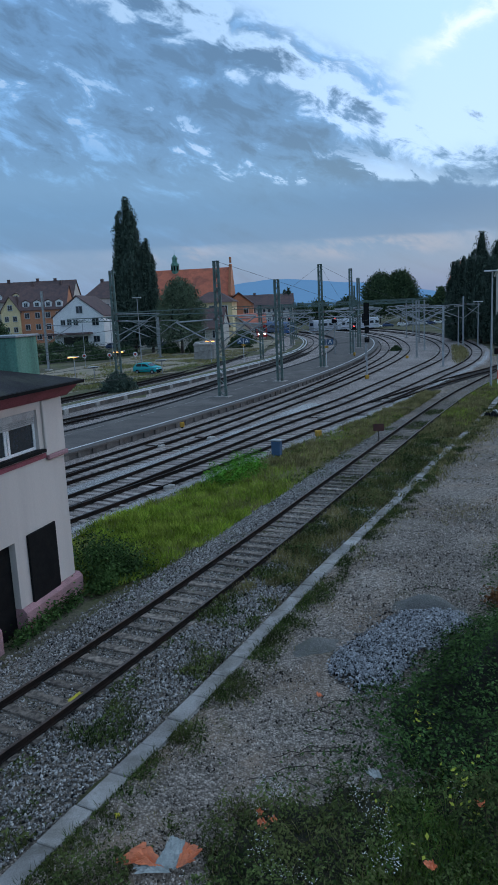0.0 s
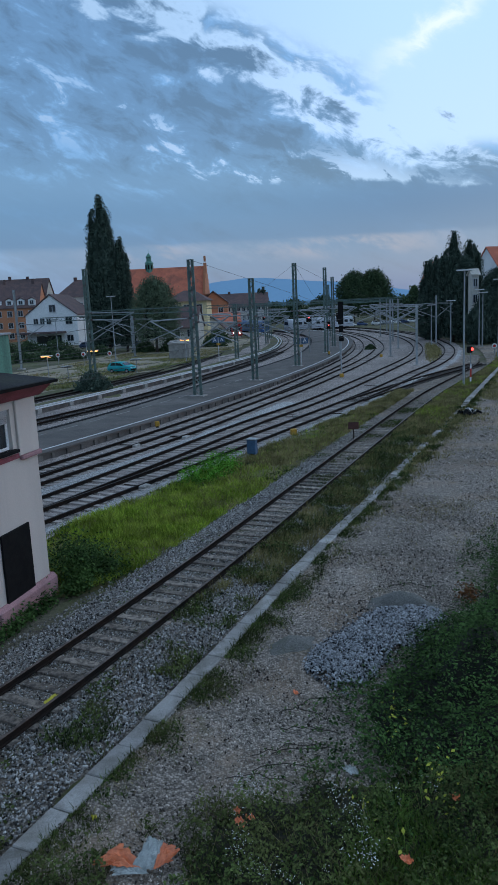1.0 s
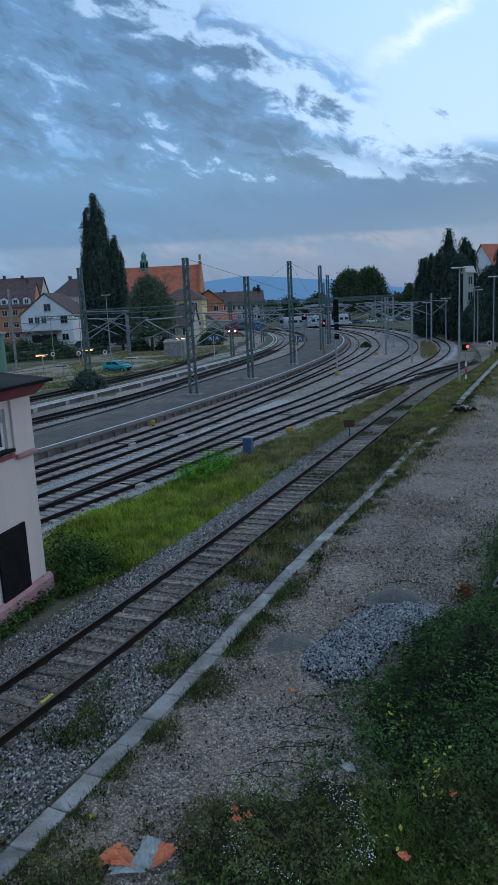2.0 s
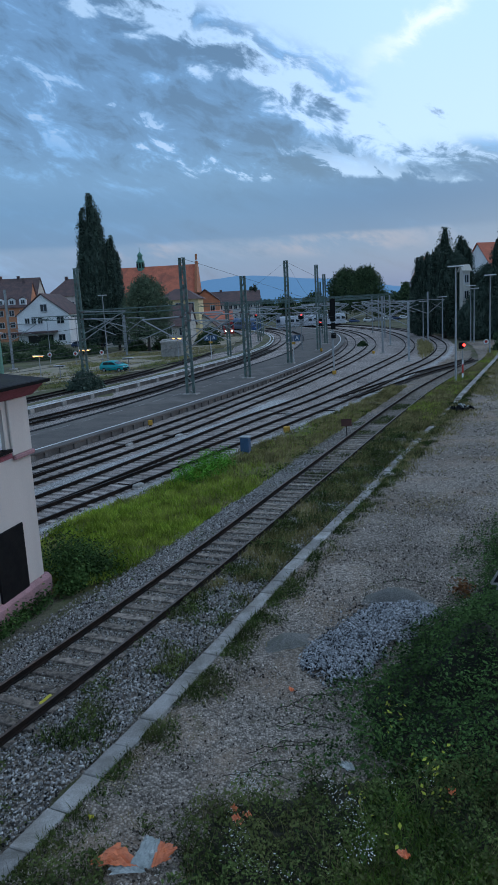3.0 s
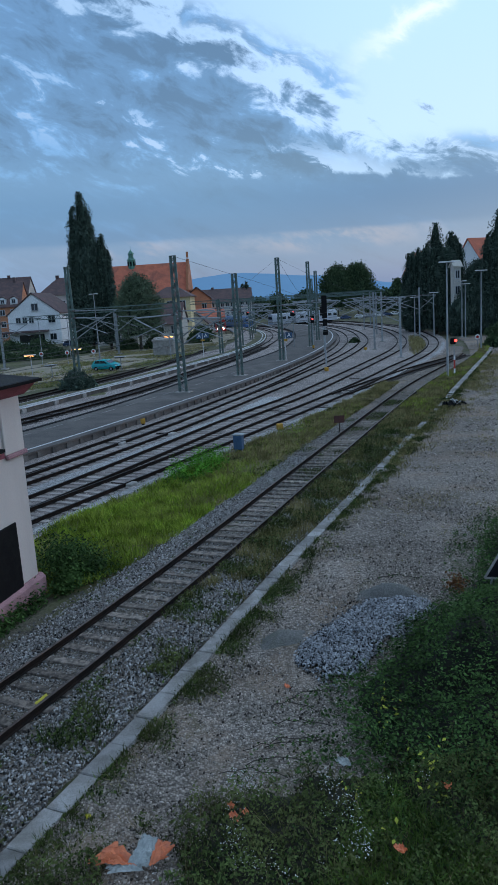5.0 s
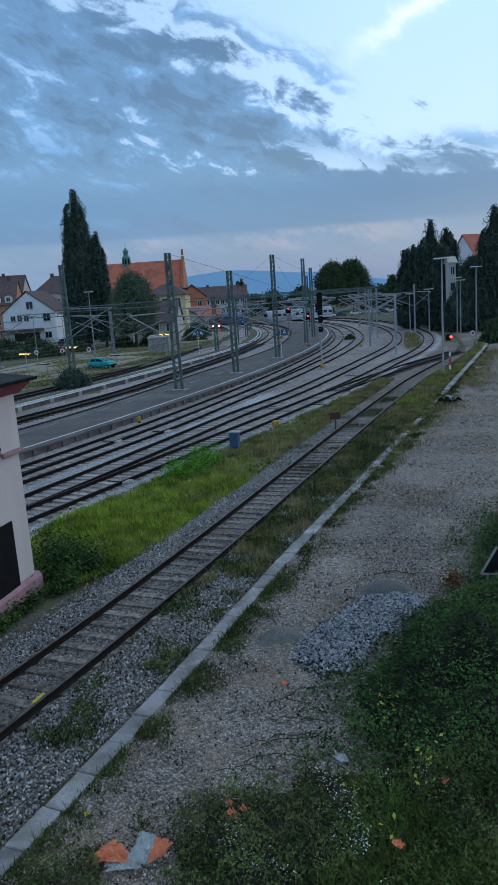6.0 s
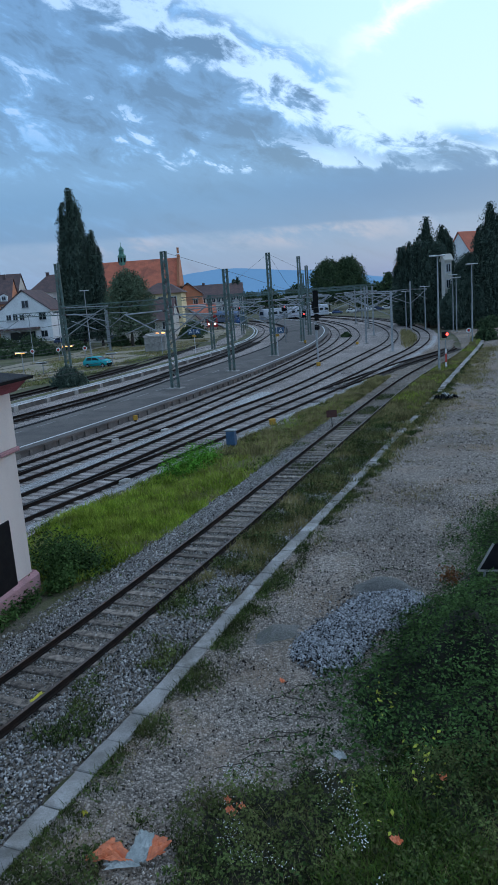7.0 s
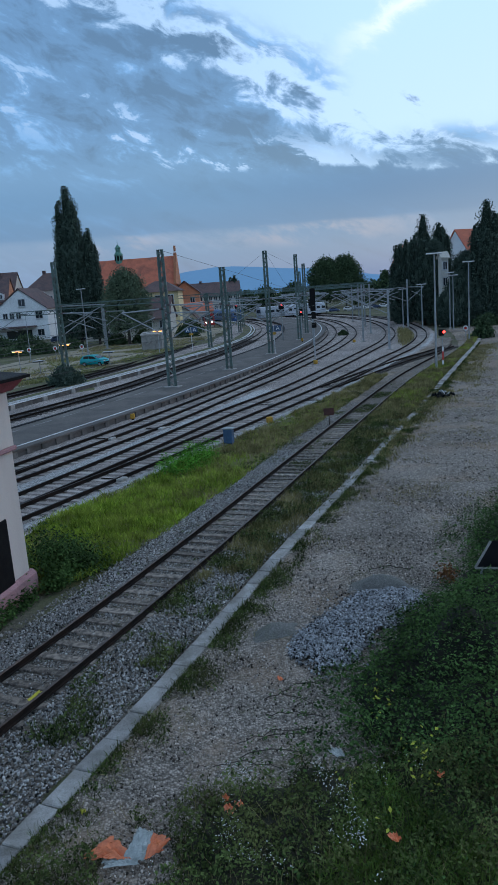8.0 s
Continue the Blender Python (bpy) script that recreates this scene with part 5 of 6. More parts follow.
# ------------------------------------------------------------------ trees
def crown(name, centre_fn, n, leaf, spread, seed, core_rings):
    """Leaf clumps scattered in lumps about a profile: centre_fn(u) gives radius and height for u from 0 to 1."""
    g = np.random.default_rng(seed)
    u = g.random(n) ** 0.85
    ang = g.uniform(0, 2 * math.pi, n)
    rad, h = np.array([centre_fn(a) for a in u]).T
    lump = np.array([noise.noise((math.cos(a) * 1.6 + seed, math.sin(a) * 1.6, hh * 0.2)) + 0.8 * noise.noise((math.cos(a) * 4 + seed, math.sin(a) * 4, hh * 0.55)) for a, hh in zip(ang, h)])
    r = rad * (0.92 + 0.42 * lump) * (1 - 0.35 * g.random(n) ** 2) + g.normal(0, spread, n)
    p = np.c_[r * np.cos(ang), r * np.sin(ang), h + g.normal(0, spread * 1.4, n)]
    me = swarm(name, *LEAF, p, turns(n), leaf * g.uniform(0.6, 1.5, n))
    return me


def core(fn, seed, shrink=0.72):
    bm = bmesh.new()
    rings = []
    for i in range(13):
        u = 0.02 + 0.96 * i / 12
        r, h = fn(u)
        rings.append([bm.verts.new((shrink * r * math.cos(a * 0.628) * (1 + 0.3 * noise.noise((math.cos(a * 0.628) * 1.6 + seed, math.sin(a * 0.628) * 1.6, h * 0.28))), shrink * r * math.sin(a * 0.628) * (1 + 0.3 * noise.noise((math.cos(a * 0.628) * 1.6 + seed, math.sin(a * 0.628) * 1.6, h * 0.28))), h)) for a in range(10)])
    for r, q in zip(rings[:-1], rings[1:]):
        for j in range(10):
            bm.faces.new((r[j], r[(j + 1) % 10], q[(j + 1) % 10], q[j]))
    bm.faces.new(rings[0][::-1])
    bm.faces.new(rings[-1])
    return bm


def tree(label, x, y, z, h, r, shape, leafmat, seed, n=5000, leaf=0.7, base=0.12, group="trees", trunk=0.3):
    t = thing("tree", label, "tree", pose(x, y, z, 0, 0, seed * 37), group)
    if shape == "poplar":
        fn = lambda u: (r * (0.25 + 0.75 * math.sin(min(u * 1.25, 1) * math.pi / 2)) * max(0.03, (1 - u ** 3.6)) ** 0.8, h * (base + (1 - base) * u))
    elif shape == "willow":
        fn = lambda u: (r * (0.95 - 0.12 * u) * max(0.03, 1 - u ** 5) ** 0.5, h * (base + (1 - base) * u))
    else:
        fn = lambda u: (r * max(0.05, math.sin(math.pi * min(max(u * 0.86 + 0.12, 0), 1))) ** 0.6, h * (base + (1 - base) * u))
    bm = bmesh.new()
    rod(bm, (0, 0, -0.3), (0, 0, h * 0.45), trunk, trunk * 0.55, 9)
    rod(bm, (0, 0, h * 0.45), (0.1, 0.1, h * 0.9), trunk * 0.55, 0.05, 7)
    g = random.Random(seed)
    for k in range(9):
        a, u = g.uniform(0, 6.28), g.uniform(0.12, 0.75)
        rr, hh = fn(u)
        rod(bm, (0, 0, hh * 0.85), (0.75 * rr * math.cos(a), 0.75 * rr * math.sin(a), hh + 0.06 * h), trunk * 0.22, 0.03, 5)
    part("trunk", bm, M_BARK, t)
    if shape != "poplar":
        cr = link("crown", crown("crown", fn, n, leaf, 0.07 * r + 0.08, seed, 0), leafmat, t)
        part("inner_foliage", core(fn, seed, 0.45 if shape == "willow" else 0.62), M_SHADED_CORE, cr)
        return t
    # a poplar's crown is a sheaf of upright plumes
    pts, bm = [], bmesh.new()
    for k in range(14):
        a, q = k * 2.4 + g.uniform(-0.4, 0.4), (0 if k == 0 else g.uniform(0.45, 0.95))
        top, pr = (1.0 if k == 0 else g.uniform(0.66, 1.02) - 0.10 * q + 0.02), r * (0.56 if k == 0 else g.uniform(0.32, 0.46))
        low = base + (0 if k < 7 else g.uniform(0.1, 0.45))
        cx, cy = q * r * math.cos(a), q * r * math.sin(a)
        pf = lambda u: (pr * (0.55 + 0.45 * min(u / 0.35, 1)) * min(1, ((1.01 - u) / 0.17)) ** 0.55, h * (low + (top - low) * u))
        m = n // 14
        gg = np.random.default_rng(seed * 13 + k)
        u, an = gg.random(m), gg.uniform(0, 6.283, m)
        rad, hh = np.array([pf(v) for v in u]).T
        rr = rad * (1.05 - 0.5 * gg.random(m) ** 2) * (1 + 0.65 * np.array([noise.noise((math.cos(b) * 1.5 + k, math.sin(b) * 1.5, v * 0.55)) for b, v in zip(an, hh)])) + gg.normal(0, 0.16, m)
        pts.append(np.c_[cx * (1 - 0.35 * u) + rr * np.cos(an), cy * (1 - 0.35 * u) + rr * np.sin(an), hh])
        c = core(pf, seed + k, 0.52)
        bmesh.ops.translate(c, verts=c.verts, vec=(cx * 0.85, cy * 0.85, 0))
        me = bpy.data.meshes.new("plume")
        c.to_mesh(me)
        c.free()
        bm.from_mesh(me)
        bpy.data.meshes.remove(me)
    p = np.concatenate(pts)
    cr = link("crown", swarm("crown", *LEAF, p, turns(len(p)), leaf * rng.uniform(0.6, 1.5, len(p))), leafmat, t)
    part("inner_foliage", bm, M_SHADED_CORE, cr)
    return t


for i_, (x_, y_, h_, r_, n_) in enumerate(((-28.0, 148, 30.6, 2.95, 70000), (-24.3, 147, 22.4, 1.75, 26000), (-30.3, 147.5, 20.0, 1.7, 20000))):
    tree("tall dark Lombardy poplar behind the sandy yard" if i_ == 0 else "dark poplar spire grown against the tall one", x_, y_, G0, h_, r_, "poplar", M_POPLAR, 3 + 40 * i_, n_, 0.30, 0.05, "poplars by the yard")
tree("drooping willow-like tree before the church", -17.4, 139, G0, 13.2, 4.6, "willow", M_WILLOW, 5, 26000, 0.28, 0.2)
tree("small round tree before the houses", -60.0, 150, G0, 9.0, 4.2, "round", M_TREE, 6, 6000, 0.5, 0.2)
tree("broad dark round-topped tree beyond the yard", 44.0, 300, 0, 19.0, 7.5, "round", M_TREE, 7, 16000, 0.55, 0.16)
tree("broad dark round-topped tree beyond the yard", 52.5, 302, 0, 19.6, 7.6, "round", M_TREE, 8, 16000, 0.55, 0.16)
tree("small slim poplar above the station roofs", 6.2, 265, 0, 15.2, 2.2, "poplar", M_POPLAR, 9, 3000, 0.6, 0.1)
for i_, (x_, y_, h_, r_, k_) in enumerate(((39.4, 140, 20.6, 2.9, "poplar"), (42.6, 141, 19.0, 2.6, "poplar"), (47.9, 130, 21.5, 3.1, "poplar"), (51.6, 132, 19.8, 2.7, "poplar"), (38.6, 150, 16.8, 2.0, "poplar"), (36.9, 151, 15.8, 1.6, "poplar"), (41.0, 138, 15.2, 3.2, "round"), (45.4, 134, 12.5, 3.4, "round"), (55.5, 136, 14.5, 4.4, "round"), (60.5, 134, 16.5, 4.8, "round"), (43.0, 146, 11.5, 3.0, "round"), (39.2, 156, 10.0, 2.8, "round"), (67.0, 133, 14.5, 4.8, "round"), (48.0, 140, 12.0, 3.6, "round"), (37.6, 149, 8.0, 2.2, "round"), (51.5, 150, 13.0, 3.6, "round"), (40.9, 130.2, 5.8, 2.2, "round"), (43.2, 131, 9.0, 2.6, "round"), (45.6, 131, 8.0, 2.6, "round"), (47.6, 134, 10.0, 3.0, "round"))):
    tree("dark poplar at the edge of the yard" if k_ == "poplar" else "dark leafy tree at the edge of the yard", x_, y_, 0, h_, r_, k_, M_POPLAR, 20 + i_, 26000 if k_ == "poplar" else 16000, 0.29, 0.04, "trees beyond the lamps")
for i_, (x_, y_, h_, r_) in enumerate(((13, 330, 9, 5), (22, 340, 10, 6), (31, 330, 9, 5), (36, 345, 11, 6), (62, 320, 10, 5), (70, 330, 9, 5), (78, 325, 8.5, 5), (66, 290, 13, 2.5), (86, 340, 9, 6), (95, 330, 9, 6), (4, 350, 10, 5), (64, 240, 8, 4), (72, 235, 8, 4))):
    tree("distant dark tree along the skyline", x_, y_, 0, h_, r_, "round", M_TREE, 50 + i_, 1600, 0.9, 0.05, "skyline trees")


def shrub(label, x, y, z, r, h, leafmat, seed, n=2500, leaf=0.3, name="shrub", group=""):
    t = thing(name, label, name, pose(x, y, z), group)
    fn = lambda u: (r * max(0.05, math.sin(math.pi * min(u * 0.6 + 0.42, 1))) ** 0.6, h * u)
    bm = bmesh.new()
    for k in range(6):
        rod(bm, (0, 0, -0.05), (0.6 * r * math.cos(k * 1.05), 0.6 * r * math.sin(k * 1.05), h * 0.7), 0.04, 0.01, 5)
    part("stem", bm, M_BARK, t)
    cr = link("foliage", crown("foliage", fn, n, leaf, 0.1 * r, seed, 0), leafmat, t)
    part("inner_foliage", core(fn, seed, 0.6), M_SHADED_CORE, cr)
    return t


shrub("dark dense shrub at the foot of a mast", -17.0, 77.4, 0.5, 1.7, 1.7, M_POPLAR, 80, 6000, 0.2)
for i_, (x_, y_, r_, h_) in enumerate(((-40, 128, 3, 1.6), (-36, 130, 3, 1.7), (-32, 131, 3, 1.6), (-44, 126, 3, 1.8), (-28.5, 140, 2.5, 1.6), (-56, 165, 4, 2.2), (-50, 166, 4, 2.0), (-44, 167, 4, 2.0), (-20, 141, 2, 2.2), (-15, 141, 2, 2.4), (-7.0, 150, 2.5, 2.6), (-6.5, 162, 2.5, 3.2), (36.6, 101, 1.5, 2.1), (21.4, 128, 0.8, 0.7), (46.5, 126, 2.6, 1.5), (51.5, 126, 2.8, 1.6), (56.5, 127, 3.0, 1.7))):
    shrub("dark green hedge bush" if i_ < 10 else "green bush beside the tracks", x_, y_, 0.4 if x_ < 0 else 0, r_, h_, M_TREE, 90 + i_, 2200, 0.35, group="bushes of the yard")


# ------------------------------------------------------------------ hills
def hill(name, x0, x1, y, crest, seed, m):
    n = 60
    vs = []
    for i in range(n + 1):
        u = i / n
        x = x0 + (x1 - x0) * u
        h = crest(u) + 7 * noise.noise((u * 9, seed, 0)) + 3 * noise.noise((u * 30, seed, 1))
        vs += [(x, y - 500, -20), (x, y, h), (x, y + 600, -20)]
    fs = []
    for i in range(n):
        for j in range(2):
            fs.append((3 * i + j, 3 * i + 3 + j, 3 * i + 4 + j, 3 * i + 1 + j))
    tagged(link(name, mesh_of(name, vs, fs), m, smooth=True), "hazy blue forested mountain ridge on the horizon", kind="structure")


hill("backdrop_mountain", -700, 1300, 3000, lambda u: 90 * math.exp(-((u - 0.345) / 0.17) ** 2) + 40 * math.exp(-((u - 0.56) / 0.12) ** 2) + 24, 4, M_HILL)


# ------------------------------------------------------------------ weeds, grass and loose stones
def stuff(name, mesh, material, label, category):
    return tagged(link(name, mesh, material), label, category, kind="stuff")


def field(n, s0, s1, lo, hi, keep=None, seed=1):
    """n random places in a stretch of the yard; keep(s, o, place) gives the chance to stay."""
    g = np.random.default_rng(seed)
    out = []
    f0 = lo if callable(lo) else (lambda s: lo)
    f1 = hi if callable(hi) else (lambda s: hi)
    for s, u, k in zip(g.uniform(s0, s1, n), g.random(n), g.random(n)):
        o = f0(s) + (f1(s) - f0(s)) * u
        p = yard(s, o)
        if keep is None or k < keep(s, o, p):
            out.append((p.x, p.y, 0.0))
    return np.array(out)


def clumpy(scale, cut, seed, gain=4.0):
    def f(s, o, p):
        v = noise.noise((p.x * scale, p.y * scale, seed)) + 0.5 * noise.noise((p.x * scale * 2.7, p.y * scale * 2.7, seed + 9))
        return min(max((v - cut) * gain, 0), 1)
    return f


def lift(p, z):
    p = p.copy()
    p[:, 2] += z
    return p


def blades(name, p, h0, h1, width, material, label, category, tilt=0.5):
    n = len(p)
    h = rng.uniform(h0, h1, n)
    size = np.c_[np.full(n, width) * rng.uniform(0.7, 1.4, n), h * rng.uniform(0.3, 1.2, n), h]
    return stuff(name, swarm(name, *BLADE, p, turns(n, tilt), size), material, label, category)


def leaves(name, p, size, material, label, category, tilt=0.9):
    n = len(p)
    return stuff(name, swarm(name, *LEAF, p, turns(n, tilt), size * rng.uniform(0.6, 1.5, n)), material, label, category)


def stones(name, p, d0, d1, material, label, category="gravel"):
    n = len(p)
    d = d0 + (d1 - d0) * rng.random(n) ** 2
    size = np.c_[d, d * rng.uniform(0.45, 0.95, n), d * rng.uniform(0.3, 0.65, n)]
    return stuff(name, swarm(name, *STONE, p, turns(n), size), material, label, category)


def loose_mat(name, lo, hi, dark=0.45):
    m = bpy.data.materials.new(name)
    m.use_nodes = True
    t = m.node_tree
    b = t.nodes["Principled BSDF"]
    geo = t.nodes.new("ShaderNodeNewGeometry")
    c = ramp_node(t, geo.outputs["Random Per Island"], [(0.0, lo), (dark, tuple((1.05 - dark) * a + (dark - 0.05 if dark < 0.5 else 0.18) * b for a, b in zip(lo, hi))), (0.8, tuple(0.35 * a + 0.65 * b for a, b in zip(lo, hi))), (1.0, hi)])
    n = ramp_node(t, noise_node(t, geo.outputs["Position"], 60, 3.0, 0.6), [(0.3, (0.75,) * 3), (0.7, (1.2,) * 3)])
    t.links.new(mix_node(t, 1.0, c, n, "MULTIPLY"), b.inputs["Base Color"])
    b.inputs["Roughness"].default_value = 1.0
    b.inputs["Specular IOR Level"].default_value = 0.08
    return m


M_STONES = loose_mat("loose_ballast_stone", (0.026, 0.024, 0.023), (0.62, 0.595, 0.57))
M_STONES_W = loose_mat("path_stone", (0.035, 0.029, 0.025), (0.68, 0.585, 0.51))
M_STONES_P = loose_mat("loose_pale_stone", (0.10, 0.095, 0.09), (0.52, 0.485, 0.45))
M_PETAL = loose_mat("white_petals", (0.55, 0.55, 0.52), (0.75, 0.75, 0.72))

# grass between the main tracks and the siding: fresh near the signal box, dry and brown further on
fd_, fs_ = (lambda s: TRACKS["D"](s) + 1.9), GRASS_R
fresh_ = lambda s, o, p: min(max((45.0 - s) / 6, 0.04), 1) * min(max(0.9 + 1.5 * noise.noise((p.x * 0.35, p.y * 0.35, 2)), 0.15), 1)
def on_turf(p):
    p = p.copy()
    p[:, 2] += [0.06 + 0.16 * noise.noise((x * 0.5, y * 0.5, 5)) + 0.14 * noise.noise((x * 1.4, y * 1.4, 6)) for x, y in p[:, :2]]
    return p


blades("grass", on_turf(field(110000, 29, 62, fd_, fs_, fresh_, 11)), 0.14, 0.42, 0.26, M_GRASS, "lush bright green grass between the tracks", "grass", 0.75)
brown_ = lambda s, o, p: min(max((s - 34) / 10, 0.08), 1) * min(max(0.9 + 1.6 * noise.noise((p.x * 0.4, p.y * 0.4, 5)), 0.05), 1)
blades("dry_grass", on_turf(field(60000, 29, 74, fd_, fs_, brown_, 12)), 0.12, 0.42, 0.26, M_DRY, "dry brownish grass and weeds between the tracks", "grass", 0.75)
leaves("weeds", lift(field(16000, 38, 72, fd_, fs_, clumpy(0.5, 0.05, 8), 13), 0.16), 0.12, M_WEED, "low leafy weeds in the grass strip", "weeds")
q_ = field(15000, 39, 45.5, 11.8, 14.2, lambda s, o, p: max(0, 1 - ((s - 42.3) / 2.6) ** 2 - ((o - 12.9) / 1.3) ** 2), 14)
q_[:, 2] = 0.1 + 1.25 * rng.random(len(q_)) * np.array([0.6 + 0.8 * noise.noise((x, y, 2)) for x, y in q_[:, :2]])
leaves("nettle_bush", q_, 0.10, leaf_mat("nettle_leaves", (0.045, 0.16, 0.015), (0.12, 0.30, 0.035)), "bright green nettle bush in the grass", "bush")

# ivy against the signal box
g_ = np.random.default_rng(15)
lumps_ = ((-6.35, 22.5, 0.55, 1.5), (-5.9, 22.9, 0.6, 1.15), (-5.5, 23.6, 0.7, 0.8), (-5.3, 22.6, 0.6, 0.55), (-5.75, 22.1, 0.5, 0.7), (-5.0, 23.2, 0.6, 0.4), (-6.3, 24.0, 0.8, 0.9), (-5.9, 21.7, 0.4, 0.35))
q_ = np.concatenate([np.c_[cx + g_.normal(0, cr * 0.5, 1100), cy + g_.normal(0, cr * 0.6, 1100), np.abs(ch * (0.55 + g_.normal(0, 0.28, 1100)))] for cx, cy, cr, ch in lumps_])
q_ = q_[(q_[:, 1] > 21.75) | (q_[:, 0] > -6.3 + 0.267 * (q_[:, 1] - 21.6))]
k_ = g_.random(1500)
q_ = np.r_[q_, np.c_[-6.35 - 0.95 * k_ + g_.normal(0, 0.12, 1500), 21.1 - 3.2 * k_ + g_.normal(0, 0.15, 1500), np.abs(g_.normal(0, 0.22, 1500))]]
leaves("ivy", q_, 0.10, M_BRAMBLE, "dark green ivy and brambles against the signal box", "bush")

# weeds along the siding and the cable trough
tr_ = TROUGH
wl_ = lambda s: TRACKS["S"](s) + 0.95
def heaped(p, lo, hi):
    """Lift leaves into low uneven clumps."""
    p = p.copy()
    p[:, 2] = lo * 0.4 + rng.random(len(p)) * np.array([max(lo, lo + (hi - lo) * (0.5 + 0.9 * noise.noise((a * 0.8, b * 0.8, 12)))) for a, b in p[:, :2]])
    return p


def near_trough(s, o, p):
    return clumpy(0.7, 0.22 - min(max((s - 27) / 18, 0), 0.57), 21, 3.0)(s, o, p) * (1 - 0.7 * min(max((s - 48) / 14, 0), 1))
wr_ = lambda s: tr_(s) - 0.3
blades("weeds", lift(field(56000, 18, 80, wl_, wr_, near_trough, 16), 0.0), 0.08, 0.42, 0.24, M_WEED, "dark weeds between siding and cable trough", "weeds", 0.6)
leaves("weeds", heaped(field(42000, 18, 80, wl_, wr_, near_trough, 17), 0.10, 0.42), 0.085, M_WEED, "low leafy weeds beside the siding", "weeds")
blades("dry_grass", lift(field(64000, 30, 84, wl_, wr_, clumpy(0.6, -0.12, 25), 18), 0.0), 0.1, 0.42, 0.22, M_DRY, "dry grass beside the siding", "grass", 0.6)
rl_, rr_ = (lambda s: tr_(s) + 0.19), (lambda s: tr_(s) + 1.25)
edge_ = lambda s, o, p: clumpy(1.0, -0.32, 31, 2.2)(s, o, p) * max(0.0, 1.15 - (o - tr_(s) - 0.15) / (0.75 + 0.5 * noise.noise((p.x * 0.9, p.y * 0.9, 66))))
blades("weeds", lift(field(90000, 16, 84, rl_, rr_, edge_, 19), 0.03), 0.05, 0.28, 0.16, M_WEED, "straggling weeds along the edge of the gravel path", "weeds", 0.8)
blades("dry_grass", lift(field(16000, 16, 84, rl_, rr_, lambda s, o, p: 0.8 * clumpy(1.3, -0.1, 33, 2.0)(s, o, p), 105), 0.03), 0.04, 0.22, 0.16, M_DRY, "dry grass along the edge of the gravel path", "grass", 0.8)
leaves("weeds", lift(field(50000, 16, 84, rl_, rr_, edge_, 20), 0.09), 0.07, M_WEED, "low leafy weeds along the trough", "weeds")
leaves("weeds", lift(field(9000, 30, 66, lambda s: tr_(s) - 0.35, lambda s: tr_(s) + 0.35, lambda s, o, p: min(max((s - 32) / 16, 0), 0.9) * clumpy(0.9, 0.0, 101)(s, o, p), 102), 0.10), 0.09, M_WEED, "weeds creeping over the trough lids", "weeds")
blades("dry_grass", lift(field(11000, 36, 66, lambda s: tr_(s) - 0.4, lambda s: tr_(s) + 0.6, lambda s, o, p: min(max((s - 36) / 14, 0), 0.9) * clumpy(0.8, -0.1, 103)(s, o, p), 104), 0.05), 0.06, 0.28, 0.24, M_DRY, "dry grass creeping over the trough", "grass", 0.8)
blades("dry_grass", lift(field(34000, 45, 100, rl_, lambda s: tr_(s) + 4.0, lambda s, o, p: clumpy(0.3, -0.3, 35)(s, o, p) * max(0.0, 1.1 - (o - tr_(s)) / (1.2 + min(max((s - 45) / 12, 0), 1.8) + 1.2 * noise.noise((p.x * 0.4, p.y * 0.4, 70)))), 21), 0.03), 0.1, 0.36, 0.34, M_DRY, "dry grass along the far path", "grass", 0.7)
leaves("weeds", lift(field(9000, 63, 104, lambda s: tr_(s) - 0.5, lambda s: tr_(s) + 0.45, clumpy(0.4, -0.1, 106), 107), 0.22), 0.12, M_WEED, "weeds creeping over the raised trough", "weeds")
blades("grass", lift(field(16000, 56, 112, lambda s: TRACKS["S"](s) + 1.0, lambda s: max(tr_(s) - 0.3, TRACKS["S"](s) + 2.2), clumpy(0.25, 0.0, 77), 22), 0.0), 0.2, 0.6, 0.4, M_GRASS, "grass verge beside the siding", "grass", 0.5)
blades("dry_grass", lift(field(30000, 54, 112, lambda s: TRACKS["S"](s) + 1.0, lambda s: max(tr_(s) - 0.3, TRACKS["S"](s) + 2.2), None, 97), 0.0), 0.15, 0.5, 0.5, M_DRY, "dry grass of the verge beside the siding", "grass", 0.5)
blades("grass", lift(field(6000, 98, 142, 12.9 + 0.6, 16.2, lambda s, o, p: max(0, 1 - ((s - 120) / 20) ** 2 - ((o - 14.9) / 1.4) ** 2), 23), 0.05), 0.2, 0.6, 0.8, M_DRY, "grass patch between the curved tracks", "grass", 0.5)
leaves("weeds", lift(field(9000, 15, 34, wl_, wr_, clumpy(1.2, 0.16, 44), 27), 0.1), 0.075, M_WEED, "scattered leafy weeds in the siding ballast", "weeds")
leaves("weeds", lift(field(7000, 14, 60, lambda s: TRACKS["S"](s) - 2.1, lambda s: TRACKS["S"](s) - 0.9, clumpy(0.7, 0.2, 41), 24), 0.08), 0.09, M_WEED, "small weeds at the edge of the siding", "weeds")
blades("grass", lift(field(9000, 42, 64, lambda s: TRACKS["S"](s) - 0.62, lambda s: TRACKS["S"](s) + 0.62, clumpy(0.35, 0.0, 45), 29), 0.06), 0.05, 0.2, 0.22, M_WEED, "thin green grass between the rails of the old siding", "grass", 0.7)
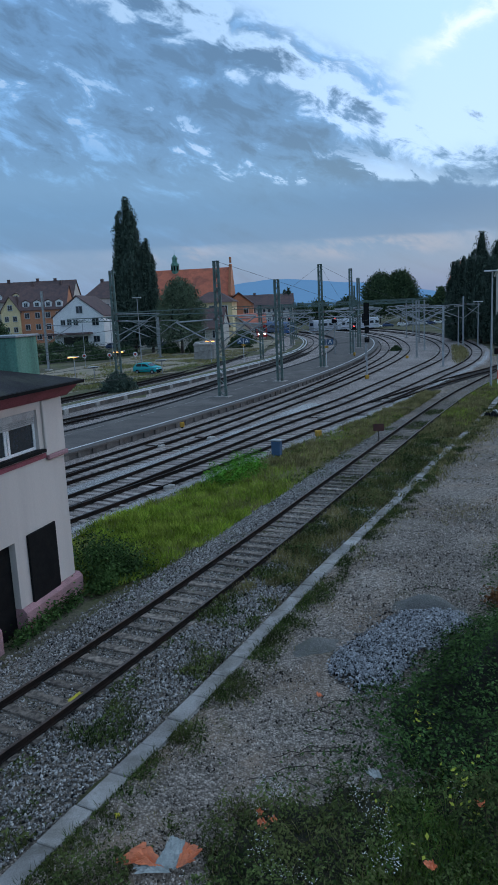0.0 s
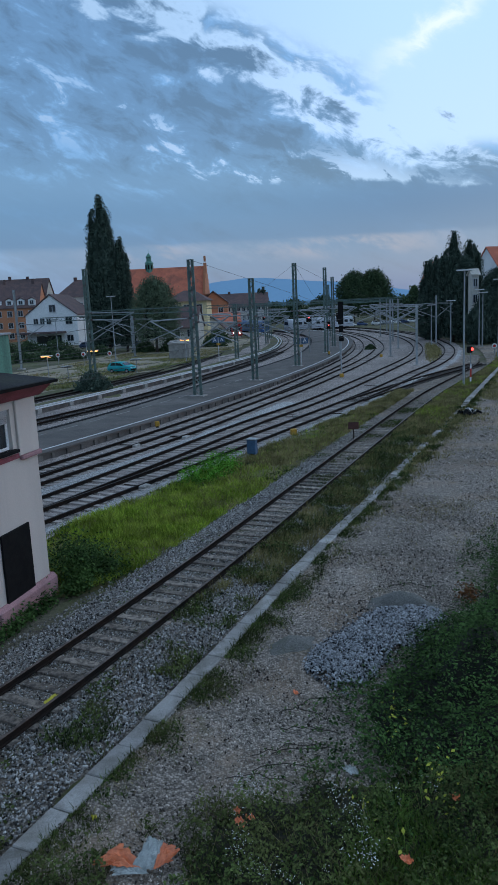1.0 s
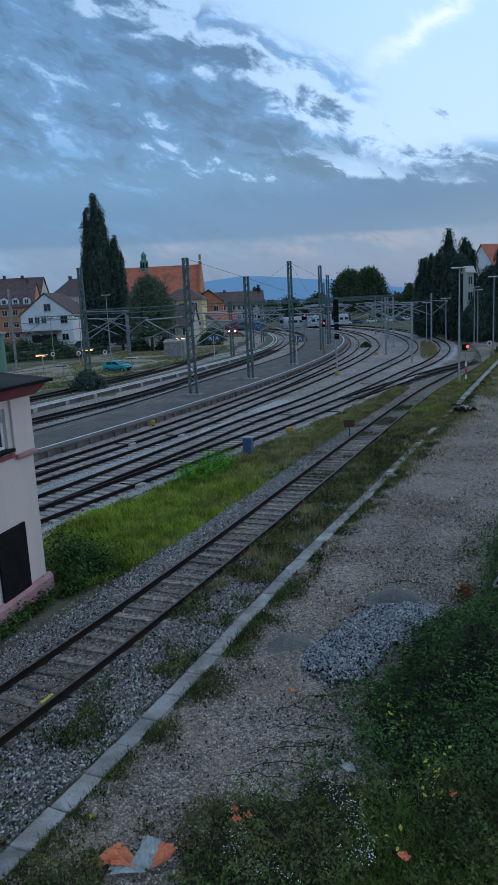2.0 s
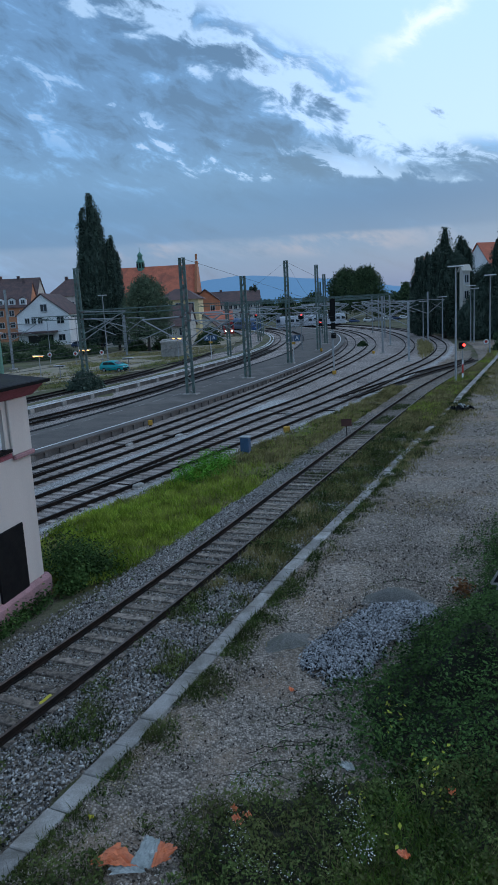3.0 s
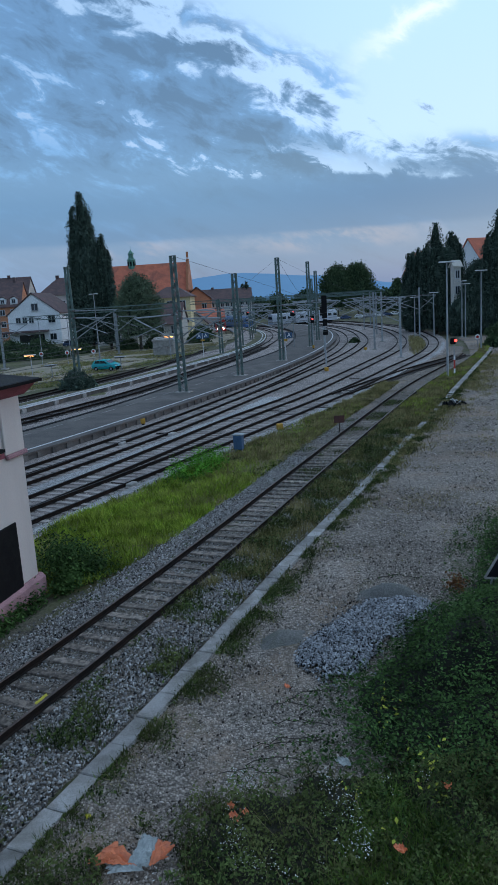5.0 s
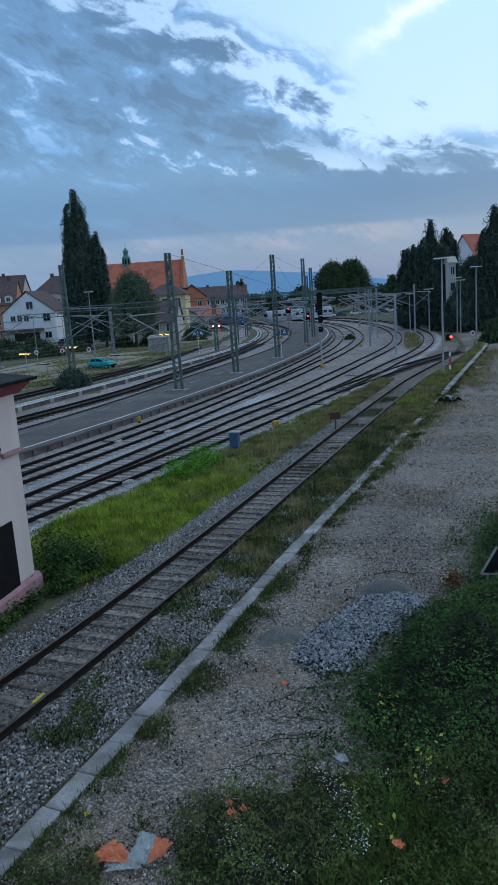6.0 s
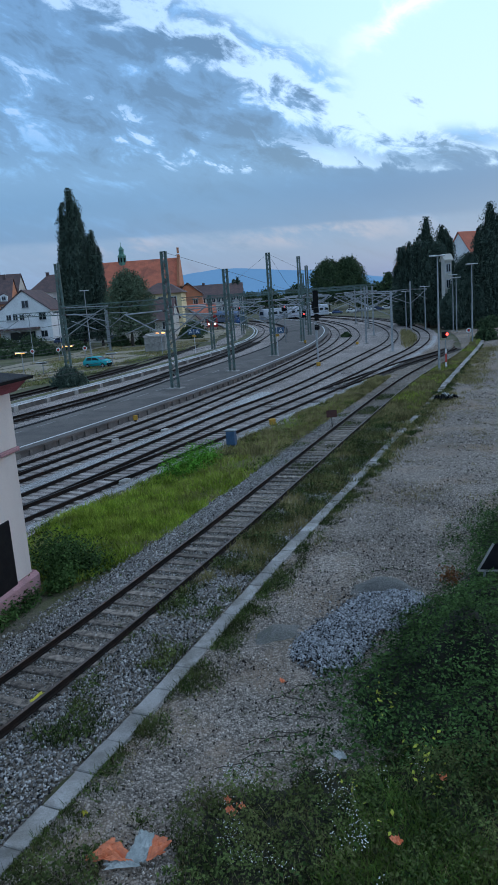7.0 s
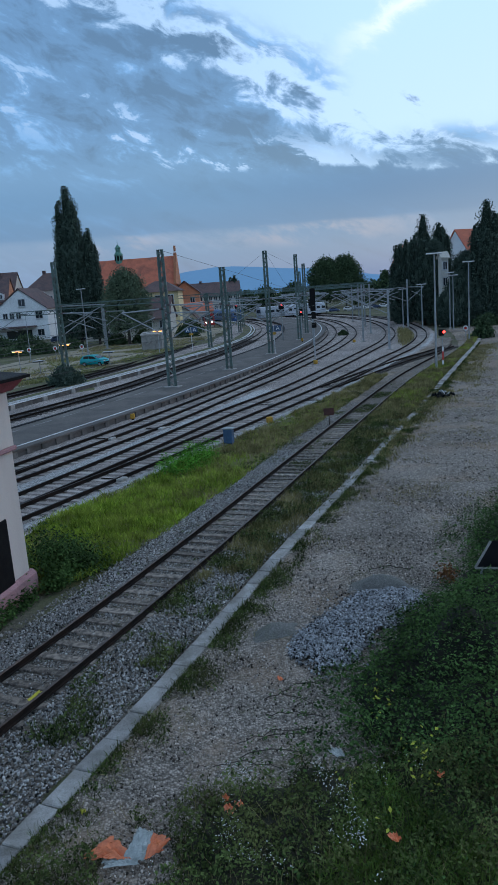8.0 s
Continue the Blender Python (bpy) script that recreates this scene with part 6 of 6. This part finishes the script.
leaves("weeds", lift(field(2600, 14, 70, lambda s: TRACKS["S"](s) - 0.6, lambda s: TRACKS["S"](s) + 0.6, clumpy(0.8, 0.28, 43), 25), 0.1), 0.09, M_WEED, "small weeds between the siding rails", "weeds")
blades("grass", lift(field(50000, 66, 150, -42, -21.5, clumpy(0.12, -0.12, 47), 26), 0.70), 0.08, 0.28, 0.6, M_DRY, "patchy dry grass of the sandy yard", "grass", 0.7)

blades("grass", lift(field(30000, 62, 120, -36, -20.5, clumpy(0.15, -0.15, 48), 28), 0.68), 0.10, 0.35, 0.5, leaf_mat("yard_grass", (0.13, 0.155, 0.048), (0.235, 0.245, 0.088)), "rough yellow-green grass round the sandy yard", "grass", 0.7)

# loose stones
off_sleepers_ = lambda s, o, p: 0.0 if abs(o - TRACKS["S"](s)) < 0.98 else 1.0
stones("ballast_stones", lift(field(3600, 16, 56, lambda s: TRACKS["S"](s) - 0.95, lambda s: TRACKS["S"](s) + 0.95, clumpy(0.9, -0.1, 58), 56), 0.11), 0.03, 0.07, M_STONES, "stray stones lying over the old sleepers")
stones("ballast_stones", lift(field(17000, 14, 46, lambda s: TRACKS["S"](s) - 1.0, lambda s: TRACKS["S"](s) + 1.0, None, 60), 0.055), 0.03, 0.085, M_STONES, "loose grey stones between the old sleepers")
stones("ballast_stones", lift(field(76000, 14, 46, lambda s: TRACKS["S"](s) - 2.2, wr_, off_sleepers_, 51), 0.075), 0.032, 0.105, M_STONES, "loose grey ballast stones along the siding")
stones("ballast_stones", lift(field(9000, 22, 60, lambda s: TRACKS["S"](s) - 2.6, lambda s: TRACKS["S"](s) - 0.95, None, 52), 0.06), 0.05, 0.12, M_STONES_P, "pale ballast shoulder of the siding")
stones("path_stones", lift(field(70000, 16, 42, rl_, 29, lambda s, o, p: 0.25 + 0.75 * clumpy(0.45, -0.25, 59, 2.5)(s, o, p), 53), 0.06), 0.022, 0.085, M_STONES_W, "small loose stones on the gravel path")
stones("path_stones", lift(field(22000, 30, 70, rl_, 35, lambda s, o, p: 0.25 + clumpy(0.6, -0.1, 57)(s, o, p), 55), 0.055), 0.05, 0.14, M_STONES_W, "coarse loose stones on the far gravel path")
stones("ballast_stones", lift(field(9000, 24, 60, lambda s: TRACKS["D"](s) + 0.9, lambda s: TRACKS["D"](s) + 2.0, None, 54), 0.1), 0.05, 0.13, M_STONES_P, "pale ballast shoulder of the outer track")


def build_rubble():
    """A low heap of broken bluish ballast, tailing off along the edge of the brambles."""
    g = np.random.default_rng(61)
    n = 30000
    u, v = g.uniform(-1, 1, n), g.normal(0, 0.42, n)
    bend = 0.55 * np.sin(u * 1.5 + 0.4)
    c, k = math.cos(radians(31)), math.sin(radians(31))
    a, b = 2.5 * u, 1.35 * v + bend - 0.1
    x, y = 3.0 + c * a - k * b, 17.35 + k * a + c * b
    lump = np.array([noise.noise((p * 1.1, q * 1.1, 3)) + 0.6 * noise.noise((p * 3.0, q * 3.0, 8)) for p, q in zip(x, y)])
    r = np.sqrt((v / 0.85) ** 2 + np.clip(np.abs(u) - 0.55, 0, 1) ** 2 * 4)
    keep = (r + 0.35 * lump < 0.85) | (g.random(n) < 0.12)
    z = 0.06 + 0.34 * np.clip(1 - r ** 1.6, 0, 1) * (0.8 + 0.9 * lump)
    stones("rubble_heap", np.c_[x, y, z][keep], 0.035, 0.11, loose_mat("rubble_stone", (0.008, 0.008, 0.009), (0.53, 0.54, 0.56), 0.49), "low heap of broken bluish-grey ballast", "rubble")


build_rubble()

# bramble thicket beside the path
BR_EDGE = path_along([(20, 26.9), (23, 27.2), (25.2, 27.0), (26.3, 26.4), (27.3, 26.3), (28.4, 26.6), (30.5, 26.95), (31.6, 27.7), (33.5, 27.6), (36, 27.2), (40, 28.2), (44, 29.5), (52, 32)])


def thicket(s, o):
    d = o - BR_EDGE(s)
    p = yard(s, o)
    rise = min(max(d / 2.2, 0), 1)
    low = min(max((s - 25.0) / 3.5, 0), 1)
    return p, (0.10 + (1.0 - 0.55 * min(max((s - 31.5) / 3, 0), 1)) * low) * rise * (0.75 + 0.55 * noise.noise((p.x * 0.7, p.y * 0.7, 4)) + 0.32 * noise.noise((p.x * 2.1, p.y * 2.1, 6)))


def build_thicket():
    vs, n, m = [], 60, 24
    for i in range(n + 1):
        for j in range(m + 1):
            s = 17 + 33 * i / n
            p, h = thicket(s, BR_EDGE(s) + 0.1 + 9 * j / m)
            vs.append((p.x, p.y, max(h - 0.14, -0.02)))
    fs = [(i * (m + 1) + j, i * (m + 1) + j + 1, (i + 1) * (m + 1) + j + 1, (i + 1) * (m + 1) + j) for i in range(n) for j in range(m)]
    # near-black sheet below the leaves, its colour standing in for their shade
    tagged(link("shade_sheet", mesh_of("shade_sheet", vs, fs), mat("thicket_shade", (0.008, 0.010, 0.005), (0.018, 0.016, 0.009), 3, 0.95, 0.6, 20, vary=0), smooth=True), kind="structure")
    g = np.random.default_rng(71)
    pts, yel = [], []
    for s, u in zip(g.uniform(19, 46, 150000), g.random(150000)):
        o = BR_EDGE(s) - 0.35 + 8.2 * u
        p, h = thicket(s, o)
        if o < BR_EDGE(s) + 0.7 and g.random() < 0.55 - 0.9 * noise.noise((p.x * 2, p.y * 2, 1)):
            continue
        if s < 25 and g.random() < 0.55:
            continue
        pts.append((p.x, p.y, 0.04 + h + g.normal(0, 0.10)))
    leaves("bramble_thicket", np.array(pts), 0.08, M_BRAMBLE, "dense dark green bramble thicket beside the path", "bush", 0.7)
    for cx, cy, k in ((2.75, 13.7, 22), (2.55, 13.2, 14), (3.0, 11.6, 20), (2.9, 10.9, 14), (3.2, 11.9, 10), (1.6, 11.1, 8), (1.9, 9.9, 6)):
        h = 0.35
        yel += [(cx + g.normal(0, 0.13), cy + g.normal(0, 0.2), h + g.normal(0, 0.10)) for _ in range(k)]
    leaves("yellow_bramble_leaves", np.array(yel), 0.085, M_YELLOW_LEAF, "yellowing bramble leaves", "leaves", 0.7)


build_thicket()
g_ = np.random.default_rng(72)
q_ = np.c_[6.0 + g_.normal(0, 0.16, 260), 19.6 + g_.normal(0, 0.2, 260), np.abs(0.30 + g_.normal(0, 0.14, 260))]
leaves("withered_plant", q_, 0.09, leaf_mat("withered_leaves", (0.10, 0.04, 0.018), (0.22, 0.10, 0.04)), "withered rust-brown plant at the edge of the brambles", "plant")
def build_runner(x, y, dx, dy, seed):
    """A thin bare bramble stem arching out over the gravel, with a few leaves."""
    g = np.random.default_rng(seed)
    line = [Vector((x + dx * k / 8 + g.normal(0, 0.03), y + dy * k / 8 + g.normal(0, 0.04), 0.10 + 0.10 * math.sin(k / 8 * math.pi) + g.normal(0, 0.01))) for k in range(9)]
    t = thing("bramble_runner", "thin dark bramble runner creeping over the gravel", "bramble", group="bramble runners")
    part("stem", sweep(bmesh.new(), line, [(-0.012, 0), (0, -0.012), (0.012, 0), (0, 0.012)]), M_BARK, t)
    p = np.array([line[int(k)][:] for k in g.integers(0, 8, 26)]) + g.normal(0, 0.06, (26, 3)) * (1, 1, 0.4)
    tagged(link("leaf_spray", swarm("leaf_spray", *LEAF, p, turns(26, 0.8), 0.07 * g.uniform(0.6, 1.4, 26)), M_BRAMBLE, t), "small dark bramble leaves", kind="stuff")


for k_, (x_, y_, a_, b_) in enumerate(((1.5, 13.3, -1.25, 0.25), (1.3, 13.9, -1.0, 0.35), (1.5, 12.7, -1.4, 0.0), (1.2, 12.95, -1.6, -0.25), (1.6, 14.6, -0.9, -0.25), (0.9, 12.2, -1.2, 0.1), (0.5, 11.8, -1.3, 0.2), (5.2, 20.6, -1.3, 0.2))):
    build_runner(x_, y_, a_, b_, 300 + k_)
gr_ = field(46000, 17, 26, lambda s: BR_EDGE(s) + 1.0, 33.5, lambda s, o, p: 1.0 if s + 0.4 * (o - 29) < 24.6 else 0.1, 81)
blades("grass", lift(gr_, 0.1), 0.12, 0.36, 0.2, leaf_mat("shaded_grass", (0.055, 0.11, 0.024), (0.15, 0.225, 0.048)), "dark green grass below the bridge", "grass", 0.95)
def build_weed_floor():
    """Dark sheet under the weeds below the bridge, added for the shade between them."""
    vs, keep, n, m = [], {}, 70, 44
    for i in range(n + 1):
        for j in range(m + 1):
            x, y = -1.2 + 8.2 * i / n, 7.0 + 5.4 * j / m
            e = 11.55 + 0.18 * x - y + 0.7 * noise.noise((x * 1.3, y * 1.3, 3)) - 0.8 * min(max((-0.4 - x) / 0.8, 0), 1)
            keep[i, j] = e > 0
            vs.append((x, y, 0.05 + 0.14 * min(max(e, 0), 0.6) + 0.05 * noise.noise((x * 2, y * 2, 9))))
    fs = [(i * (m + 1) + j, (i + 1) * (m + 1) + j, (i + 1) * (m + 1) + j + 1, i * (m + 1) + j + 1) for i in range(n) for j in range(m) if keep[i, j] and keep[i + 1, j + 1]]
    # shade among the stalks is put into this dark colour
    tagged(link("shade_sheet", mesh_of("shade_sheet", vs, fs), mat("weed_shade", (0.014, 0.017, 0.008), (0.035, 0.031, 0.018), 5, 0.95, 0.8, 30, vary=0), smooth=True), kind="structure")


build_weed_floor()
fw_ = field(190000, 15, 27, 23.9, 31, lambda s, o, p: min(max(0 if math.hypot(p.x + 1.97, p.y - 9.75) < 0.62 else (11.75 + 0.18 * p.x - p.y) * 1.1 - 0.75 * min(max((-0.4 - p.x) / 1.2, 0), 1) + 1.3 * noise.noise((p.x * 1.3, p.y * 1.3, 3)) + 0.6 * noise.noise((p.x * 3.1, p.y * 3.1, 13)), 0), 1), 82)
blades("weeds", lift(fw_[::2], 0.02), 0.05, 0.26, 0.16, leaf_mat("straggling_weeds", (0.008, 0.015, 0.005), (0.085, 0.105, 0.040), (0.10, 0.085, 0.045)), "dense straggling weeds below the bridge", "weeds", 0.9)
fl_ = fw_[1::2].copy()
fl_[:, 2] = 0.05 + np.array([0.34 + 0.55 * noise.noise((a * 1.1, b * 1.1, 31)) + 0.30 * noise.noise((a * 2.9, b * 2.9, 7)) for a, b in fl_[:, :2]]).clip(0.06) * rng.random(len(fl_)) ** 0.5
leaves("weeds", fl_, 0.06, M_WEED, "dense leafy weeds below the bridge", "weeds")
blades("dry_stalks", lift(fw_[::24], 0.05), 0.15, 0.55, 0.10, M_DRY, "thin dry stalks among the weeds below the bridge", "weeds", 0.8)
pf_ = field(9000, 20.5, 25.4, 25.8, 29.2, clumpy(1.1, 0.24, 85), 86)
pf_[:, 2] = 0.2 + 0.2 * rng.random(len(pf_))
leaves("wild_flowers", pf_, 0.028, M_PETAL, "small white wild flowers among the weeds", "flowers", 0.5)
leaves("weeds", lift(field(8000, 18, 60, 23.7, 30, clumpy(0.9, 0.22, 88), 89), 0.07), 0.06, M_WEED, "scattered small weeds on the gravel path", "weeds")
blades("dry_grass", lift(field(60000, 34, 78, 22.6, 36, lambda s, o, p: clumpy(0.33, -0.02, 90, 2.0)(s, o, p) * (1.0 if o < 27 else 0.5), 91), 0.04), 0.03, 0.14, 0.3, M_DRY, "scattered dry grass on the gravel path", "grass", 0.9)


# ------------------------------------------------------------------ litter
def crumpled(name, label, cx, cy, z, size, material, seed, rz=0.0, parent=None):
    """A thin crumpled sheet."""
    n = 14
    g = random.Random(seed)
    bm = bmesh.new()
    grid = []
    for i in range(n + 1):
        for j in range(n + 1):
            u, v = i / n - 0.5, j / n - 0.5
            f = 1.6 * abs(noise.noise((u * 2.6 + seed, v * 2.6, 0.5))) - 0.45 + 0.4 * abs(noise.noise((u * 6 + seed, v * 6, 2.5)))
            e = 1 + 0.35 * noise.noise((math.atan2(v, u) * 1.2, seed, 0))
            grid.append(bm.verts.new((u * size[0] * e, v * size[1] * e + 0.12 * size[1] * f, z + size[2] * max(0.05, 0.4 + 0.75 * f))))
    for i in range(n):
        for j in range(n):
            bm.faces.new((grid[i * (n + 1) + j], grid[(i + 1) * (n + 1) + j], grid[(i + 1) * (n + 1) + j + 1], grid[i * (n + 1) + j + 1]))
    bmesh.ops.transform(bm, matrix=pose(cx, cy, 0, 0, 0, rz), verts=bm.verts)
    return part(name, bm, material, parent, label)


ORANGE = mat("orange_plastic", (0.80, 0.22, 0.085), (0.64, 0.17, 0.075), 4, 0.35, 0.1, 20, vary=0.1, grain=0.12, spec=0.5)
MILKY = mat("milky_plastic", (0.38, 0.395, 0.38), (0.26, 0.28, 0.265), 4, 0.3, 0.1, 20, vary=0.1, grain=0.15, spec=0.5)
YPLAST = mat("yellow_plastic", (0.60, 0.52, 0.03), (0.48, 0.42, 0.04), 4, 0.4, 0.1, 20, vary=0.1, grain=0.1, spec=0.5)
bag_ = thing("plastic_bag", "torn orange and milky white plastic bag on the weeds", "plastic bag", pose(-1.97, 9.80, 0.16) @ Matrix.Diagonal((0.88, 0.88, 0.88, 1)))


def sheet(name, label, a, b, c, d, material, seed, crease=0.05):
    """A limp four-cornered piece of film, creased along its length and frayed at the hem."""
    a, b, c, d = (Vector(p) for p in (a, b, c, d))
    bm, n, rows = bmesh.new(), 16, []
    for i in range(n + 1):
        row = []
        for j in range(n + 1):
            u, v = i / n, j / n
            p = a.lerp(b, u).lerp(d.lerp(c, u), v)
            w = math.sin(math.pi * min(max(u, 0.12), 0.88)) * crease
            f = abs(noise.noise((u * 1.6 + seed, v * 5.5, seed))) - 0.25 + 0.5 * noise.noise((u * 5, v * 5 + seed, 1))
            hem = 0.09 * noise.noise((u * 7, v * 7, seed + 3)) * max(u, v) ** 3
            row.append(bm.verts.new((p.x + hem, p.y + 0.6 * w * f + hem * 0.7, max(p.z + 1.6 * w * f, 0.01))))
        rows.append(row)
    for r, q in zip(rows[:-1], rows[1:]):
        for j in range(n):
            bm.faces.new((r[j], q[j], q[j + 1], r[j + 1]))
    bmesh.ops.remove_doubles(bm, verts=bm.verts, dist=0.0005)
    return part(name, bm, material, bag_, label)


sheet("bag_half", "", (0, 0, 0.04), (-0.50, 0.36, 0.28), (-0.98, 0.14, 0.08), (-0.52, 0.03, 0.10), ORANGE, 1.3, 0.07)
sheet("bag_hem", "milky white torn hem", (0.06, -0.10, 0.02), (-0.04, 0.05, 0.07), (-0.60, 0.08, 0.05), (-0.55, -0.08, 0.02), MILKY, 4.7)
sheet("bag_half", "milky white torn half", (-0.24, 0.06, 0.08), (0.04, 0.30, 0.44), (0.32, 0.28, 0.34), (0.12, -0.04, 0.03), MILKY, 7.1, 0.08)
sheet("bag_corner", "", (0.12, -0.04, 0.035), (0.30, 0.27, 0.34), (0.60, 0.20, 0.22), (0.40, 0.06, 0.10), ORANGE, 9.9, 0.07)
tagged(crumpled("plastic_scrap", "", -4.85, 15.05, 0.14, (0.12, 0.42, 0.06), YPLAST, 4, -25), "yellow plastic scrap lying on the sleepers", "litter")
for x_, y_, r_, m_, w_ in ((-0.50, 10.61, 0.15, ORANGE, "orange"), (-0.33, 10.72, 0.11, ORANGE, "orange"), (-0.56, 10.9, 0.10, ORANGE, "orange"), (1.54, 12.08, 0.2, MILKY, "white"), (2.03, 9.56, 0.13, ORANGE, "faded orange"), (3.14, 10.9, 0.11, ORANGE, "orange"), (0.71, 14.9, 0.1, ORANGE, "orange"), (-3.05, 11.1, 0.08, YPLAST, "yellow")):
    tagged(crumpled("litter_scrap", "", x_, y_, 0.34 if x_ > 1.9 else (0.26 if y_ < 11.5 and x_ > -1 else 0.09), (r_, r_ * 1.4, 0.08), m_, int(x_ * 10) + 60, 30), w_ + " scrap of litter among the weeds", "litter", "scraps of litter")
jk_ = thing("junk_pile", "heap of black and white sacks beside the trough", "junk", pose(16.0, 52.4, 0.05, 0, 0, 20))
crumpled("sack", "", -0.3, 0, 0.0, (1.0, 0.9, 0.5), M_DARK, 8, 0, jk_)
crumpled("sack", "white sack", 0.1, 0.1, 0.1, (0.8, 0.7, 0.5), MILKY, 9, 30, jk_)
crumpled("sack", "", 0.7, 0.2, 0.0, (0.9, 0.7, 0.4), M_DARK, 10, 60, jk_)


def gravel_mound(x, y, rx, ry, h, rz, seed):
    """A low smooth hump of fine grey gravel."""
    vs, n = [], 24
    for i in range(n + 1):
        for j in range(n + 1):
            u, v = 2 * i / n - 1, 2 * j / n - 1
            d = min(1, math.hypot(u, v) * (1 + 0.25 * noise.noise((u * 1.5 + seed, v * 1.5, 1))))
            vs.append((u * rx, v * ry, h * (1 - d * d) ** 1.5 + 0.03 * noise.noise((u * 5, v * 5, seed)) - 0.02))
    fs = [(i * (n + 1) + j, (i + 1) * (n + 1) + j, (i + 1) * (n + 1) + j + 1, i * (n + 1) + j + 1) for i in range(n) for j in range(n)]
    ob = link("gravel_mound", mesh_of("gravel_mound", vs, fs), M_FINES, smooth=True)
    ob.matrix_basis = pose(x, y, 0.05, 0, 0, rz)
    tagged(ob, "low hump of fine grey gravel beside the rubble", "gravel mound", "gravel mounds")


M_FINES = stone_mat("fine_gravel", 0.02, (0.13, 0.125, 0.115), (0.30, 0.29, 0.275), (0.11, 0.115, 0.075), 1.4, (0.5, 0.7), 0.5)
gravel_mound(4.1, 19.5, 1.0, 0.5, 0.42, -22, 2)
gravel_mound(0.75, 17.3, 0.75, 0.5, 0.26, 30, 5)
pn_ = thing("tilted_panel", "black panel with a pale edge leaning in the brambles", "panel", pose(6.57, 18.9, 0.68, -16, 3, -6))
part("panel", prism(bmesh.new(), [(0, 0), (1.5, 0), (1.95, 0.75), (0.45, 0.75)], -0.025, 0.025), M_DARK, pn_)
for a_, b_ in (((0, 0.0), (1.5, 0.0)), ((0, 0.0), (0.45, 0.75))):
    part("rim", bar(bmesh.new(), (a_[0], -0.01, a_[1]), (b_[0], -0.01, b_[1]), 0.035, 0.06), M_CONCRETE, pn_, "pale rim")
for dx_ in (0.2, 1.3):
    part("leg", rod(bmesh.new(), (dx_, 0, 0.02), (dx_ - 0.1, 0.1, -0.8), 0.03), M_GALV, pn_)


def disc_sign(label, x, y, z0, zc, rz=-12):
    """Round white board with a red centre on a thin post."""
    t = thing("disc_sign", label, "sign", pose(x, y, z0, 0, 0, rz), "round track boards")
    h = zc - z0
    part("post", rod(bmesh.new(), (0, 0.05, 0), (0, 0.05, h + 0.3), 0.04), M_GALV, t)
    b = part("board", rod(bmesh.new(), (0, -0.03, h), (0, 0.0, h), 0.36, n=20), M_WHITE, t, "round white board")
    part("centre", rod(bmesh.new(), (0, -0.045, h), (0, -0.03, h), 0.20, n=16), REDP, b, "red centre")


for x_, z_ in ((-29.36, 2.55), (-25.42, 2.51), (-21.38, 2.46)):
    disc_sign("round white board with a red centre beside the far track", x_, 112.0, 0.7, z_)
disc_sign("round white board with a red centre behind the lamp posts", 34.8, 103.0, 0.0, 1.45, -18)
for x_, y_, m_, r_ in ((44.2, 251, M_WHITE, 80), (47.6, 252, CARG, 86), (51.0, 253, M_WHITE, 95), (54.2, 255, CARB, 88), (57.6, 256, M_WHITE, 82), (61.0, 258, CARG, 90), (39.0, 249, CARB, 84), (35.0, 248, M_WHITE, 92)):
    build_car("pale or dark car parked far beyond the curve of the tracks", x_, y_, 0.0, r_ - 90, m_, "far parked cars")
for i_, (x_, y_, r_, h_) in enumerate(((64, 236, 3.6, 2.6), (68, 232, 3.4, 2.2), (60, 214, 2.6, 1.6), (58.5, 206, 2.6, 1.5), (57, 196, 2.4, 1.5), (56.5, 186, 2.4, 1.4), (70, 252, 4, 3.2), (76, 255, 4, 3.0))):
    shrub("green bush beside the tracks", x_, y_, 0, r_, h_, M_TREE, 140 + i_, 1500, 0.4, group="bushes of the yard")
